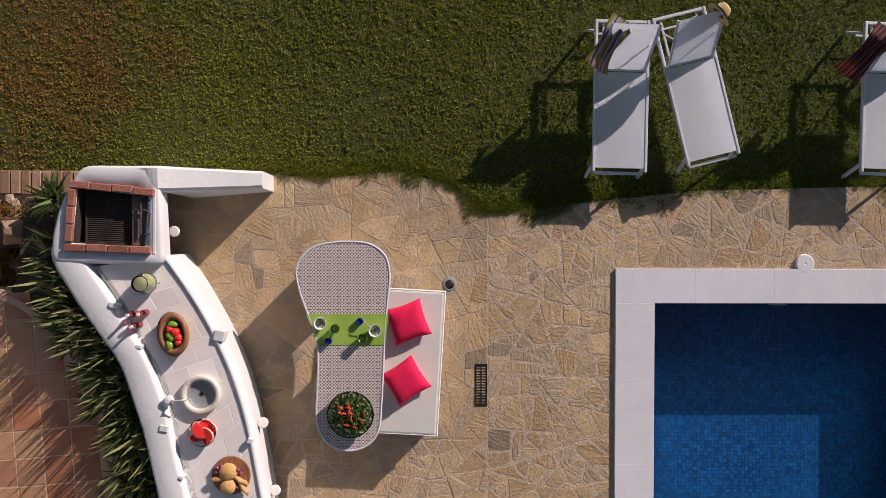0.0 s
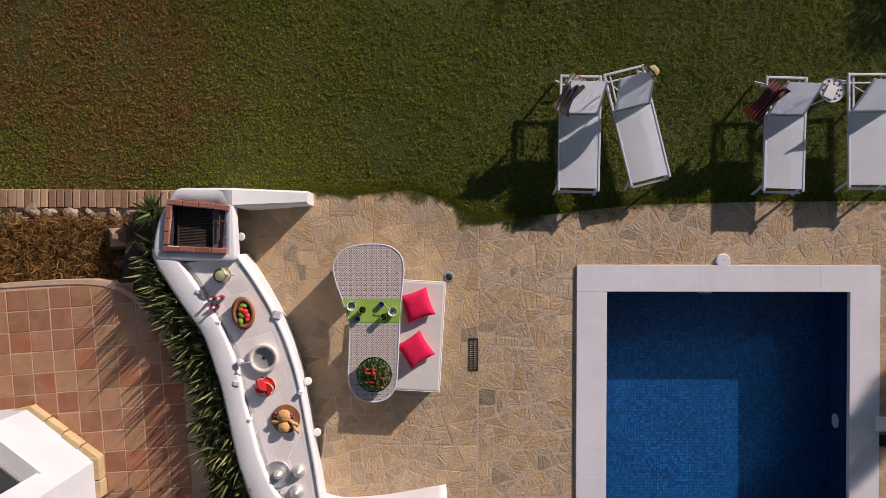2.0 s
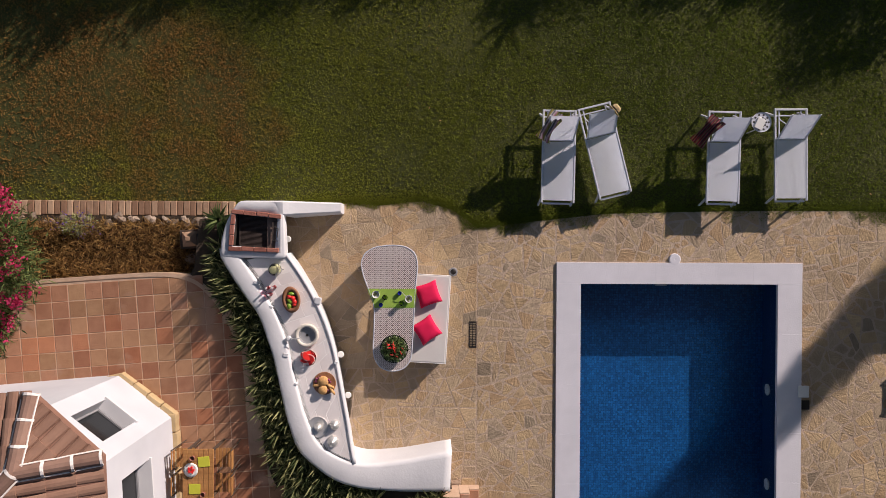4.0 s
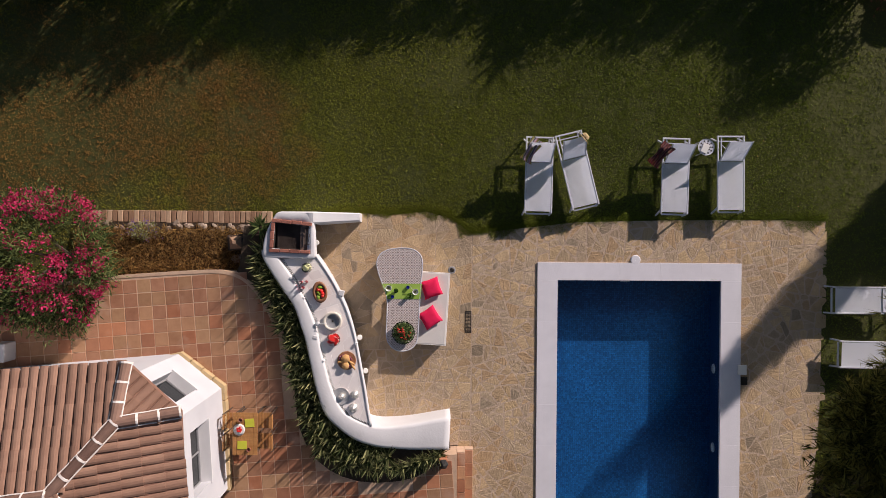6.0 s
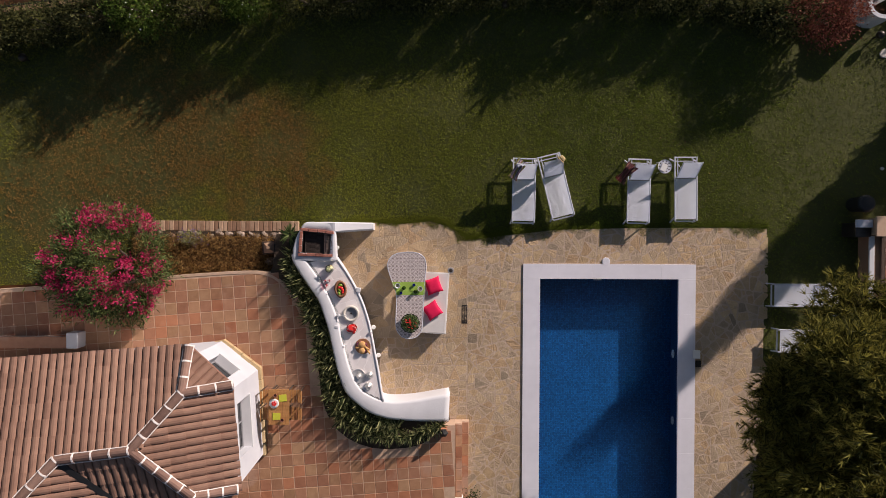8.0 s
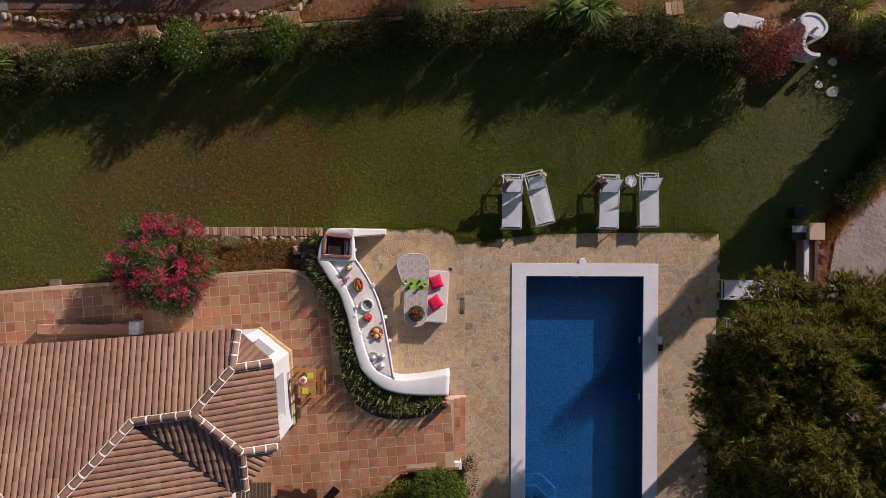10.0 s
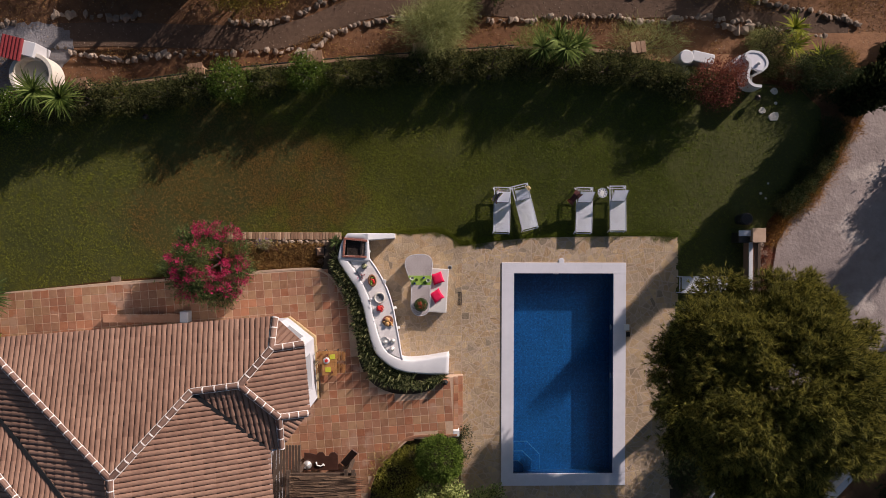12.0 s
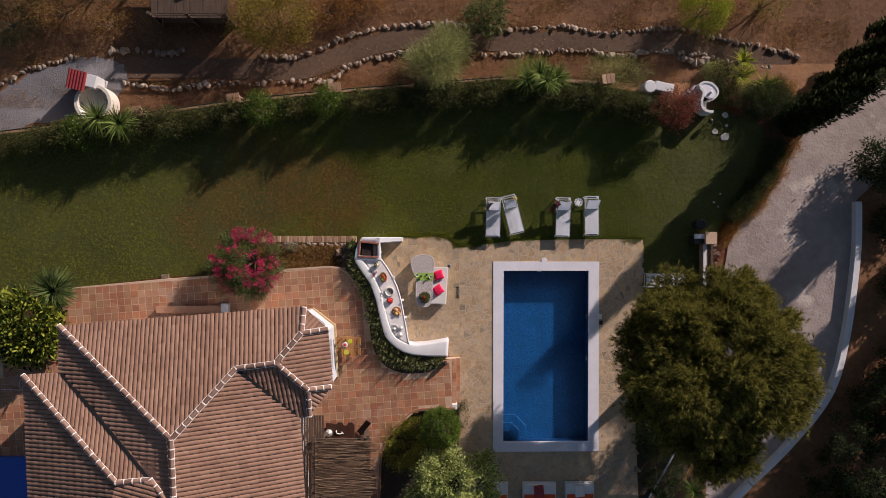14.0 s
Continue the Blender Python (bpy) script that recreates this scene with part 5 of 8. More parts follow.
# ---- terrace table, bench, cushions ----
TB = [(-0.77, -0.27), (-1.02, -0.31), (-1.20, -0.42), (-1.275, -0.60), (-1.24, -0.82), (-1.17, -1.02), (-1.07, -1.28), (-1.03, -1.50), (-1.035, -1.90), (-1.045, -2.22), (-1.00, -2.44), (-0.86, -2.59), (-0.66, -2.635), (-0.46, -2.57), (-0.345, -2.40), (-0.315, -2.10), (-0.295, -1.70), (-0.275, -1.25), (-0.245, -0.90), (-0.225, -0.65), (-0.27, -0.44), (-0.40, -0.32), (-0.56, -0.275)]
loop_pts = smooth_line(TB + [TB[0]], 90)[:-1]
TZ = 0.62
table = empty("garden_table", label="long white pierced-metal garden table with rounded ends", category="table")
part("tabletop", prism(bmesh.new(), [tuple(p) for p in loop_pts], TZ - 0.02, TZ), LATTICE, table, "white lattice-patterned top")
part("rim", tube(bmesh.new(), [(p[0], p[1], TZ - 0.006) for p in loop_pts], 0.013, 8, True), WHITE_METAL, table)
for x, y in ((-0.855, -0.60), (-0.68, -1.87)):
    part("pedestal", lathe(bmesh.new(), [(0, -0.02), (0.32, -0.02), (0.32, 0.04), (0.31, 0.06), (0.31, TZ - 0.04), (0.29, TZ - 0.021), (0, TZ - 0.021)], 32, pose(x, y, 0)), PLASTER, table, "round white plastered pedestal", smooth=False)
bm = bmesh.new()
prism(bm, [(-1.165, -1.085), (-0.235, -1.085), (-0.268, -1.44), (-1.03, -1.44)], TZ + 0.001, TZ + 0.005)
tagged(part("table_runner", bm, LIME), "lime-green cloth runner across the table", "runner")
for x, y in ((-1.00, -1.19), (-0.385, -1.27)):
    b = empty("snack_bowl", pose(x, y, TZ + 0.006), label="small white bowl of nuts with a spoon", category="bowl", group="bowls on the table")
    part("bowl", lathe(bmesh.new(), [(0, 0), (0.035, 0), (0.068, 0.05), (0.072, 0.055), (0.064, 0.05), (0.05, 0.03), (0, 0.03)], 24), WHITE_CHINA, b, smooth=True)
    v, lo = scatter([(-.5, -.5, 0), (.5, -.5, 0), (.5, .5, 0.2), (-.5, .5, .2)], [(0, 1, 2, 3)], np.stack([npr.normal(0, .022, 60), npr.normal(0, .022, 60), npr.uniform(.034, .042, 60)], -1), frames_to(npr.normal(0, 1, (60, 3)), npr.uniform(0, 6, 60)), np.full(60, .014))
    arrays("nuts", v, lo, 4, LEAF_GREY, b)
    part("spoon", tube(bmesh.new(), [(0.03, 0.02, 0.045), (0.08, 0.10, 0.08), (0.10, 0.14, 0.09)] if x < -0.6 else [(-0.03, 0.02, 0.045), (-0.09, 0.09, 0.08), (-0.12, 0.13, 0.09)], 0.005, 6), STEEL, b)
for x, y in ((-0.825, -1.24), (-0.515, -1.345)):
    g = empty("drinking_glass", pose(x, y, TZ + 0.006), label="green glass tumbler on the table", category="glass", group="glasses on the table")
    part("glass", lathe(bmesh.new(), [(0, 0), (0.035, 0), (0.048, 0.08), (0.052, 0.10), (0.047, 0.10), (0.03, 0.01), (0, 0.01)], 20), GLASS_GREEN, g, smooth=True)
for x, y in ((-0.905, -1.385), (-0.555, -1.165)):
    tagged(part("candle_holder", lathe(bmesh.new(), [(0, 0), (0.035, 0), (0.04, 0.045), (0.035, 0.05), (0.028, 0.04), (0, 0.035)], 20, pose(x, y, TZ + 0.006)), COBALT, smooth=True), "small cobalt-blue candle holder on the table", "candle holder", "candle holders on the table")

sb = empty("salad_bowl", pose(-0.65, -2.20, TZ + 0.002), label="large glass bowl of green salad with red chillies", category="salad bowl")
part("bowl", lathe(bmesh.new(), [(0, 0.003), (0.15, 0.003), (0.235, 0.09), (0.262, 0.10), (0.262, 0.106), (0.228, 0.098), (0.14, 0.012), (0, 0.012)], 40), GLASS, sb, smooth=True)
n = 1500
rr, aa = 0.235 * np.sqrt(npr.random(n)), npr.uniform(0, 6.28, n)
pp = np.stack([rr * np.cos(aa), rr * np.sin(aa), 0.075 + 0.05 * (1 - (rr / 0.24) ** 2) + npr.normal(0, 0.008, n)], -1)
v, lo = scatter(LEAF_V, LEAF_F, pp, frames_to(npr.normal(0, 1, (n, 3)) * [1, 1, 0.45], npr.uniform(0, 6.28, n)), np.stack([npr.uniform(.015, .03, n), npr.uniform(.03, .055, n), np.full(n, .03)], -1))
arrays("leaves", v, lo, 3, SALAD, sb, "chopped green salad leaves")
part("filling", lathe(bmesh.new(), [(0, 0.11), (0.10, 0.105), (0.19, 0.08), (0.21, 0.07), (0.14, 0.014), (0, 0.014)], 24), LEAF_DARK, sb)
for k in range(13):
    a, r_ = rng.uniform(0, 6.28), rng.uniform(0.02, 0.16)
    x, y, t = r_ * math.cos(a), r_ * math.sin(a), rng.uniform(0, 6.28)
    dx, dy = 0.04 * math.cos(t), 0.04 * math.sin(t)
    z = 0.158 - 0.3 * r_ * r_ / 0.2
    part("chilli", tube(bmesh.new(), [(x - dx, y - dy, z), (x - dx * .3 - dy * .25, y - dy * .3 + dx * .25, z + 0.006), (x + dx * .4 - dy * .2, y + dy * .4 + dx * .2, z + 0.005), (x + dx, y + dy, z)], 0.008, 6, taper=[0.004, 0.009, 0.008, 0.002]), RED_FRUIT, sb, "red chilli", smooth=True)

bench = empty("bench", pose(0.055, -1.68, 0.0, 0, 0, -3.2), label="low bench with a cream mattress and white piping", category="bench")
part("base", box(bmesh.new(), -0.50, 0.30, -0.83, 0.83, 0.04, 0.24, 0.01), PLASTER, bench)
bm = box(bmesh.new(), -0.52, 0.315, -0.85, 0.85, 0.245, 0.40, 0.035, None, 3)
mat_ = part("mattress", bm, CREAM, bench, "cream fabric mattress", smooth=False)
for z in (0.385, 0.265):
    part("piping", tube(bmesh.new(), [(-0.51, -0.845, z), (0.31, -0.845, z), (0.31, 0.845, z), (-0.51, 0.845, z)], 0.012, 6, True), PIPING, mat_)


def cushion(x, y, z, s, h, rz, material, label, category="cushion", group="", rx=0, ry=0):
    bm = bmesh.new()
    n = 12
    grid = {}
    for sgn in (1, -1):
        for i in range(n + 1):
            for j in range(n + 1):
                a, b = 2 * i / n - 1, 2 * j / n - 1
                edge = (1 - a ** 4) * (1 - b ** 4)
                if edge < 1e-6 and sgn < 0:
                    grid[sgn, i, j] = grid[1, i, j]
                    continue
                pinch = 1 - 0.05 * (1 - a * a) * (abs(b) > 0.99) - 0.05 * (1 - b * b) * (abs(a) > 0.99)
                zz = sgn * h / 2 * max(edge, 0) ** 0.45 * (1 + 0.12 * noise.noise((a * 2.3 + x, b * 2.3 + y, sgn)))
                grid[sgn, i, j] = bm.verts.new((a * s / 2 * (1 - 0.04 * (1 - b * b)) * pinch, b * s / 2 * (1 - 0.04 * (1 - a * a)) * pinch, zz))
    for sgn in (1, -1):
        for i in range(n):
            for j in range(n):
                q = [grid[sgn, i, j], grid[sgn, i + 1, j], grid[sgn, i + 1, j + 1], grid[sgn, i, j + 1]]
                bm.faces.new(q if sgn > 0 else q[::-1])
    ob = part("cushion", bm, material, None, smooth=True)
    ob.matrix_world = pose(x, y, z, rx, ry, rz)
    return tagged(ob, label, category, group)


cushion(-0.02, -1.195, 0.475, 0.44, 0.15, 19, PINK, "square hot-pink cushion on the bench mattress", group="pink cushions")
cushion(-0.045, -1.875, 0.475, 0.44, 0.15, 33, PINK, "square hot-pink cushion lying askew on the bench", group="pink cushions")

# ---- fittings in the paving ----
dr = empty("floor_drain", pose(0.87, -2.03, 0.006), label="rectangular dark metal drain grate in the paving", category="drain")
part("frame", ring([(-0.075, -0.26), (0.075, -0.26), (0.075, 0.26), (-0.075, 0.26)], [(-0.06, -0.245), (0.06, -0.245), (0.06, 0.245), (-0.06, 0.245)], -0.03, 0.004), STEEL_DARK, dr)
part("pit", box(bmesh.new(), -0.06, 0.06, -0.245, 0.245, -0.04, -0.012), BLACK_METAL, dr)
for k in range(15):
    part("slat", box(bmesh.new(), -0.06, 0.06, -0.24 + k * 0.0335, -0.228 + k * 0.0335, -0.012, 0.002), STEEL_DARK, dr)
part("middle_bar", box(bmesh.new(), -0.006, 0.006, -0.245, 0.245, -0.012, 0.003), STEEL_DARK, dr)
ud = empty("uplight", pose(0.475, -0.79, 0.0), label="round steel spotlight sunk into the paving", category="light fitting")
part("ring", lathe(bmesh.new(), [(0.055, 0.008), (0.085, 0.008), (0.09, 0.003), (0.055, 0.0)], 24), STEEL_MATT, ud, smooth=True)
part("lens", lathe(bmesh.new(), [(0, 0.007), (0.022, 0.007), (0.03, 0.004), (0.055, 0.005), (0.055, 0.0)], 20), STEEL_DARK, ud, smooth=True)
for x, y in ((4.90, -0.52),):
    tagged(part("manhole_cover", lathe(bmesh.new(), [(0, 0.030), (0.012, 0.030), (0.016, 0.034), (0.105, 0.034), (0.115, 0.028), (0.12, 0.0)], 30, pose(x, y, 0.002)), COPING), "round white lid at the pool edge", "manhole cover")
tagged(part("skimmer_box", box(bmesh.new(), 7.40, 7.62, -3.28, -3.04, 0.037, 0.065, 0.012), WHITE_CHINA), "square white skimmer cover beside the pool", "pool lid")
tagged(part("socket_plate", box(bmesh.new(), 7.50, 7.66, -3.53, -3.34, 0.002, 0.02, 0.006), STEEL_DARK), "dark square metal plate in the paving", "floor plate")


# ---- sun loungers ----
def build_lounger(back_angle):
    """Foot end at the local origin, head towards +y, 0.62 wide."""
    lo = empty("sun_lounger", label="white aluminium sun lounger with white sling fabric and raised back", category="sun lounger", group="sun loungers")
    W = 0.31
    for sx in (-1, 1):
        part("side_rail", box(bmesh.new(), sx * W - 0.018, sx * W + 0.018, 0.0, 1.80, 0.30, 0.345, 0.008), WHITE_METAL, lo)
        for y, dy in ((0.10, -0.13), (1.66, 0.12)):
            bm = bmesh.new()
            bar(bm, (sx * W, y, 0.31), (sx * (W + 0.015), y + dy, 0.0), 0.035, 0.03)
            part("leg", bm, WHITE_METAL, lo)
    for y, z in ((-0.010, 0.262), (1.78, 0.305)):
        part("cross_bar", box(bmesh.new(), -W + 0.018, W - 0.018, y - 0.018, y + 0.018, z, z + 0.035, 0.006), WHITE_METAL, lo)
    for x in (-0.22, 0.22):
        part("rack", box(bmesh.new(), x - 0.012, x + 0.012, 1.22, 1.762, 0.295, 0.315, 0.004), WHITE_METAL, lo)
    part("stretcher", box(bmesh.new(), -W + 0.02, W - 0.02, 1.70 - 0.012, 1.70 + 0.012, 0.10, 0.125, 0.004), WHITE_METAL, lo)
    bm = bmesh.new()
    n, k = 16, 10
    g = [[bm.verts.new((-W + 0.02 + (2 * W - 0.04) * i / k, 0.045 + 1.135 * j / n, 0.338 - 0.004 * (1 - (2 * i / k - 1) ** 2))) for i in range(k + 1)] for j in range(n + 1)]
    for j in range(n):
        for i in range(k):
            bm.faces.new((g[j][i], g[j][i + 1], g[j + 1][i + 1], g[j + 1][i]))
    bmesh.ops.solidify(bm, geom=bm.faces[:], thickness=0.006)
    part("seat", bm, SLING, lo, "white sling seat")
    ca, sa = math.cos(radians(back_angle)), math.sin(radians(back_angle))
    bm = bmesh.new()
    g = [[bm.verts.new((-W + 0.045 + (2 * W - 0.09) * i / k, 1.21 + 0.62 * j / n * ca, 0.345 + 0.62 * j / n * sa - (0.005 * (1 - (2 * i / k - 1) ** 2)))) for i in range(k + 1)] for j in range(n + 1)]
    for j in range(n):
        for i in range(k):
            bm.faces.new((g[j][i], g[j][i + 1], g[j + 1][i + 1], g[j + 1][i]))
    bmesh.ops.solidify(bm, geom=bm.faces[:], thickness=0.006)
    back = part("backrest", bm, SLING, lo, "raised white sling backrest")
    bm = bmesh.new()
    e = (1.20, 0.342), (1.20 + 0.64 * ca, 0.342 + 0.64 * sa)
    for sx in (-1, 1):
        bar(bm, (sx * (W - 0.040), *e[0]), (sx * (W - 0.040), *e[1]), 0.022, 0.022)
    bar(bm, (-W + 0.025, *e[0]), (W - 0.025, *e[0]), 0.02, 0.02)
    part("back_frame", bm, WHITE_METAL, back)
    bm = bmesh.new()
    for sx in (-1, 1):
        bar(bm, (sx * 0.22, 1.20 + 0.35 * ca, 0.335 + 0.35 * sa), (sx * 0.22, 1.60, 0.305), 0.014, 0.014)
    part("prop", bm, WHITE_METAL, back)
    return lo


lounger = build_lounger(54)
lounger.matrix_world = pose(2.475, 0.57, 0, 0, 0, -1.0)
copy_thing(lounger, pose(3.61, 0.72, 0, 0, 0, 14.2))
copy_thing(lounger, pose(5.705, 0.58, 0, 0, 0, -1.2))
copy_thing(lounger, pose(7.06, 0.645, 0, 0, 0, 0.6))
flat_lounger = build_lounger(9)
flat_lounger.matrix_world = pose(9.56, -1.44, -0.02, 0, 0, -90)
tagged(flat_lounger, "white aluminium sun lounger laid almost flat on the grass", "sun lounger", "sun loungers")
copy_thing(flat_lounger, pose(9.73, -2.73, -0.02, 0, 0, -91))


def draped(name, m, w, l, material, label, seed):
    """A cloth hung over the corner of a backrest: folds along its length, sagging at both ends."""
    bm = bmesh.new()
    n, k = 22, 16
    g = []
    for j in range(n + 1):
        t = j / n
        row = []
        for i in range(k + 1):
            s_ = i / k - 0.5
            fold = 0.030 * math.sin(s_ * 24 + 5 * t + seed) + 0.03 * noise.noise((s_ * 3, t * 3, seed + 4)) + 0.012 * noise.noise((s_ * 8, t * 5, seed))
            row.append(bm.verts.new((s_ * w * (0.62 + 0.38 * abs(2 * t - 1)), (t - 0.5) * l, 0.03 + fold - 0.30 * max(0, abs(2 * t - 1) - 0.55))))
        g.append(row)
    for j in range(n):
        for i in range(k):
            bm.faces.new((g[j][i], g[j][i + 1], g[j + 1][i + 1], g[j + 1][i]))
    bmesh.ops.solidify(bm, geom=bm.faces[:], thickness=0.006)
    ob = part(name, bm, material, smooth=True)
    ob.matrix_world = m
    return tagged(ob, label, "towel", "striped towels")


draped("towel", pose(2.24, 1.97, 0.64, 34, -14, -36), 0.33, 0.62, STRIPES_A, "olive and grey striped towel over the lounger's backrest", 1.0)
draped("towel", pose(5.24, 1.91, 0.64, 34, -14, -44), 0.33, 0.62, STRIPES_B, "dark red striped towel over the lounger's backrest", 2.3)
hat = empty("straw_hat", pose(3.41, 2.26, 0.86, 0, 75, 41), label="straw hat with a dark band hung on the lounger", category="hat")
part("brim", lathe(bmesh.new(), [(0.085, 0.0), (0.16, -0.012), (0.165, -0.008), (0.085, 0.008)], 28), STRAW, hat, smooth=True)
part("crown", lathe(bmesh.new(), [(0.088, 0.0), (0.085, 0.08), (0.06, 0.11), (0.0, 0.10)], 24), STRAW, hat, smooth=True)
part("band", lathe(bmesh.new(), [(0.090, 0.006), (0.0905, 0.034), (0.088, 0.034)], 24), BLACK_METAL, hat)

for x, y in ((6.43, 2.16), (11.55, -2.17)):
    st = empty("side_table", pose(x, y, -0.02), label="small round white side table between the loungers", category="side table", group="side tables")
    part("top", lathe(bmesh.new(), [(0, 0.385), (0.185, 0.385), (0.195, 0.40), (0.195, 0.415), (0.185, 0.402), (0, 0.40)], 30), WHITE_METAL, st)
    for a in range(3):
        part("leg", tube(bmesh.new(), [(0.15 * math.cos(a * 2.1), 0.15 * math.sin(a * 2.1), 0.39), (0.17 * math.cos(a * 2.1), 0.17 * math.sin(a * 2.1), 0.0)], 0.012, 6), WHITE_METAL, st)
    bm = bmesh.new()
    for a in range(10):
        for r_ in (0.09, 0.145):
            lathe(bm, [(0, 0.4035), (0.022, 0.4035), (0.022, 0.4045), (0, 0.4045)], 6, pose(r_ * math.cos(a * 0.628), r_ * math.sin(a * 0.628), 0))
    part("pattern", bm, BLACK_METAL, st)
tagged(part("book", box(bmesh.new(), -0.08, 0.08, -0.11, 0.11, 0, 0.02, 0.003, pose(6.40, 2.13, 0.387, 0, 0, -25)), WHITE_CHINA), "white paperback book on the side table", "book")

# beds at the far end of the pool
for x, w_ in ((2.55, 1.35), (4.67, 1.55), (6.55, 1.35)):
    db = empty("day_bed", pose(x, -11.75, 0.0), label="white day bed with an orange-red cover", category="day bed", group="day beds")
    part("frame", box(bmesh.new(), -w_ / 2, w_ / 2, -0.95, 0.92, 0.05, 0.22, 0.02), WHITE_METAL, db)
    part("mattress", box(bmesh.new(), -w_ / 2 + 0.02, w_ / 2 - 0.02, -0.93, 0.90, 0.225, 0.34, 0.035), CREAM, db)
    part("cover", box(bmesh.new(), -w_ / 2 + 0.06, w_ / 2 - 0.06, -0.90, 0.42, 0.343, 0.365, 0.01), ORANGE, db, "orange-red cover")
    bm = bmesh.new()
    box(bm, -0.2, 0.25, 0.30, 0.86, 0.345, 0.43, 0.04, pose(0, 0, 0, 0, 0, 6))
    part("pillow", bm, RED_PAINT if w_ > 1.4 else CREAM, db)

# ---- small dining set on the terrace ----
ds = empty("dining_table", pose(-4.05, -4.33, PATIO_Z), label="small slatted teak dining table on the terrace", category="table")
for k in range(6):
    part("tabletop_slat", box(bmesh.new(), -0.27 + k * 0.09, -0.185 + k * 0.09, -0.46, 0.46, 0.70, 0.725, 0.004), WOOD_TEAK, ds)
for sx in (-0.22, 0.22):
    part("apron", box(bmesh.new(), sx - 0.015, sx + 0.015, -0.42, 0.42, 0.63, 0.70), WOOD_TEAK, ds)
    for sy in (-0.41, 0.41):
        part("leg", box(bmesh.new(), sx - 0.018, sx + 0.018, sy - 0.018, sy + 0.018, 0, 0.70), WOOD_DARK, ds)


def build_chair():
    ch = empty("folding_chair", label="slatted teak folding chair at the dining table", category="chair", group="chairs at the dining table")
    for k in range(5):
        part("seat_slat", box(bmesh.new(), -0.17, 0.17, -0.15 + k * 0.066, -0.096 + k * 0.066, 0.43, 0.447, 0.003), WOOD_TEAK, ch)
    for k in range(2):
        part("back_slat", box(bmesh.new(), -0.16, 0.16, 0.175 + 0.008 * k, 0.19 + 0.008 * k, 0.50 + 0.08 * k, 0.55 + 0.08 * k, 0.003), WOOD_TEAK, ch)
    for sx in (-0.18, 0.18):
        part("leg", bar(bmesh.new(), (sx, 0.19, 0.64), (sx, 0.16, 0.0), 0.014, 0.02), WOOD_DARK, ch)
        part("leg", bar(bmesh.new(), (sx * 0.9, -0.13, 0.44), (sx * 0.9, -0.15, 0.0), 0.014, 0.02), WOOD_DARK, ch)
    return ch


chair = build_chair()
chair.matrix_world = pose(-3.69, -4.11, PATIO_Z, 0, 0, -90)
copy_thing(chair, pose(-3.69, -4.57, PATIO_Z, 0, 0, -90))
copy_thing(chair, pose(-4.37, -4.11, PATIO_Z, 0, 0, 90))
copy_thing(chair, pose(-4.37, -4.57, PATIO_Z, 0, 0, 90))
ZT = PATIO_Z + 0.726
for x, y in ((-3.95, -4.09), (-4.11, -4.57)):
    tagged(part("napkin", box(bmesh.new(), -0.10, 0.10, -0.09, 0.09, 0, 0.01, 0.004, pose(x, y, ZT, 0, 0, rng.uniform(-12, 12))), LEMON_CLOTH), "folded lemon-yellow napkin on the dining table", "napkin", "napkins")
for x, y in ((-4.13, -4.01), (-3.95, -4.65)):
    tagged(part("cup", lathe(bmesh.new(), [(0, 0), (0.03, 0), (0.045, 0.08), (0.04, 0.08), (0.028, 0.01), (0, 0.01)], 16, pose(x, y, ZT)), BRICK_RED, smooth=True), "small dark red cup on the dining table", "cup", "cups")
pl = empty("plate", pose(-4.17, -4.23, ZT), label="white plate with slices of red fruit", category="plate")
part("dish", lathe(bmesh.new(), [(0, 0.004), (0.08, 0.004), (0.125, 0.02), (0.128, 0.024), (0.08, 0.010), (0, 0.010)], 28), WHITE_CHINA, pl, smooth=True)
for k in range(5):
    part("fruit_slice", box(bmesh.new(), -0.025, 0.025, -0.02, 0.02, 0.012, 0.035, 0.006, pose(0.04 * math.cos(k * 1.3), 0.04 * math.sin(k * 1.3), 0, 0, 0, k * 40)), RED_FRUIT, pl)


# ---- plants ----
def dirs(n):
    d = npr.normal(0, 1, (n, 3))
    return d / np.linalg.norm(d, axis=1, keepdims=True)


def cloud_arrays(centre, radii, n, length, width, clumps, spread, out=0.8, low=-0.5, tv=LEAF_V, tf=LEAF_F, shell=0.62, lump=0.0):
    """Leaves in clumps over an uneven ellipsoid, pointing outwards and at random."""
    c = dirs(clumps * 3)
    c = c[c[:, 2] > low][:clumps]
    r = npr.uniform(shell, 1.0, len(c))
    if lump:
        r *= np.array([1 + lump * noise.noise(tuple(2.1 * v + 5)) for v in c])
    k = npr.integers(0, len(c), n)
    off = npr.normal(0, spread, (n, 3))
    pos = c[k] * r[k][:, None] * radii + off
    d = (pos / np.asarray(radii)) * out + dirs(n) * 0.9 + [0, 0, 0.15]
    rot = frames_to(d, npr.uniform(0, 6.28, n))
    s = np.stack([npr.uniform(0.7, 1.2, n) * width, npr.uniform(0.7, 1.3, n) * length, npr.uniform(0.5, 1.5, n) * width], -1)
    return scatter(tv, tf, pos + centre, rot, s)


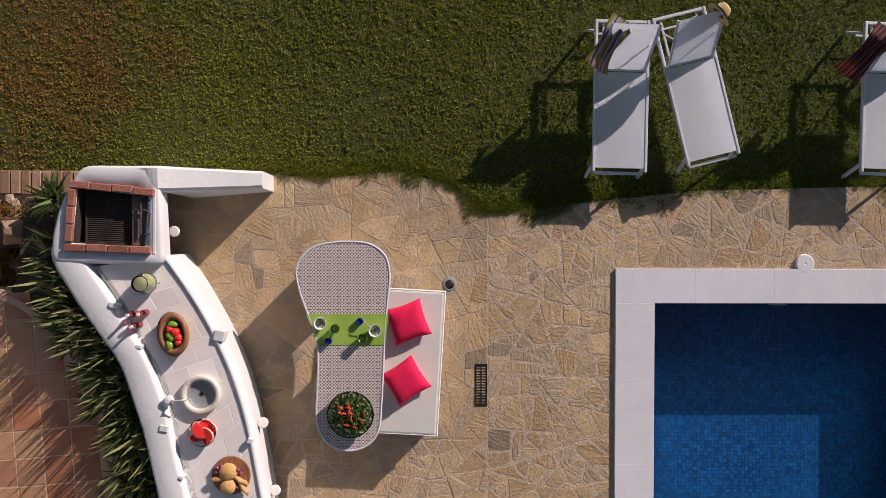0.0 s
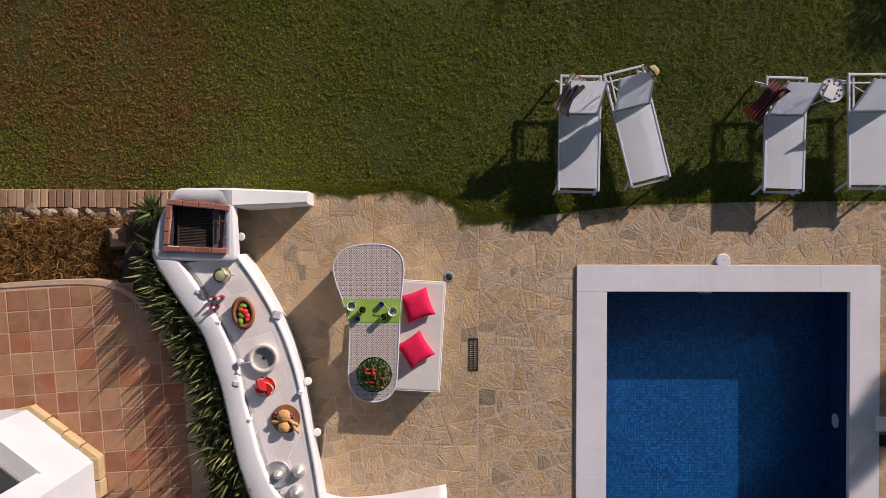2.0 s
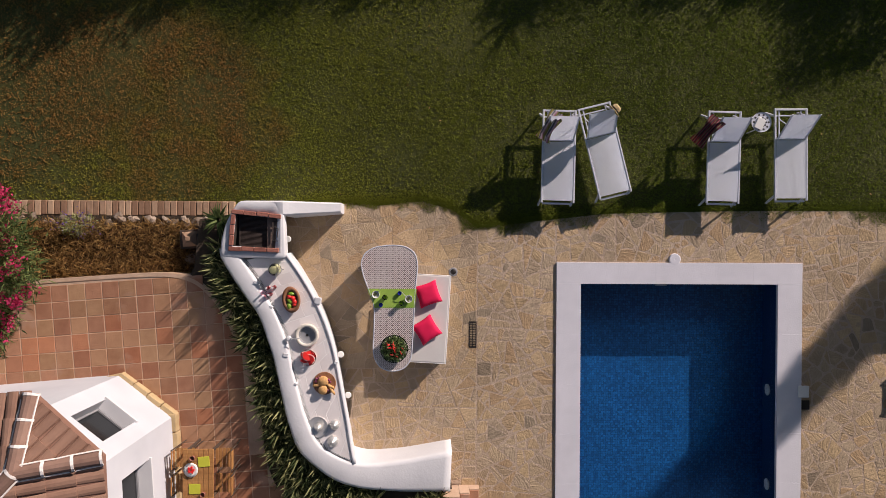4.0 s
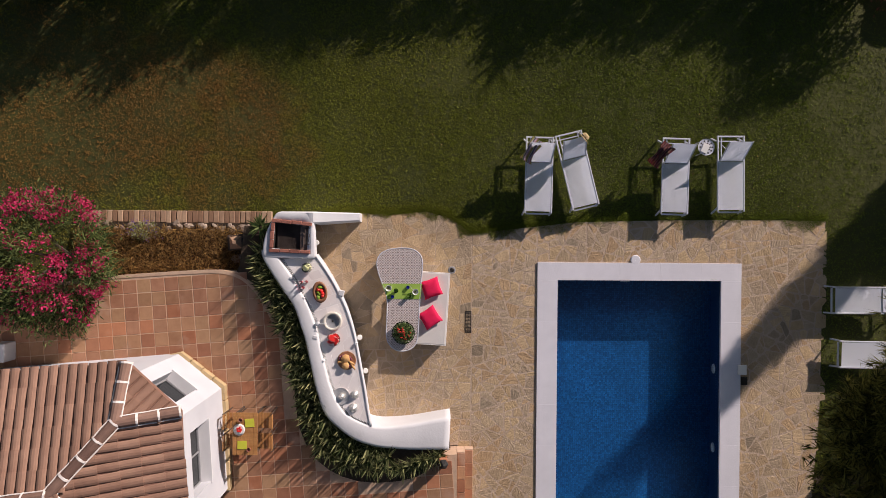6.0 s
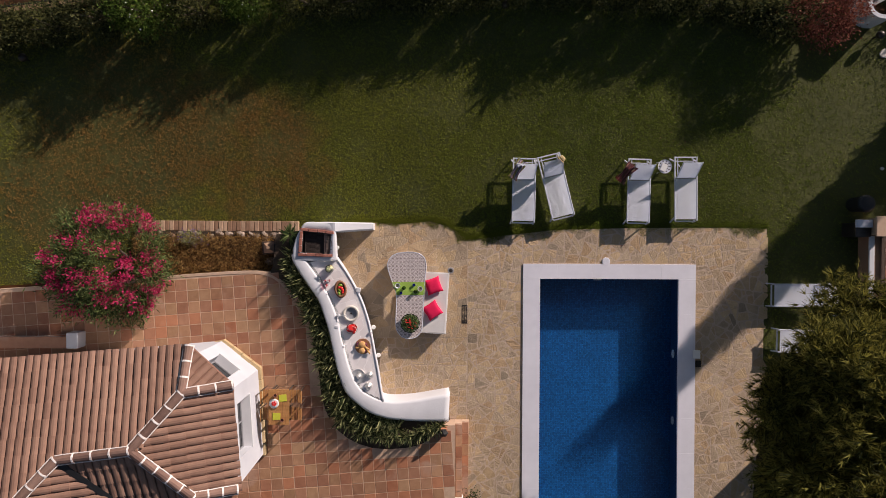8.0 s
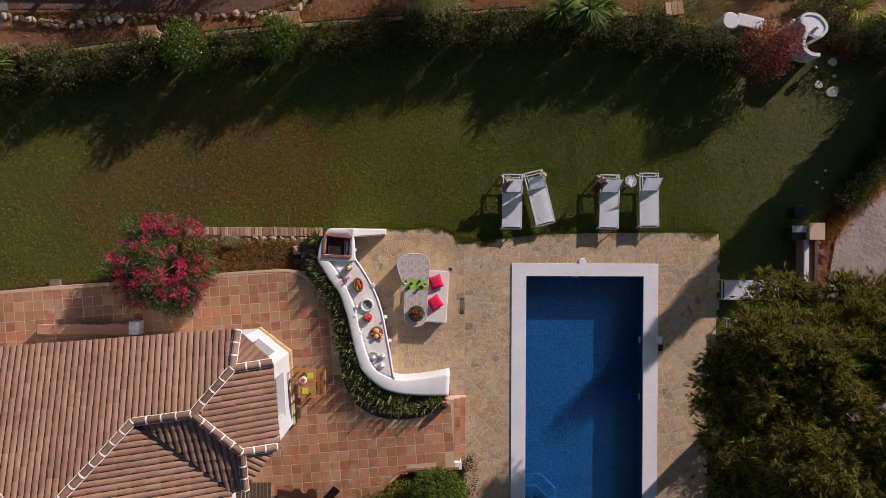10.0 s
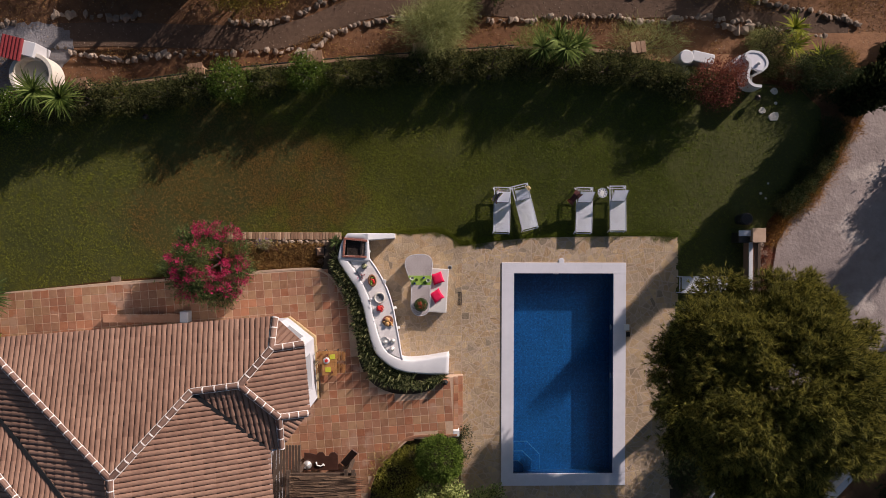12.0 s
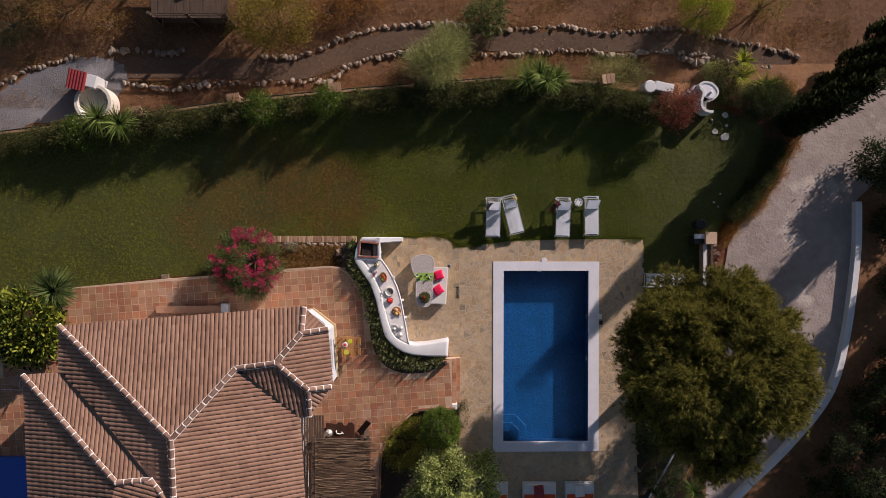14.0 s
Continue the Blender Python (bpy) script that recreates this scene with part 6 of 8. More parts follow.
def shrub(name, x, y, z, radii, n, length, width, clumps, spread, material, label, category="shrub", group="", flower=None, core=True, stem=True, **kw):
    th = empty(name, pose(x, y, z), label=label, category=category, group=group)
    v, lo = cloud_arrays((0, 0, radii[2] * 0.95), radii, n, length, width, clumps, spread, **kw)
    arrays("crown", v, lo, 3, material, th)
    if stem:
        bm = bmesh.new()
        for k in range(5):
            a = k * 1.26 + x
            e = (0.55 * radii[0] * math.cos(a), 0.55 * radii[1] * math.sin(a), radii[2] * 1.1)
            tube(bm, [(0.05 * math.cos(a), 0.05 * math.sin(a), -0.03), (e[0] * .4, e[1] * .4, e[2] * .5), e], 0.03, 6, taper=[0.045, 0.03, 0.012])
        part("stem", bm, BARK, th)
    if flower:
        mat_f, nf, size, cl = flower
        v, lo = cloud_arrays((0, 0, radii[2] * 0.98), [r * 1.04 for r in radii], nf, size, size * 0.85, cl, 0.075, 0.8, -0.1, shell=0.84)
        arrays("blossom", v, lo, 3, mat_f, th, "clusters of small bright flowers")
    return th


def strap_clump(name, m, n, length, width, material, label, category, group, upright=0.5, material2=None):
    th = empty(name, m, label=label, category=category, group=group)
    V, Fc = [], []
    for k in range(n):
        a, L, w = rng.uniform(0, 6.28), length * rng.uniform(0.6, 1.15), width * rng.uniform(0.7, 1.2)
        el = rng.uniform(upright * 0.5, 1.35)
        tall = upright > 1.2 and k % 8 == 0
        if tall:
            L, el = L * 1.65, rng.uniform(1.38, 1.52)
        dx, dy = math.cos(a), math.sin(a)
        x, z, e = 0.02, 0.0, el
        o = len(V)
        seg = 5
        for i in range(seg + 1):
            t = i / seg
            ww = w * (1 - t ** 2.2) * 0.5 + 0.001
            V += [(dx * x - dy * ww, dy * x + dx * ww, z), (dx * x + dy * ww, dy * x - dx * ww, z)]
            x += math.cos(e) * L / seg
            z += math.sin(e) * L / seg
            e -= 0.04 if tall else rng.uniform(0.10, 0.42) if upright < 1 else rng.uniform(0.02, 0.34)
        for i in range(seg):
            Fc.append((o + 2 * i, o + 2 * i + 1, o + 2 * i + 3, o + 2 * i + 2))
    V = [(vx, vy, max(vz, 0.004)) for vx, vy, vz in V]
    raw("leaves", V, Fc, material, th)
    return th


# strappy border behind the counter wall
protos = [strap_clump("agapanthus", pose(-3.95, -1.0, 0.2), 46, 0.36, 0.033, LEAF_STRAP, "clump of dark green strappy leaves along the white wall", "plant", "border plants", 1.4) for _ in range(4)]
mid_a, mid_b = smooth_line(PLANT_OUT, 46), smooth_line(WALL_OUT, 46)
for i in range(46):
    for f in (0.34, 0.62, 0.90):
        if i < 5 or rng.random() < 0.10:
            continue
        p = mid_a[i] * (1 - f) + mid_b[i] * f
        if i > 38 and f > 0.5:
            continue
        m = pose(p[0] + rng.uniform(-0.05, 0.05), p[1] + rng.uniform(-0.05, 0.05), 0.58, 0, 0, rng.uniform(0, 360)) @ Matrix.Scale(rng.uniform(0.8, 1.15), 4)
        ob = copy_thing(protos[(i + int(f * 10)) % 4], m)
        ob.matrix_world = m
for k, (x, y) in enumerate(((-3.88, -0.30), (-3.93, -0.45), (-3.97, -0.72), (-3.86, -0.60))):
    protos[k].matrix_world = pose(x, y, 0.58, 0, 0, 70 * k)
strap_clump("agave", pose(-3.90, 0.19, 0.66), 64, 0.34, 0.040, LEAF_OLEANDER, "dark green rosette of broad strappy leaves beside the barbecue", "agave", "", 0.5)

# dried plants in the bed beside the barbecue
def dry_stems():
    n = 15000
    x, y = npr.uniform(-8.3, -4.5, n), npr.uniform(-0.92, 0.16, n)
    d = np.stack([npr.normal(0, 1, n), npr.normal(0, 1, n), npr.uniform(0.1, 1.0, n)], -1)
    rot = frames_to(d, npr.uniform(0, 6.28, n))
    s = np.stack([npr.uniform(.007, .014, n), npr.uniform(.07, .20, n), np.full(n, .03)], -1)
    v, lo = scatter(LEAF_V, LEAF_F, np.stack([x, y, npr.uniform(.13, .30, n)], -1), rot, s)
    tagged(arrays("dry_ground_cover", v, lo, 3, LEAF_DRY), "dried-out brown and straw-coloured ground cover", "dry plants", kind="stuff")


dry_stems()


def slope_grass():
    """Dead grass and small dry tufts over the garden slope beyond the hedge."""
    n = 200000
    x, y = npr.uniform(-24, 20, n), npr.uniform(6.6, 14, n)
    f = np.array([noise.noise((a * 0.5, b * 0.8, 9.0)) for a, b in zip(x, y)])
    top = np.interp(x, [p[0] for p in RAIL], [p[1] for p in RAIL])
    on_path = inside(PATH_AREA, x, y)
    ok = (npr.random(n) < np.clip(0.25 + 1.1 * f, 0.05, 1)) & (y > top + 0.25) & ~on_path
    x, y = x[ok], y[ok]
    m = len(x)
    d = np.stack([npr.normal(0, 0.8, m), npr.normal(0, 0.8, m), npr.uniform(0.3, 1.2, m)], -1)
    s = np.stack([npr.uniform(.012, .025, m), npr.uniform(.06, .17, m), np.full(m, .03)], -1)
    v, lo = scatter(LEAF_V, LEAF_F, np.stack([x, y, np.full(m, -0.95)], -1), frames_to(d, npr.uniform(0, 6.28, m)), s)
    tagged(arrays("dead_grass", v, lo, 3, LEAF_DRY), "sparse dead grass over the brown garden slope", "dry grass", kind="stuff")


PATH_AREA = [(-20, 7.6), (-13.5, 8.0), (-6.8, 8.0), (-4.5, 8.8), (-0.5, 9.6), (8, 9.5), (17, 8.7), (17, 9.3), (8, 10.4), (-0.5, 10.6), (-4.5, 9.8), (-6.8, 9.0), (-13.5, 9.1), (-20, 8.4)]
slope_grass()
shrub("lavender", -6.7, 0.10, 0.10, (0.34, 0.16, 0.16), 900, 0.07, 0.014, 40, 0.05, LEAF_GREY, "low grey-green lavender with violet flowers", flower=(FLOWER_VIOLET, 260, 0.03, 40), stem=False)
shrub("oleander", -8.50, -0.58, 0.0, (1.55, 1.48, 1.15), 15000, 0.16, 0.026, 95, 0.15, LEAF_OLEANDER, "large oleander bush covered in bright pink flowers", flower=(PETAL, 6400, 0.056, 90), lump=0.4)

# ---- hedge and shrubs along the garden wall ----
HEDGE = [(-25.0, 4.0), (-18.5, 4.75), (-15.7, 5.25), (-12.0, 5.75), (-8.3, 6.22), (-4.5, 6.6), (-0.7, 6.95), (3.1, 7.1), (7.0, 6.95), (9.6, 6.45)]
pts = smooth_line(HEDGE, 25)
hp = [shrub("hedge_shrub", 0, 0, -0.02, (0.98, 0.56, 0.50), 5200, 0.075, 0.035, 150, 0.10, LEAF_HEDGE, "dense dark green hedge shrub along the garden wall", "hedge", "hedge shrubs", low=-0.75) for _ in range(2)]
hp.append(shrub("hedge_shrub", 0, 0, -0.02, (0.95, 0.66, 0.62), 4600, 0.085, 0.04, 120, 0.12, LEAF_BOX, "fuller mid-green hedge shrub with white blossoms", "hedge", "hedge shrubs", low=-0.75, flower=(WHITE_CHINA, 60, 0.05, 40)))
for i, p in enumerate(pts):
    src = hp[2] if i in (5, 11, 13) else hp[i % 2]
    m = pose(p[0] + rng.uniform(-0.1, 0.1), p[1] + rng.uniform(-0.08, 0.08), -0.03, 0, 0, 7 + rng.uniform(-8, 8) + (180 if i % 3 else 0))
    sc = rng.uniform(0.88, 1.12)
    if i in (0, 1, 5):
        k = {0: 0, 1: 1, 5: 2}[i]
        hp[k].matrix_world = m
    else:
        ob = copy_thing(src, m)
        tall = 1.40 if 11 <= i <= 14 else 1.10
        ob.matrix_world = m @ Matrix.Diagonal((sc, sc, sc * tall, 1))


def yucca(x, y, z, n, L, w, label, mat_=None):
    return strap_clump("yucca", pose(x, y, z), n, L, w, mat_ or LEAF_YUCCA, label, "yucca", "yuccas", 0.3)


for x, y, z, n, L in ((-14.95, 5.75, 1.15, 100, 0.95), (-14.05, 5.50, 1.10, 110, 1.0), (4.75, 7.45, 1.35, 90, 0.85), (3.95, 7.60, 1.0, 70, 0.75), (5.25, 7.65, 1.15, 80, 0.8), (4.45, 7.85, 1.2, 80, 0.8), (14.32, 8.87, -0.25, 80, 0.75), (15.24, 7.63, 0.0, 90, 0.85), (14.17, 8.12, -0.15, 90, 0.85)):
    th = yucca(x, y, z, n, L, 0.06, "spiky rosette of bright green yucca leaves", LEAF_FRESH if x > 13 else None)
    part("trunk", tube(bmesh.new(), [(0, 0, -z - (0.95 if z < 0 else 0.05)), (0, 0, 0.02)], 0.07, 8), BARK, th)
ag = strap_clump("agave", pose(9.25, 6.45, 0.45), 70, 0.75, 0.07, LEAF_DARK, "dark agave with stiff broad leaves at the lawn's edge", "agave", "", 0.3)
part("trunk", tube(bmesh.new(), [(0, 0, -0.5), (0, 0, 0.02)], 0.08, 8), BARK, ag)
shrub("red_shrub", 10.75, 6.45, -0.03, (0.95, 0.88, 0.88), 5000, 0.085, 0.038, 110, 0.12, LEAF_RED, "bushy shrub with reddish brown leaves", lump=0.35)
shrub("grass_tuft", -0.30, 8.30, -0.95, (1.05, 0.95, 1.45), 9000, 0.40, 0.012, 60, 0.20, LEAF_GREY, "feathery grey-green broom shrub by the path", lump=0.5)
shrub("grass_tuft", 0.45, 9.45, -0.95, (0.85, 0.7, 0.9), 4200, 0.38, 0.012, 40, 0.20, LEAF_GREY, "wispy grey-green broom shrub by the path", lump=0.5)
shrub("grass_tuft", 3.9, 7.95, -0.8, (0.9, 0.7, 0.75), 3000, 0.34, 0.012, 40, 0.2, LEAF_YUCCA, "tall yellow-green grass tuft behind the hedge", lump=0.4)
shrub("grass_tuft", 8.4, 8.2, -0.9, (1.3, 0.7, 0.5), 3200, 0.34, 0.010, 50, 0.2, LEAF_GREY, "dry pale grass tuft beside the path", lump=0.4)
shrub("yellow_shrub", -7.6, 10.4, -0.95, (1.9, 1.35, 1.3), 15000, 0.075, 0.040, 240, 0.17, LEAF_YELLOW, "rounded shrub with yellowing leaves on the slope", lump=0.4)
shrub("green_shrub", 2.15, 10.9, -0.95, (0.9, 0.75, 0.75), 3200, 0.17, 0.035, 70, 0.14, LEAF_OLEANDER, "small dark green shrub beside the stones", lump=0.4)
shrub("bright_shrub", 12.45, 11.2, -0.95, (1.15, 1.0, 0.95), 11000, 0.085, 0.030, 170, 0.15, LEAF_FRESH, "round fresh yellow-green shrub on the slope", lump=0.3)
shrub("bright_shrub", 15.5, 11.6, -0.95, (0.9, 0.8, 0.7), 3000, 0.08, 0.022, 70, 0.15, LEAF_YELLOW, "round yellow-green shrub on the slope", lump=0.3)
shrub("low_shrub", 13.3, 8.0, -0.7, (0.8, 0.7, 0.75), 4200, 0.07, 0.03, 80, 0.13, LEAF_HEDGE, "dark rounded shrub behind the white seat", lump=0.4)
shrub("low_shrub", 15.2, 7.0, -0.4, (1.3, 0.9, 0.70), 6500, 0.07, 0.03, 90, 0.14, LEAF_DARK, "low dark ground-cover shrub near the driveway", lump=0.4)
shrub("low_shrub", 15.9, 6.6, -0.35, (0.9, 0.7, 0.65), 5000, 0.07, 0.03, 70, 0.14, LEAF_DARK, "low dark shrub at the driveway's edge", lump=0.4)

for x, y, rx, mt in ((13.5, 7.2, 0.55, LEAF_HEDGE), (13.9, 6.75, 0.5, LEAF_RED), (14.7, 6.8, 0.6, LEAF_HEDGE), (15.6, 7.4, 0.6, LEAF_HEDGE), (14.6, 7.25, 0.5, LEAF_GREY), (13.2, 8.4, 0.55, LEAF_GREY), (16.2, 7.6, 0.5, LEAF_DRY)):
    shrub("low_shrub", x, y, ground_height(x, y) - 0.02, (rx, rx * 0.9, rx * 0.55), int(7000 * rx), 0.075, 0.028, 60, 0.12, mt, "low straggly shrub on the planted bank", group="shrubs on the planted bank", lump=0.5)
# shrubs and dry grass on the bank between lawn and drive
BANK = smooth_line([(15.75, 4.7), (15.2, 3.5), (14.55, 2.5), (13.85, 1.75)], 8)
for k, p in enumerate(BANK):
    shrub("bank_shrub", p[0] + rng.uniform(-0.1, 0.1), p[1], -0.20, (0.52, 0.50, 0.30 + 0.10 * rng.random()), 2400, 0.07, 0.03, 60, 0.10, LEAF_HEDGE if k % 2 else LEAF_DARK, "low dark shrub on the bank above the driveway", group="shrubs on the bank", lump=0.5)
for p in smooth_line([(16.85, 5.1), (16.3, 4.0), (15.65, 2.85), (14.95, 1.95), (14.1, 1.25), (13.55, 0.4)], 13):
    shrub("dry_tuft", p[0] - 0.12 + rng.uniform(-0.1, 0.1), p[1] + 0.1, -0.30, (0.36, 0.36, 0.20), 900, 0.14, 0.014, 30, 0.10, LEAF_RUST, "tuft of golden dry grass at the driveway's edge", "grass tuft", "dry tufts by the driveway", stem=False)
for p in ((13.05, -0.3), (13.1, -1.0), (13.05, -1.7), (13.1, -2.4)):
    shrub("dry_tuft", p[0], p[1], -0.10, (0.22, 0.30, 0.20), 700, 0.10, 0.014, 26, 0.08, LEAF_RED, "reddish dry tuft beside the low brick wall", "grass tuft", "dry tufts by the wall", stem=False)

# cypresses beside the drive; seven past x = 24 are unseen, added for shade
for x, y, h in ((16.45, 5.95, 3.6), (17.1, 6.55, 4.5), (18.1, 7.5, 4.6), (19.2, 8.6, 4.6), (20.5, 9.9, 4.8), (24.6, 6.0, 4.9), (25.2, 7.6, 5.0), (25.8, 2.9, 8.5), (26.2, 0.8, 8.5), (26.4, -1.4, 8.0), (26.8, -4.6, 8.5), (26.9, -6.6, 8.0)):
    cy = empty("cypress", pose(x, y, -0.3), label="tall narrow dark green cypress beside the driveway", category="cypress", group="cypresses")
    n = 9000
    t = npr.random(n) ** 1.25
    r = 0.50 * (1 - 0.40 * t) * np.sin(np.pi * (0.10 + 0.88 * (1 - t) * 0.55)) * (1 + 0.25 * np.sin(t * 37 + npr.normal(0, .4, n))) * npr.uniform(0.75, 1.05, n)
    a = npr.uniform(0, 6.28, n)
    pos = np.stack([r * np.cos(a), r * np.sin(a), 0.35 + t * h], -1)
    d = np.stack([np.cos(a) * 0.6, np.sin(a) * 0.6, np.full(n, 0.9)], -1) + dirs(n) * 0.45
    # loose wisps, added to soften the cast shade, stand out past core and tip
    w = 900
    a, t = npr.uniform(0, 6.28, w), npr.uniform(0.25, 1.25, w)
    r = npr.uniform(0.3, 1.0, w) * (0.95 - 0.45 * t)
    pos = np.concatenate([pos, np.stack([r * np.cos(a), r * np.sin(a), 0.35 + t * h], -1)])
    d = np.concatenate([d, np.stack([np.cos(a) * 0.6, np.sin(a) * 0.6, np.full(w, 0.9)], -1) + dirs(w) * 0.45])
    n += w
    v, lo = scatter(LEAF_V, LEAF_F, pos, frames_to(d, npr.uniform(0, 6.28, n)), np.stack([npr.uniform(.05, .09, n), npr.uniform(.18, .34, n), np.full(n, .05)], -1))
    arrays("crown", v, lo, 3, LEAF_CYPRESS, cy)
    part("trunk", tube(bmesh.new(), [(0, 0, -0.05), (0, 0, h * 0.8)], 0.1, 8, taper=[0.14, 0.04]), BARK, cy)

# ---- the big pine beside the pool ----
pine = empty("pine_tree", pose(10.85, -4.80, -0.05), label="large spreading stone pine with a dense rounded crown", category="tree")
bm = bmesh.new()
tube(bm, [(0, 0, -0.05), (0.10, 0.06, 1.4), (-0.06, 0.12, 3.0), (0.05, 0.0, 5.2)], 0.2, 12, taper=[0.32, 0.26, 0.21, 0.12])
part("trunk", bm, BARK, pine)
for k in range(18):
    a, z0 = k * 2.4, 2.0 + 0.17 * k
    L = rng.uniform(2.4, 3.4) * (1 - 0.03 * k)
    bm = bmesh.new()
    tube(bm, [(0, 0, z0), (0.4 * L * math.cos(a), 0.4 * L * math.sin(a), z0 + 0.5), (L * math.cos(a + 0.15), L * math.sin(a + 0.15), z0 + 1.1 + 0.04 * k)], 0.07, 8, taper=[0.12, 0.07, 0.025])
    part("limb", bm, BARK, pine)
for x, y, z in ((-1.10, 3.35, 3.5), (0.3, -3.2, 4.1), (-2.75, 1.2, 3.7), (-2.2, 2.2, 4.5)):
    part("limb", tube(bmesh.new(), [(0, 0, z - 1.0), (x * 0.5, y * 0.5, z - 0.4), (x, y, z)], 0.06, 8, taper=[0.10, 0.07, 0.025]), BARK, pine)
# sprays of needles: a fan of fine blades
TUFT_V, TUFT_F = [], []
for k in range(8):
    a = k * 0.785
    sp = 0.30 if k % 2 else 0.62
    dx, dz = sp * math.cos(a), sp * math.sin(a)
    px, pz = -math.sin(a) * 0.055, math.cos(a) * 0.055
    o = len(TUFT_V)
    TUFT_V += [(-px, 0, -pz), (px, 0, pz), (dx, 1.0, dz)]
    TUFT_F.append((o, o + 1, o + 2))
sprays = []
for c, rad, n, clumps, low in (((-0.05, 0.0, 4.45), (3.40, 3.30, 2.80), 70000, 470, -0.42), ((-1.10, 3.35, 3.6), (0.90, 0.62, 0.45), 1200, 18, -0.4), ((0.35, -3.35, 4.3), (1.5, 0.95, 0.9), 4200, 36, -0.4), ((-2.75, 1.2, 3.9), (0.75, 0.75, 0.5), 2200, 22, -0.4), ((-2.3, 2.1, 4.7), (0.8, 0.8, 0.6), 2200, 22, -0.4), ((0.6, 3.0, 4.4), (1.5, 0.9, 0.8), 4200, 40, -0.4)):
    sprays.append(cloud_arrays(c, rad, n, 0.24, 0.22, clumps, 0.19, 0.75, low, TUFT_V, TUFT_F, 0.62, 0.26))
tot, lo = 0, []
for a, b in sprays:
    lo.append(b + tot)
    tot += len(a)
arrays("crown", np.concatenate([a for a, b in sprays]), np.concatenate(lo), 3, LEAF_PINE, pine, "dense tufts of olive-green needles")

# ---- bushes by the terrace's south side ----
shrub("clipped_bush", 0.05, -7.95, 0.28, (0.85, 0.80, 1.05), 17000, 0.07, 0.036, 480, 0.06, LEAF_BOX, "clipped rounded dark green bush beside the terrace", shell=0.85)
shrub("round_bush", 0.70, -10.35, 0.28, (1.95, 1.65, 1.55), 24000, 0.12, 0.052, 230, 0.13, LEAF_BRIGHT, "large rounded bush with pale green leaves", lump=0.3)
shrub("round_bush", -18.2, -3.4, 0.05, (1.60, 1.60, 1.15), 5200, 0.25, 0.13, 150, 0.17, LEAF_MOTTLED, "broad-leaved yellow-green bush at the terrace corner", lump=0.3)
strap_clump("cycad", pose(-16.95, -1.85, 1.0), 300, 1.20, 0.075, LEAF_OLEANDER, "dark green cycad with arching fronds", "cycad", "", 0.4)
shrub("ground_cover", -1.55, -8.9, 0.28, (1.15, 1.35, 0.16), 11000, 0.06, 0.03, 300, 0.12, LEAF_COVER, "low yellow-green ground cover in the planted corner", low=0.0, stem=False)
shrub("low_shrub", 1.05, -7.7, -0.02, (0.30, 0.75, 0.30), 1400, 0.06, 0.03, 60, 0.08, LEAF_DARK, "low trailing shrub at the paving's edge", stem=False)
tagged(part("white_pole", tube(bmesh.new(), [(10.67, -8.88, 1.35), (10.35, -10.1, 0.75), (9.9, -11.67, -0.02)], 0.045, 10), WHITE_METAL, smooth=True), "slanting white pole beside the small palms", "pole")
# far side of the drive
for x, y, rx, ry, rz in ((20.5, 4.0, 1.05, 1.1, 0.9), (19.6, -9.6, 2.3, 2.2, 1.5), (17.9, -11.6, 1.6, 1.5, 1.2), (20.6, -7.0, 1.5, 1.3, 1.2), (21.8, -5.4, 1.2, 1.0, 0.8), (21.6, -1.6, 0.9, 0.9, 0.7), (21.3, 1.2, 0.8, 0.7, 0.5), (22.2, -8.0, 1.5, 1.3, 1.0)):
    shrub("dark_bush", x, y, -0.32, (rx, ry, rz), int(2600 * rx * ry) + 2000, 0.13, 0.060, 110, 0.15, LEAF_DARK, "dark evergreen bush on the far side of the driveway", group="bushes by the driveway", lump=0.4)
shrub("low_shrub", 10.4, -7.9, -0.04, (0.8, 1.0, 0.5), 4200, 0.08, 0.03, 70, 0.13, LEAF_DARK, "low dark shrub in the shade of the pine", lump=0.4)
shrub("low_shrub", 10.25, -10.2, -0.04, (0.85, 1.0, 0.75), 5600, 0.08, 0.03, 60, 0.13, LEAF_DARK, "dark bushy shrub beside the small palms", lump=0.4)
# extra dark shrubs, added to bring the shaded ground close to black
for x, y, r_ in ((9.75, -8.7, 0.75), (11.0, -9.2, 0.8), (9.75, -6.7, 0.6), (11.3, -7.4, 0.8)):
    shrub("low_shrub", x, y, -0.04, (r_, r_ * 1.1, r_ * 0.6), int(5200 * r_), 0.08, 0.03, 70, 0.13, LEAF_DARK, "dark shrub added below the pine to deepen its shade", group="shrubs below the pine", lump=0.4)
strap_clump("palm", pose(10.0, -11.3, 1.0), 80, 0.95, 0.06, LEAF_DARK, "small dark palm under the pine", "palm", "", 0.3)
strap_clump("palm", pose(11.6, -11.0, 0.9), 80, 0.85, 0.05, LEAF_YUCCA, "small green palm beside the driveway", "palm", "", 0.3)
for nm in ("palm", "palm.001"):
    part("trunk", tube(bmesh.new(), [(0, 0, -1.06), (0, 0, 0.02)], 0.09, 8), BARK, bpy.data.objects[nm])


# ---- rows of stones along the garden paths ----
def rock_proto(seed):
    bm = bmesh.new()
    bmesh.ops.create_icosphere(bm, subdivisions=1, radius=1.0)
    for v in bm.verts:
        v.co *= 1 + 0.6 * noise.noise(v.co * 1.3 + Vector((seed * 7.0, 0, 0)))
        v.co.z *= 0.55
    me = bpy.data.meshes.new("rock")
    bm.to_mesh(me)
    bm.free()
    me.materials.append(ROCK)
    return me


ROCK_ME = [rock_proto(k) for k in range(7)]


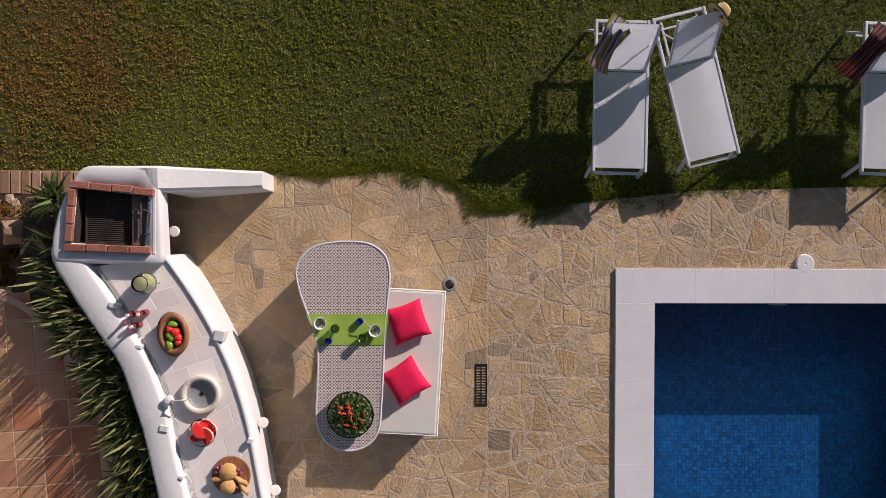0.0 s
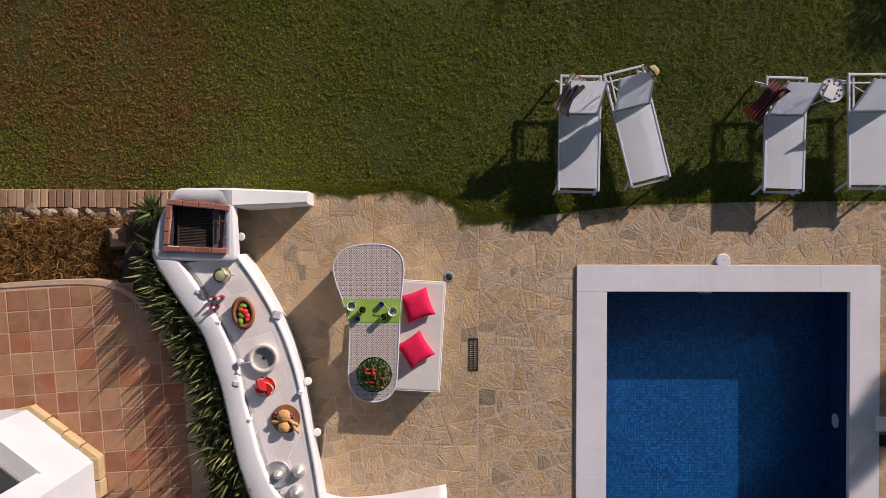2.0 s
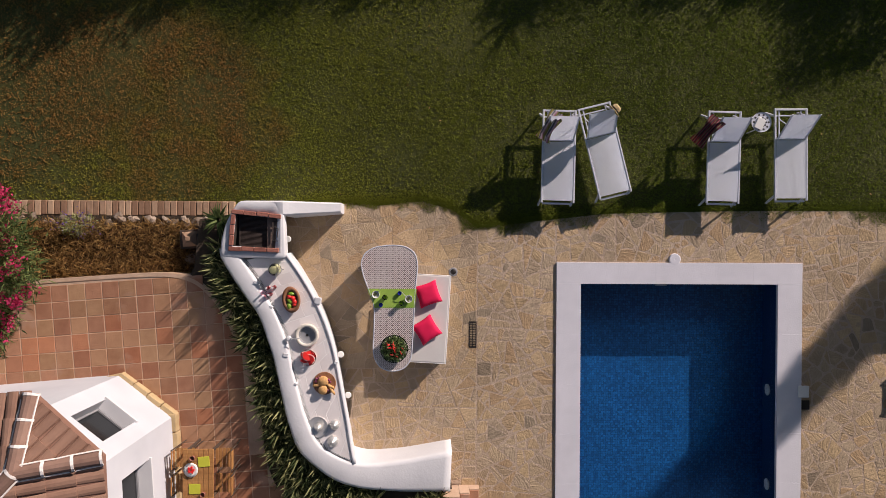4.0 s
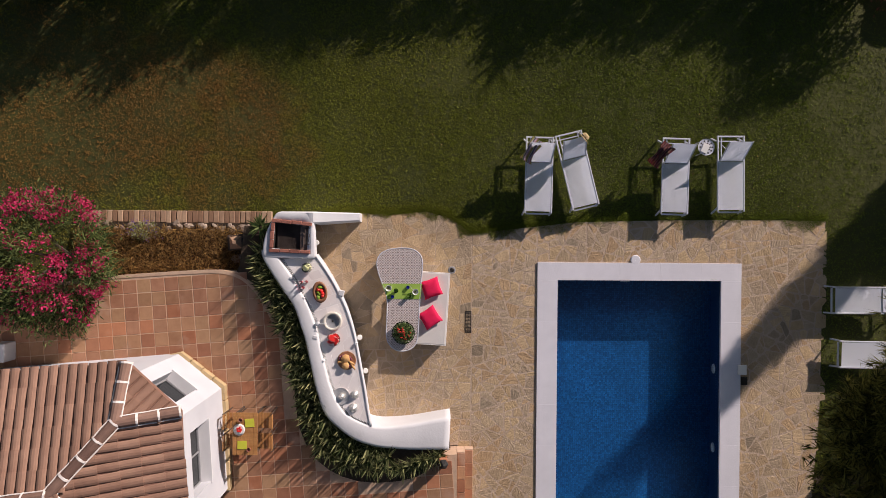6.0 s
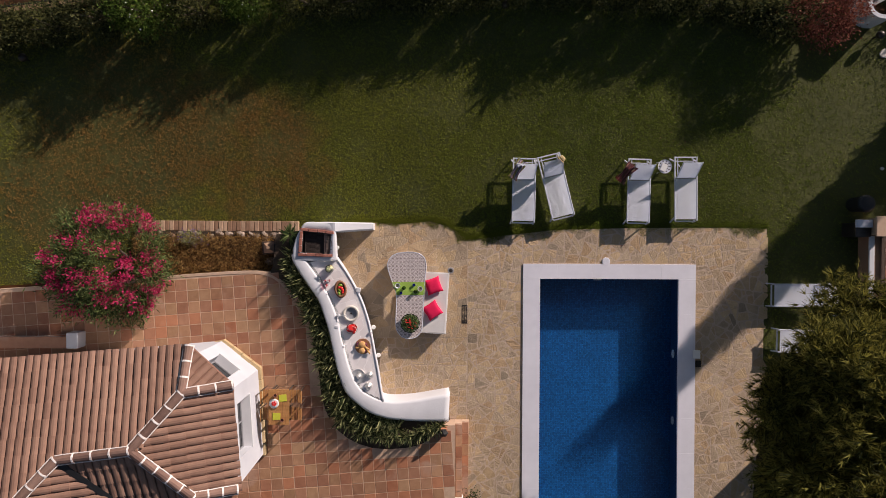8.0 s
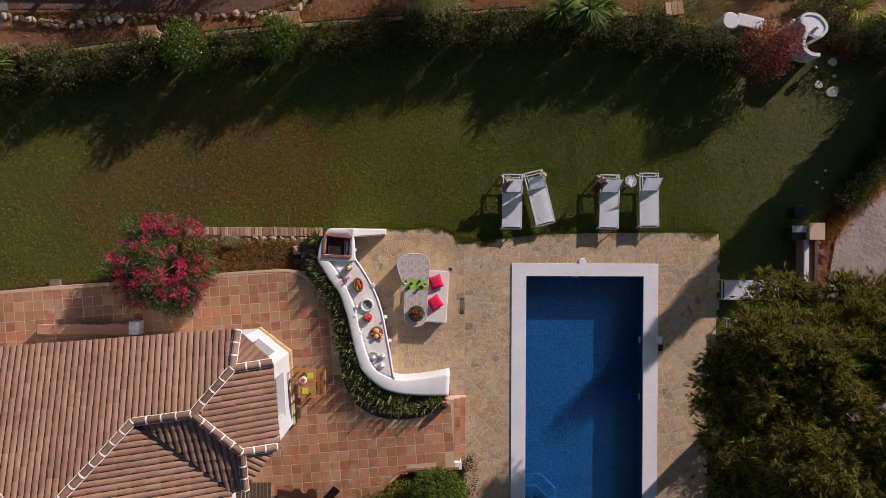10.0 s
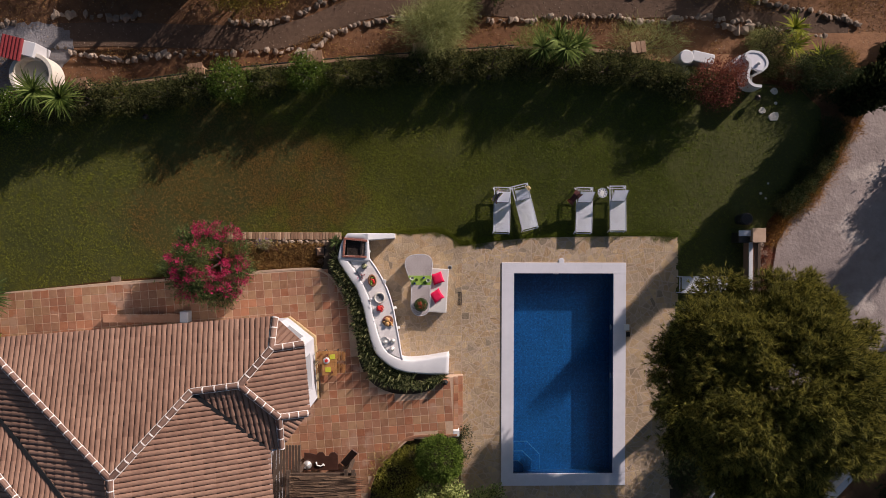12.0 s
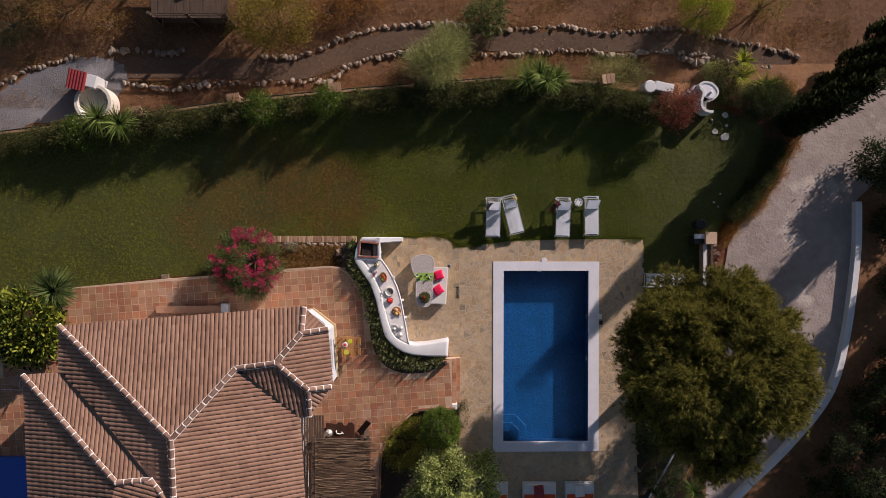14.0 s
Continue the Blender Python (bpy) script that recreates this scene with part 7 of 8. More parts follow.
def rock_row(pts, label, size=0.125, gap=0.185, z=-0.95, n=None):
    row = empty("rock_border", label=label, category="stone border", group="stone borders")
    L = sum(math.dist(p, q) for p, q in zip(pts, pts[1:]))
    k = n or int(L / gap)
    for p in smooth_line(pts, k):
        if rng.random() < 0.06:
            continue
        ob = new("rock", rng.choice(ROCK_ME))
        ob.parent = row
        s = size * rng.uniform(0.65, 1.35)
        ob.matrix_world = pose(p[0] + rng.uniform(-0.07, 0.07), p[1] + rng.uniform(-0.08, 0.08), z + 0.35 * s, rng.uniform(-20, 20), rng.uniform(-20, 20), rng.uniform(0, 360)) @ Matrix.Diagonal((s, s * rng.uniform(0.7, 1.1), s, 1))


LAB = "winding row of pale rough stones along the garden path"
rock_row([(-22.0, 7.2), (-20.6, 7.68), (-19.0, 8.48), (-17.06, 9.03)], LAB)
rock_row([(-15.5, 9.25), (-14.3, 9.32), (-12.7, 9.2), (-12.05, 9.39)], LAB, 0.16)
rock_row([(-8.4, 9.15), (-7.14, 9.06), (-5.81, 9.4), (-4.74, 9.94), (-3.4, 10.36), (-1.5, 10.64), (0.1, 10.74), (1.44, 10.67), (3.34, 10.5), (6.05, 10.64), (7.69, 10.38), (9.6, 10.48), (11.5, 10.64), (13.73, 10.12), (15.94, 9.73), (17.6, 9.2)], LAB)
rock_row([(-15.5, 7.98), (-13.5, 7.6), (-12.7, 7.52), (-11.1, 7.75), (-8.74, 7.85), (-5.81, 7.98), (-5.27, 7.93), (-4.2, 8.66), (-2.6, 9.16), (-0.98, 9.44), (0.63, 9.51), (3.07, 9.26), (4.97, 9.44), (7.15, 9.51), (8.51, 9.25), (10.43, 9.49), (12.08, 9.42), (14.28, 9.03), (16.5, 8.64)], LAB)
rock_row([(11.6, 9.2), (12.3, 9.0), (12.9, 9.15)], "heap of pale stones beside the path", 0.17, 0.1)
rock_row([(-8.0, 0.19), (-6.0, 0.18), (-4.4, 0.17)], "row of pale rough stones edging the dry bed", 0.10, 0.15, 0.12)
rock_row([(12.95, 0.2), (13.0, -0.8), (12.95, -2.2)], "rough stones beside the low brick wall", 0.15, 0.22, -0.1)

# brick edging above the dry bed
edge = empty("brick_edging", label="edging of upright tan bricks between lawn and bed", category="edging")
for k in range(36):
    bm = box(bmesh.new(), -8.25 + k * 0.124, -8.25 + k * 0.124 + 0.116 - 0.012 * rng.random(), 0.30 - 0.02 * rng.random(), 0.57, -0.05, 0.11 + rng.uniform(-0.006, 0.006), 0.008, None, 1)
    part("edging_brick", bm, BRICK_TAN, edge)
lan = empty("garden_lantern", pose(-4.56, -0.17, 0.12, 0, 0, 4), label="small brick lantern with a stepped square roof in the bed", category="lantern")
part("base", box(bmesh.new(), -0.15, 0.15, -0.15, 0.15, 0, 0.20, 0.015), BRICK_TAN, lan)
part("slab", box(bmesh.new(), -0.19, 0.19, -0.18, 0.18, 0.20, 0.24, 0.01), WOOD_DARK, lan)
part("roof", lathe(bmesh.new(), [(0.20, 0.24), (0.18, 0.27), (0.07, 0.34), (0.06, 0.37), (0, 0.37)], 4, pose(0, 0, 0, 0, 0, 45)), BRICK_TAN, lan)
gb = empty("lamp_box", pose(-4.31, -0.20, 0.12, 0, 0, 4), label="dark glazed lamp box on a stone plinth beside the lantern", category="lamp")
part("plinth", box(bmesh.new(), -0.13, 0.17, -0.20, 0.20, 0, 0.22, 0.02), CREAM_STONE, gb)
part("box", box(bmesh.new(), -0.09, 0.09, -0.14, 0.14, 0.22, 0.34, 0.01), DARK_PANE, gb)
big = new("rock", ROCK_ME[2])
big.matrix_world = pose(-4.58, -0.56, 0.20, 10, 5, 30) @ Matrix.Diagonal((0.17, 0.13, 0.13, 1))
tagged(big, "large pale rough stone in the planting bed", "rock")

# pillars along the garden wall
for x, y in ((-13.6, 6.14), (-9.25, 6.75), (-4.72, 7.26), (-0.7, 7.62), (7.7, 7.75)):
    pb = empty("wall_pillar", pose(x, y, -0.95, 0, 0, 8), label="low brick pillar with a pale cap in the garden wall", category="pillar", group="wall pillars")
    part("shaft", box(bmesh.new(), -0.22, 0.22, -0.17, 0.17, 0, 1.62), BRICK_TAN, pb)
    for k in range(3):
        part("cap_brick", box(bmesh.new(), -0.29 + k * 0.195, -0.105 + k * 0.195, -0.22, 0.22, 1.62, 1.68, 0.008, None, 1), BRICK_TAN, pb)
for x, y, r_ in ((1.95, 6.65, 0.09), (-11.3, 5.0, 0.10), (12.6, 5.95, 0.10)):
    gl = empty("ball_lamp", pose(x, y, -0.02), label="small dark ball lamp on the lawn below the hedge", category="lamp", group="ball lamps")
    part("stand", tube(bmesh.new(), [(0, 0, 0), (0, 0, 0.22)], 0.025, 8), BLACK_METAL, gl)
    bm = bmesh.new()
    bmesh.ops.create_uvsphere(bm, u_segments=16, v_segments=10, radius=r_ * 1.15, matrix=Matrix.Translation((0, 0, 0.30)))
    part("globe", bm, STEEL_DARK, gl, smooth=True)

# white curved seat wall at the lawn's far corner
fo = empty("garden_bench", label="white plastered curved seat with a round pale top", category="garden seat")
C_WALL = [(12.50, 6.86), (12.70, 7.08), (12.68, 7.32), (12.44, 7.56), (12.10, 7.62), (11.90, 7.52), (11.88, 7.38), (12.04, 7.24), (12.05, 7.02), (11.97, 6.74), (12.02, 6.48), (12.22, 6.32), (12.52, 6.28)]
part("wall", band(C_WALL[6:], 0.055, -0.95, 0.76, 50, 0.025), PLASTER, fo)
part("back_wall", band(C_WALL[:7], 0.045, -0.95, 0.76, 50, 0.02), PLASTER, fo)
part("counter_top", prism(bmesh.new(), [tuple(p) for p in smooth_line(C_WALL[:7] + [(12.08, 7.22), (12.14, 6.98)], 40)], 0.60, 0.735, 0.01), COPING, fo, "half-round pale stone top")
part("base", prism(bmesh.new(), [(12.08, 7.0), (12.02, 6.74), (12.07, 6.50), (12.25, 6.36), (12.5, 6.33), (12.5, 6.9)], -0.5, 0.04), CREAM_STONE, fo)
part("side_block", prism(bmesh.new(), [(11.45, 7.22), (11.86, 7.06), (11.92, 7.50), (11.80, 7.58)], -0.95, 0.46, 0.04), PLASTER, fo)
bm = bmesh.new()
bmesh.ops.create_uvsphere(bm, u_segments=14, v_segments=8, radius=0.06, matrix=Matrix.Translation((12.38, 7.16, 0.785)))
part("knob", bm, WHITE_CHINA, fo, smooth=True)
ws = empty("white_steps", label="white plastered block and steps beside the hedge", category="steps")
part("block", box(bmesh.new(), -0.45, 0.45, -0.22, 0.22, -0.9, 0.30, 0.04, pose(10.42, 7.50, 0, 0, 0, -12)), PLASTER, ws)
part("drum", lathe(bmesh.new(), [(0, 0.32), (0.25, 0.32), (0.30, 0.26), (0.30, -0.9)], 20, pose(9.76, 7.52, 0)), PLASTER, ws)
for k, (x, y, s) in enumerate(((13.41, 5.26, 0.24), (13.41, 6.30, 0.17), (12.93, 5.50, 0.16), (13.48, 5.80, 0.08), (12.9, 2.2, 0.06), (13.1, 2.0, 0.05), (13.2, 2.6, 0.05))):
    tagged(part("stepping_stone", prism(bmesh.new(), [(x + s * rng.uniform(.7, 1.1) * math.cos(a), y + s * rng.uniform(.6, 1.0) * math.sin(a)) for a in np.linspace(0, 5.6, 8)], -0.05, 0.012, 0.01), CREAM_STONE), "flat pale stepping stone in the lawn", "stepping stone", "stepping stones")

# round well with tiled hood beyond the hedge
we = empty("stone_well", pose(-15.88, 6.70, -0.93, 0, 0, -14), label="round pale stone well with a small red-tiled hood", category="well")
part("ring", ring([(0.84 * math.cos(a), 0.84 * math.sin(a)) for a in np.linspace(0, 6.28, 29)[:-1]], [(0.70 * math.cos(a), 0.70 * math.sin(a)) for a in np.linspace(0, 6.28, 29)[:-1]], 0.0, 0.85), CREAM_STONE, we)
part("floor", lathe(bmesh.new(), [(0, 0.35), (0.71, 0.35), (0.71, 0.30), (0, 0.30)], 28), CREAM_STONE, we)
part("inner_step", lathe(bmesh.new(), [(0, 0.55), (0.36, 0.55), (0.36, 0.3)], 24, pose(0.16, -0.10, 0)), CREAM_STONE, we)
hd = part("hood", box(bmesh.new(), -1.15, 0.0, 0.62, 1.20, 0.0, 1.0, 0.02), PLASTER, we)
for k in range(6):
    part("hood_tile", tube(bmesh.new(), [(-1.18 + 0.14 * k, 0.35, 1.02), (-1.18 + 0.14 * k, 1.22, 1.10)], 0.07, 8), RED_PAINT, hd)

# timber hut on the slope
hut = empty("timber_hut", pose(-11.35, 11.0, -0.95), label="weathered timber platform hut on the slope", category="hut")
for k in range(12):
    part("floor_plank", box(bmesh.new(), -1.75 + k * 0.29, -1.48 + k * 0.29, -0.5, 2.6, 1.10, 1.15, 0.006, None, 1), WOOD_DARK, hut)
for x in (-1.7, 0.0, 1.7):
    part("post", box(bmesh.new(), x - 0.06, x + 0.06, -0.5, -0.38, 0, 1.65), WOOD_DARK, hut)
    part("post", box(bmesh.new(), x - 0.06, x + 0.06, 2.4, 2.52, 0, 1.65), WOOD_DARK, hut)
for z in (1.33, 1.58):
    part("railing", box(bmesh.new(), -1.75, 1.75, -0.47, -0.41, z, z + 0.06), WOOD_DARK, hut)
bm = bmesh.new()
bar(bm, (-1.7, -0.6, 0.0), (-1.2, -0.45, 1.1), 0.08, 0.08)
part("brace", bm, WOOD_DARK, hut)
for k in range(16):
    part("front_board", box(bmesh.new(), -1.74 + k * 0.218, -1.535 + k * 0.218, -0.36, -0.33, 0.0, 1.09, 0.004, None, 1), WOOD_DARK, hut)
cushion(-11.7, 11.6, 0.27, 0.4, 0.14, 20, RED_PAINT, "dark red cushion on the hut's platform")

# pier, lamp tank and low wall at the lawn's east corner
pr = empty("gate_pillar", label="brick-capped pillar with a low brick wall beside the driveway", category="pillar")
part("shaft", box(bmesh.new(), 12.2, 12.62, 0.28, 0.74, -0.1, 0.78), BRICK_TAN, pr)
part("cap", box(bmesh.new(), 12.15, 12.67, 0.23, 0.79, 0.78, 0.84, 0.012), GROUT, pr)
part("low_wall", box(bmesh.new(), 12.22, 12.60, -3.6, 0.27, -0.1, 0.48), BRICK_TAN, pr)
part("wall_cap", box(bmesh.new(), 12.17, 12.32, -3.6, 0.25, 0.483, 0.53, 0.01), PLASTER, pr)
part("coping_strip", box(bmesh.new(), 12.50, 12.62, -3.6, 0.25, 0.483, 0.55, 0.01), WOOD_DARK, pr)
tk = empty("meter_box", pose(11.95, 0.5, -0.03), label="white-topped dark box beside the pillar", category="box")
part("body", box(bmesh.new(), -0.22, 0.22, -0.28, 0.12, 0, 0.62, 0.02), STEEL_DARK, tk)
part("lid", box(bmesh.new(), -0.24, 0.24, -0.02, 0.20, 0.62, 0.68, 0.015), WHITE_METAL, tk)
tagged(part("bin", lathe(bmesh.new(), [(0, 0), (0.20, 0), (0.24, 0.55), (0.25, 0.60), (0.20, 0.64), (0, 0.65)], 20, pose(12.05, 1.15, -0.03)), BLACK_METAL), "round black bin on the grass beside the pillar", "bin")
tagged(part("lawn_box", box(bmesh.new(), -12.72, -12.38, -1.42, -1.18, -0.1, 0.09, 0.01), ROCK), "small square valve box at the lawn's edge", "valve box")

# planted corner edging and reed-roofed pergola
tagged(part("planter_edge", band([(0.75, -7.25), (0.2, -7.27), (-1.08, -7.34), (-1.7, -7.85), (-2.24, -8.38), (-2.62, -9.4), (-2.72, -11.5)], 0.04, -0.1, 0.625, 40, 0.01), TERRACOTTAS), "low rendered kerb round the planted corner", "edge", kind="structure")
tagged(part("planter_soil", prism(bmesh.new(), [(0.9, -7.3), (-1.08, -7.4), (-2.24, -8.44), (-2.66, -9.4), (-2.7, -12.5), (0.9, -12.5)], -0.1, 0.30), SOIL), "dark soil of the planted corner", "flower bed", kind="structure")
part("white_post", box(bmesh.new(), -0.12, 0.12, -0.12, 0.12, 0, 0.6, 0.02, pose(0.72, -7.2, 0)), PLASTER)
tagged(bpy.data.objects["white_post"], "short white post at the planter's corner", "post")
pg = empty("pergola", label="pergola roofed with dry reed mats on dark timber", category="pergola")
for x, y in ((-5.2, -8.2), (-3.25, -8.2), (-3.1, -12.0), (-5.2, -12.0)):
    part("post", box(bmesh.new(), x - 0.06, x + 0.06, y - 0.06, y + 0.06, PATIO_Z - 0.02, 2.2), WOOD_DARK, pg)
for y in (-8.15, -10.2, -12.0):
    part("beam", box(bmesh.new(), -5.45, -2.95, y - 0.05, y + 0.05, 2.2, 2.32), WOOD_DARK, pg)
for x in (-5.35, -3.3, -3.05):
    part("rafter", box(bmesh.new(), x - 0.06, x + 0.06, -12.2, -7.95, 2.325, 2.40), WOOD_DARK, pg)
n = 2600
px_, py_ = npr.uniform(-5.3, -3.5, n), npr.uniform(-12.1, -8.15, n)
v, lo = scatter([(-.5, 0, -.5), (.5, 0, -.5), (.5, 0, .5), (-.5, 0, .5), (-.5, 1, -.5), (.5, 1, -.5), (.5, 1, .5), (-.5, 1, .5)], [(0, 1, 5, 4), (1, 2, 6, 5), (2, 3, 7, 6), (3, 0, 4, 7)], np.stack([px_, py_, npr.uniform(2.42, 2.47, n)], -1), frames_to(np.stack([np.ones(n), npr.normal(0, .03, n), npr.normal(0, .01, n)], -1), npr.uniform(0, 6, n)), np.stack([np.full(n, .014), npr.uniform(.4, .9, n), np.full(n, .014)], -1))
arrays("reed_mat", v, lo, 4, REED, pg, "mat of dry brown reeds")
part("reed_backing", box(bmesh.new(), -5.3, -2.95, -12.1, -8.15, 2.402, 2.415), REED, pg)
sc_ = empty("slat_screen", label="dark vertical timber slat screen under the eave", category="screen")
for k in range(9):
    part("slat", box(bmesh.new(), -5.95 + 0.11 * k, -5.86 + 0.11 * k, -12.6, -7.15, 2.05, 2.10, 0.004, None, 1), WOOD_DARK, sc_)
for x, y in ((-5.9, -8.2), (-5.05, -8.2), (-5.05, -12.4)):
    part("post", box(bmesh.new(), x - 0.05, x + 0.05, y - 0.05, y + 0.05, PATIO_Z, 2.05), WOOD_DARK, sc_)
# the scalloped outline of the dark seat also draws shadow beside the bench
sw = empty("carved_bench", label="dark wooden bench beside the pergola, its scalloped outline taking in shadow", category="bench")
top = [(-5.05, -8.45), (-3.78, -8.45), (-3.78, -7.88), (-3.90, -7.76), (-4.06, -7.78), (-4.14, -7.92), (-4.26, -7.90), (-4.34, -7.76), (-4.50, -7.76), (-4.60, -7.86), (-4.80, -7.80), (-5.05, -7.78)]
part("seat", prism(bmesh.new(), top, PATIO_Z + 0.36, PATIO_Z + 0.41, 0.012), MAHOGANY, sw)
for x in (-4.95, -3.88):
    for y in (-8.35, -7.95):
        part("leg", box(bmesh.new(), x - 0.03, x + 0.03, y - 0.03, y + 0.03, PATIO_Z, PATIO_Z + 0.36), MAHOGANY, sw)
tagged(part("metal_bowl", lathe(bmesh.new(), [(0, 0), (0.10, 0), (0.17, 0.06), (0.13, 0.12), (0.02, 0.16), (0, 0.17)], 24, pose(-4.92, -8.22, PATIO_Z + 0.41)), STEEL, smooth=True), "round silver lidded bowl on the dark bench", "bowl")
tagged(part("white_ornament", tube(bmesh.new(), [(-4.60, -8.12, PATIO_Z + 0.44), (-4.56, -8.25, PATIO_Z + 0.44), (-4.42, -8.28, PATIO_Z + 0.44), (-4.32, -8.20, PATIO_Z + 0.45), (-4.38, -8.16, PATIO_Z + 0.44), (-4.28, -8.26, PATIO_Z + 0.44)], 0.028, 8), WHITE_CHINA, smooth=True), "small white ornament on the dark bench", "ornament")
tagged(part("leaning_plank", bar(bmesh.new(), (-3.62, -8.35, PATIO_Z + 0.05), (-3.12, -7.68, PATIO_Z + 0.55), 0.26, 0.05), MAHOGANY), "dark plank leaning beside the bench", "plank")
tagged(part("trampoline_cover", prism(bmesh.new(), [(-23, -9.25), (-18.55, -9.3), (-17.6, -9.4), (-17.6, -12.8), (-23, -12.8)], PATIO_Z, PATIO_Z + 0.35, 0.03), BLUE_COVER), "flat blue tarpaulin cover beside the house", "cover")
tagged(part("hose", tube(bmesh.new(), [(-18.6 + 0.25 * math.cos(a) + 0.02 * a, -6.1 + 0.25 * math.sin(a), PATIO_Z + 0.02) for a in np.linspace(0, 11, 50)] + [(-19.6, -6.3, PATIO_Z + 0.02)], 0.012, 6), WHITE_CHINA), "coiled pale garden hose on the terrace", "hose")

# dry scrub in the far corner of the slope
for x, y, rx, ry, rz, mt in ((-20.0, 10.4, 1.7, 1.1, 0.7, LEAF_DARK), (-17.6, 11.0, 1.5, 0.9, 0.6, LEAF_DRY), (-15.4, 10.5, 1.0, 0.7, 0.4, LEAF_DRY), (-19.0, 11.8, 1.8, 1.0, 0.9, LEAF_DARK), (-16.0, 12.2, 1.6, 0.9, 0.8, LEAF_DARK), (-5.2, 11.2, 1.1, 0.8, 0.4, LEAF_RUST), (-3.6, 12.0, 1.2, 0.9, 0.5, LEAF_RUST), (13.7, 11.4, 0.6, 0.6, 0.5, LEAF_RED)):
    shrub("dry_scrub", x, y, -0.95, (rx, ry, rz), int(2600 * rx * ry), 0.11, 0.022, 90, 0.16, mt, "straggly dry scrub on the brown slope", group="scrub on the slope", lump=0.5)


def pebbles():
    """Loose small stones over the slope, the paths and the gravel."""
    n = 15000
    x, y = npr.uniform(-23, 22, n), npr.uniform(5.2, 13.5, n)
    top = np.interp(x, [p[0] for p in RAIL], [p[1] for p in RAIL])
    f = np.array([noise.noise((a * 0.4, b * 0.4, 2.0)) for a, b in zip(x, y)])
    ok = (y > top + 0.2) & (npr.random(n) < np.clip(0.5 + f, 0.15, 1)) & ((x < 13) | (y > 7.2)) & ~inside(DRIVE_POLY, x, y)
    x, y = x[ok], y[ok]
    m = len(x)
    z = np.array([ground_height(a, b) for a, b in zip(x, y)]) + 0.012
    z = np.where(inside(PATH_AREA, x, y), -0.92, z)
    tv = [(1, 0, 0), (-1, 0, 0), (0, 1, 0), (0, -1, 0), (0, 0, 0.7), (0, 0, -0.7)]
    tf = [(0, 2, 4), (2, 1, 4), (1, 3, 4), (3, 0, 4), (2, 0, 5), (1, 2, 5), (3, 1, 5), (0, 3, 5)]
    v, lo = scatter(tv, tf, np.stack([x, y, z], -1), frames_to(dirs(m), npr.uniform(0, 6.28, m)), np.stack([npr.uniform(.010, .032, m), npr.uniform(.010, .032, m), npr.uniform(.010, .026, m)], -1))
    tagged(arrays("pebbles", v, lo, 3, ROCKS), "loose small stones over the dry slope", "pebbles", kind="stuff")


pebbles()


def fallen_leaves():
    """Dry pale leaves scattered over the lawn, thicker on its worn western part."""
    n = 900
    x, y = npr.uniform(-16, 11, n), npr.uniform(0.7, 6.0, n)
    ok = inside(LAWN, x, y) & (npr.random(n) < np.where(x < -5, 0.8, 0.25))
    x, y = x[ok], y[ok]
    m = len(x)
    d = np.stack([npr.normal(0, 1, m), npr.normal(0, 1, m), npr.normal(0, 0.25, m)], -1)
    s = np.stack([npr.uniform(.012, .03, m), npr.uniform(.03, .065, m), np.full(m, .02)], -1)
    v, lo = scatter(LEAF_V, LEAF_F, np.stack([x, y, np.full(m, 0.022)], -1), frames_to(d, npr.uniform(-0.4, 0.4, m)), s)
    tagged(arrays("fallen_leaves", v, lo, 3, LEAF_DRY), "dry pale leaves fallen on the lawn", "leaves", kind="stuff")


fallen_leaves()


# ---- paving stones, floor tiles, roof tiles ----
def stone_mesh(poly, z, grow=0.003):
    c = np.mean(poly, 0)
    tilt = (rng.uniform(-0.003, 0.003), rng.uniform(-0.003, 0.003))
    n = len(poly)
    lo = [(x, y, -0.035) for x, y in poly]
    mid = [(x, y, z - 0.0015 + tilt[0] * (x - c[0]) + tilt[1] * (y - c[1])) for x, y in poly]
    hi = [(c[0] + (x - c[0]) * (1 - grow / 0.2), c[1] + (y - c[1]) * (1 - grow / 0.2), z + tilt[0] * (x - c[0]) + tilt[1] * (y - c[1])) for x, y in poly]
    f = []
    for i in range(n):
        j = (i + 1) % n
        f += [(i, j, n + j, n + i), (n + i, n + j, 2 * n + j, 2 * n + i)]
    return lo + mid + hi, f + [tuple(range(2 * n, 3 * n))]


def area_of(poly):
    return abs(sum(p[0] * q[1] - q[0] * p[1] for p, q in zip(poly, poly[1:] + poly[:1]))) / 2


def broken(poly, target, skew):
    """Breaks a convex slab into angular pieces, mostly across its length."""
    if area_of(poly) < target * rng.uniform(0.55, 1.7):
        return [poly]
    P = np.array(poly)
    c = P.mean(0)
    w, v = np.linalg.eigh(np.cov((P - c).T) + np.eye(2) * 1e-6)
    big = v[:, 1] if w[1] > 1.5 * w[0] or rng.random() < 0.6 else v[:, 0]
    if skew < 0.2:
        span = P.max(0) - P.min(0)
        big = (1.0, 0.0) if span[0] > span[1] * 1.25 else (0.0, 1.0)
    t = math.atan2(big[1], big[0]) + rng.gauss(0, skew)
    a, b = math.cos(t), math.sin(t)
    e = P @ (a, b)
    k = c @ (a, b) + rng.uniform(-0.2, 0.2) * (e.max() - e.min())
    out = []
    for half in (clip(poly, a, b, k), clip(poly, -a, -b, -k)):
        if len(half) > 2 and area_of(half) > 0.004:
            out += broken(half, target, skew)
    return out


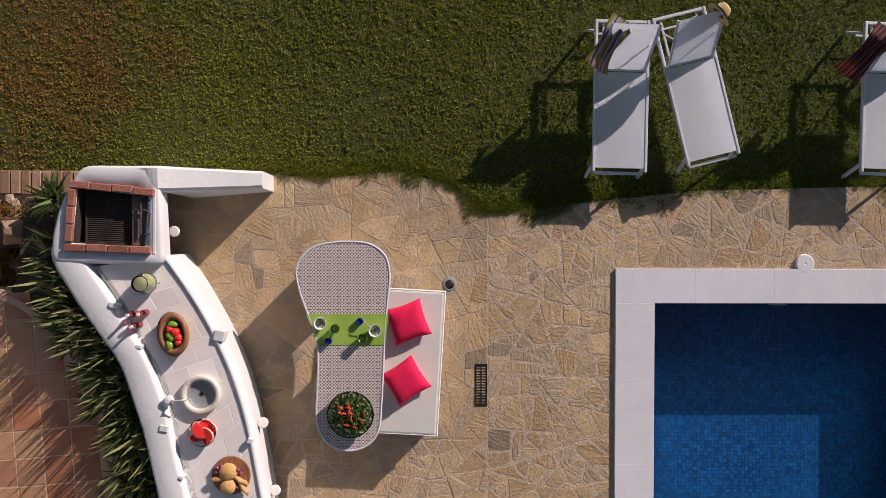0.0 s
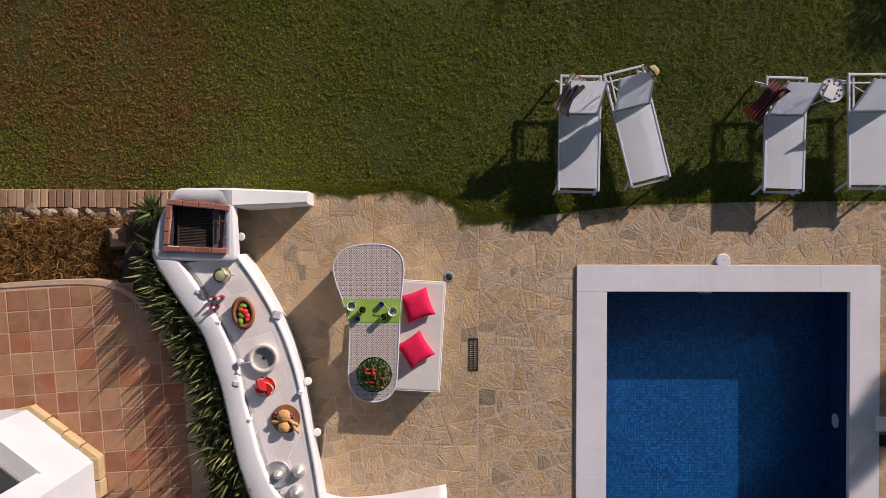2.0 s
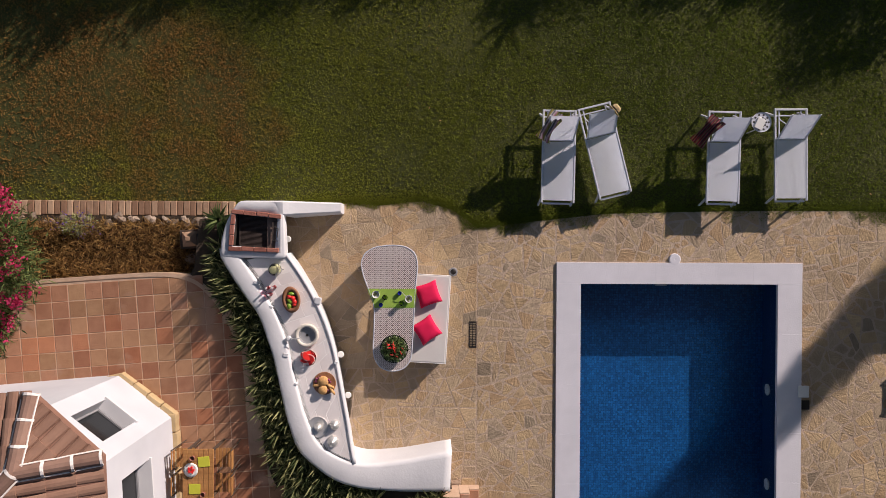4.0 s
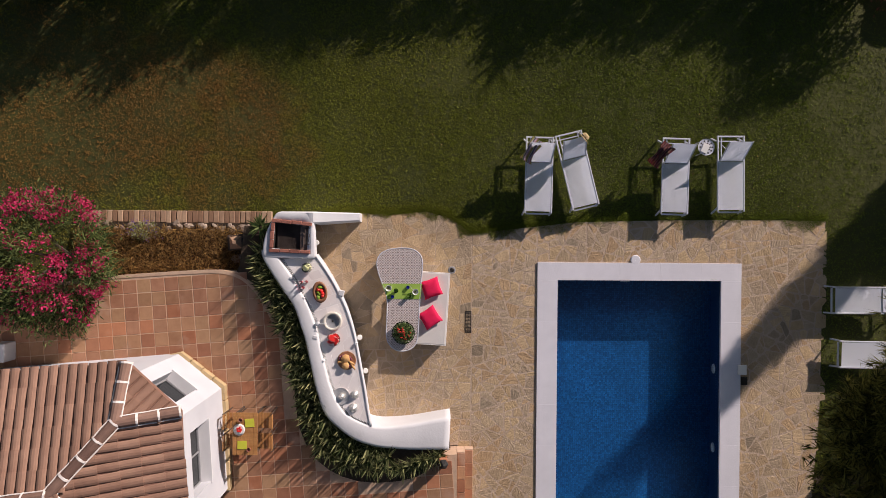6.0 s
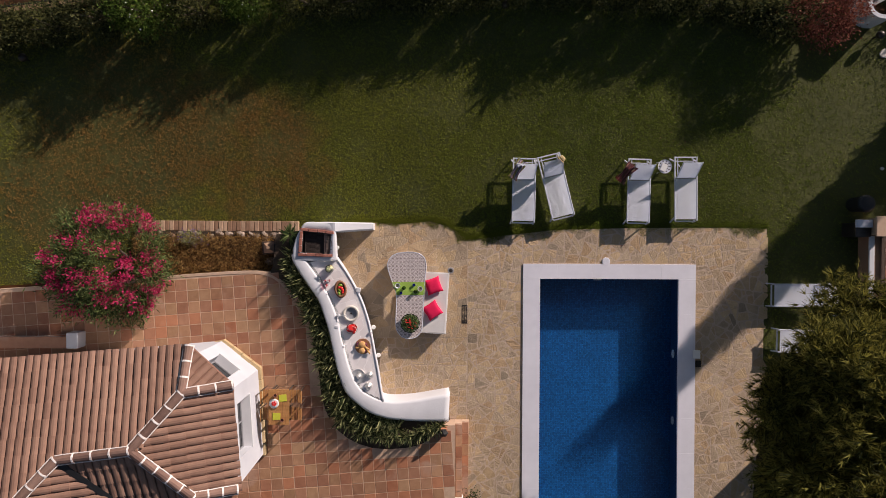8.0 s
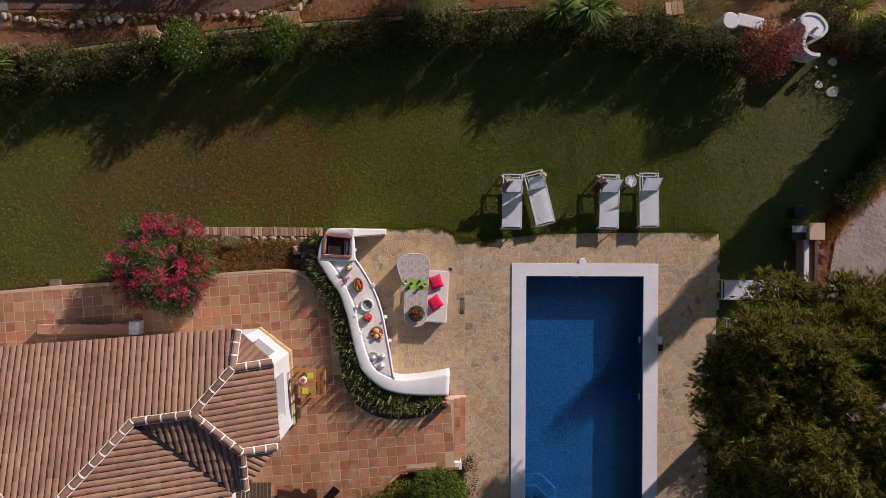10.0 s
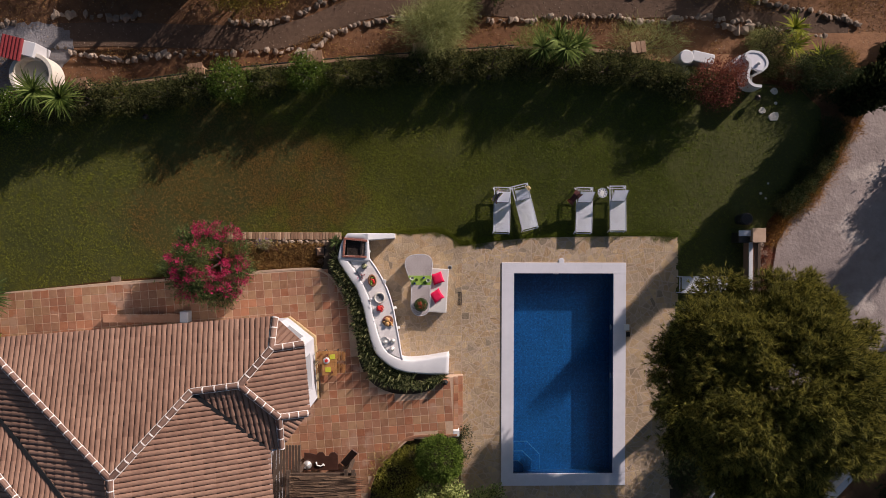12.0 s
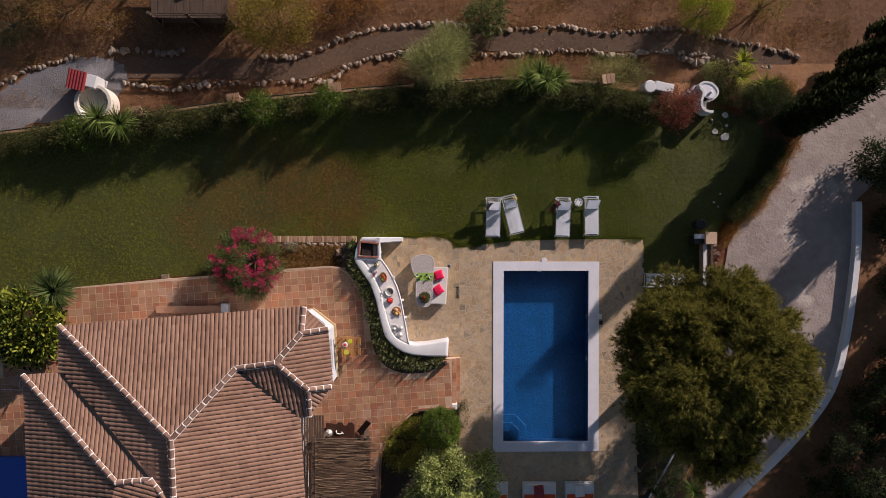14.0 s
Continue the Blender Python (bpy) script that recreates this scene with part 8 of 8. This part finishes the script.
def crazy_paving():
    cells = []
    for x0, x1, y0, y1, target, skew in ((-3.7, 0.948, -2.7, 0.75, 0.085, 0.38), (-2.6, 0.948, -5.2, -2.7, 0.062, 0.22), (0.952, COP[0] - 0.01, -12.6, 0.75, 0.075, 0.42),
                                         (COP[0] - 0.01, COP[1] + 0.01, COP[3] + 0.01, 0.75, 0.075, 0.42), (COP[1] + 0.01, 9.6, -12.6, 0.75, 0.085, 0.42), (COP[0] - 0.01, COP[1] + 0.01, -12.6, COP[2] - 0.01, 0.09, 0.42)):
        for poly in broken([(x0, y0), (x1, y0), (x1, y1), (x0, y1)], target, skew):
            cx, cy = np.mean(poly, 0)
            if cx < -2.5:
                poly = clip(poly, 0, 1, 0.3)
            if cy > -0.4 and len(poly) > 2:
                for (ax, ay), (bx, by) in zip(DECK_N, DECK_N[1:]):
                    if ax - 0.05 <= cx <= bx + 0.05:
                        nx, ny = -(by - ay), bx - ax
                        poly = clip(poly, nx, ny, nx * ax + ny * ay + 0.02 * rng.random())
            if len(poly) < 3 or area_of(poly) < 0.004:
                continue
            cx, cy = np.mean(poly, 0)
            if not inside(DECK, np.array(cx), np.array(cy)):
                continue
            g = rng.uniform(0.006, 0.022) if cx > 0.95 else rng.uniform(0.002, 0.006) if target > 0.08 else rng.uniform(0.008, 0.018)
            knock = 0.075 if cx > 0.95 else 0.03
            for p, q in list(zip(poly, poly[1:] + poly[:1])):
                e = (q[0] - p[0], q[1] - p[1])
                L = math.hypot(*e)
                if L > 1e-6:
                    a, b = e[1] / L, -e[0] / L
                    if a * (cx - p[0]) + b * (cy - p[1]) > 0:
                        a, b = -a, -b
                    poly = clip(poly, a, b, a * p[0] + b * p[1] - g)
            poly = [p for k, p in enumerate(poly) if math.hypot(p[0] - poly[k - 1][0], p[1] - poly[k - 1][1]) > 0.012]
            if len(poly) < 3:
                continue
            # corners broken off, edges uneven
            rough = []
            n = len(poly)
            for k in range(n):
                o, p, q = poly[k - 1], poly[k], poly[(k + 1) % n]
                l0, l1 = math.hypot(o[0] - p[0], o[1] - p[1]), math.hypot(q[0] - p[0], q[1] - p[1])
                c0, c1 = min(0.3 * l0, rng.uniform(0.003, knock)), min(0.3 * l1, rng.uniform(0.003, knock))
                rough += [(p[0] + (o[0] - p[0]) * c0 / l0, p[1] + (o[1] - p[1]) * c0 / l0), (p[0] + (q[0] - p[0]) * c1 / l1, p[1] + (q[1] - p[1]) * c1 / l1)]
                for f in ((0.35, 0.65) if l1 > 0.3 else (0.5,) if l1 > 0.14 else ()):
                    f += rng.uniform(-0.08, 0.08)
                    j = rng.uniform(-0.010, 0.004)
                    nx, ny = (q[1] - p[1]) / l1, -(q[0] - p[0]) / l1
                    if nx * (p[0] - cx) + ny * (p[1] - cy) < 0:
                        nx, ny = -nx, -ny
                    rough.append((p[0] + (q[0] - p[0]) * f + nx * j, p[1] + (q[1] - p[1]) * f + ny * j))
            cells.append((math.hypot(cx - 0.2, cy + 1.4), rough))
    cells.sort(key=lambda c: c[0])
    rest_v, rest_f = [], []
    for k, (dist, poly) in enumerate(cells):
        v, f = stone_mesh(poly, rng.uniform(0.0012, 0.0045) if poly[0][0] < 0.95 else rng.uniform(0.0008, 0.0025))
        if k < 300:
            raw("paving_stone", v, f, STONE, deck)
        else:
            o = len(rest_v)
            rest_v += v
            rest_f += [tuple(i + o for i in q) for q in f]
    tagged(raw("paving_stones", rest_v, rest_f, STONES, deck), kind="stuff")


crazy_paving()


def patio_tiles():
    pitch, cells, turn = 0.312, [], radians(4.5)
    north = [(-17.2, -1.86), (-16.43, -1.76), (-12.5, -1.38), (-7.9, -1.06), (-4.9, -0.80), (-4.3, -0.80)]
    me = bpy.data.meshes.new("floor_tile")
    bm = box(bmesh.new(), -0.1505, 0.1505, -0.1505, 0.1505, -0.02, 0.0, 0.006, seg=1)
    bm.to_mesh(me)
    tv = [tuple(v.co) for v in bm.verts]
    tf = [tuple(v.index for v in f.verts) for f in bm.faces]
    bm.free()
    me.materials.append(TERRACOTTA)
    for i in range(-56, 24):
        for j in range(-50, 14):
            u, v = (i + 0.5) * pitch, (j + 0.5) * pitch
            x, y = -5.10 + u * math.cos(turn) - v * math.sin(turn), -1.84 + u * math.sin(turn) + v * math.cos(turn)
            c = np.array([x + a * 0.14 for a in (-1, 1, 1, -1)]), np.array([y + b * 0.14 for b in (-1, -1, 1, 1)])
            top = np.interp(x, [p[0] for p in north], [p[1] for p in north])
            if inside(PATIO, *c).sum() < 3 or inside(WALLS, *c).all() or (x < -4.6 and y > top - 0.13):
                continue
            cells.append((math.hypot(x + 3.5, y + 2.6), x, y))
    cells.sort()
    V, F_ = [], []
    for k, (d, x, y) in enumerate(cells):
        z = PATIO_Z + rng.uniform(-0.002, 0.002)
        m = pose(x + rng.uniform(-0.003, 0.003), y + rng.uniform(-0.003, 0.003), z, rng.uniform(-0.3, 0.3), rng.uniform(-0.3, 0.3), 4.5 + rng.uniform(-0.6, 0.6))
        if k < 300:
            ob = new("floor_tile", me)
            ob.parent = patio
            ob.matrix_world = m
        else:
            o = len(V)
            V += [m @ Vector(c) for c in tv]
            F_ += [tuple(q + o for q in f) for f in tf]
    tagged(raw("floor_tiles", V, F_, TERRACOTTAS, patio), kind="stuff")
    step = bpy.data.objects["patio_step"]
    for j in range(7):
        for x, z in ((0.71, 0.415), (0.90, 0.215)):
            ob = new("floor_tile", me)
            ob.parent = step
            ob.matrix_world = pose(x, -5.20 - j * pitch, z) @ Matrix.Diagonal((0.59, 1, 1, 1))


patio_tiles()

rest_v, rest_f = [], []
for k, (d, ring) in enumerate(ROOF_SET):
    if k < 300:
        raw("roof_tile", ring, ROOF_FACES, ROOF_TILE, roof)
    else:
        o = len(rest_v)
        rest_v += ring
        rest_f += [tuple(i + o for i in f) for f in ROOF_FACES]
tagged(raw("roof_tiles", rest_v, rest_f, ROOF_TILES, roof), kind="stuff")
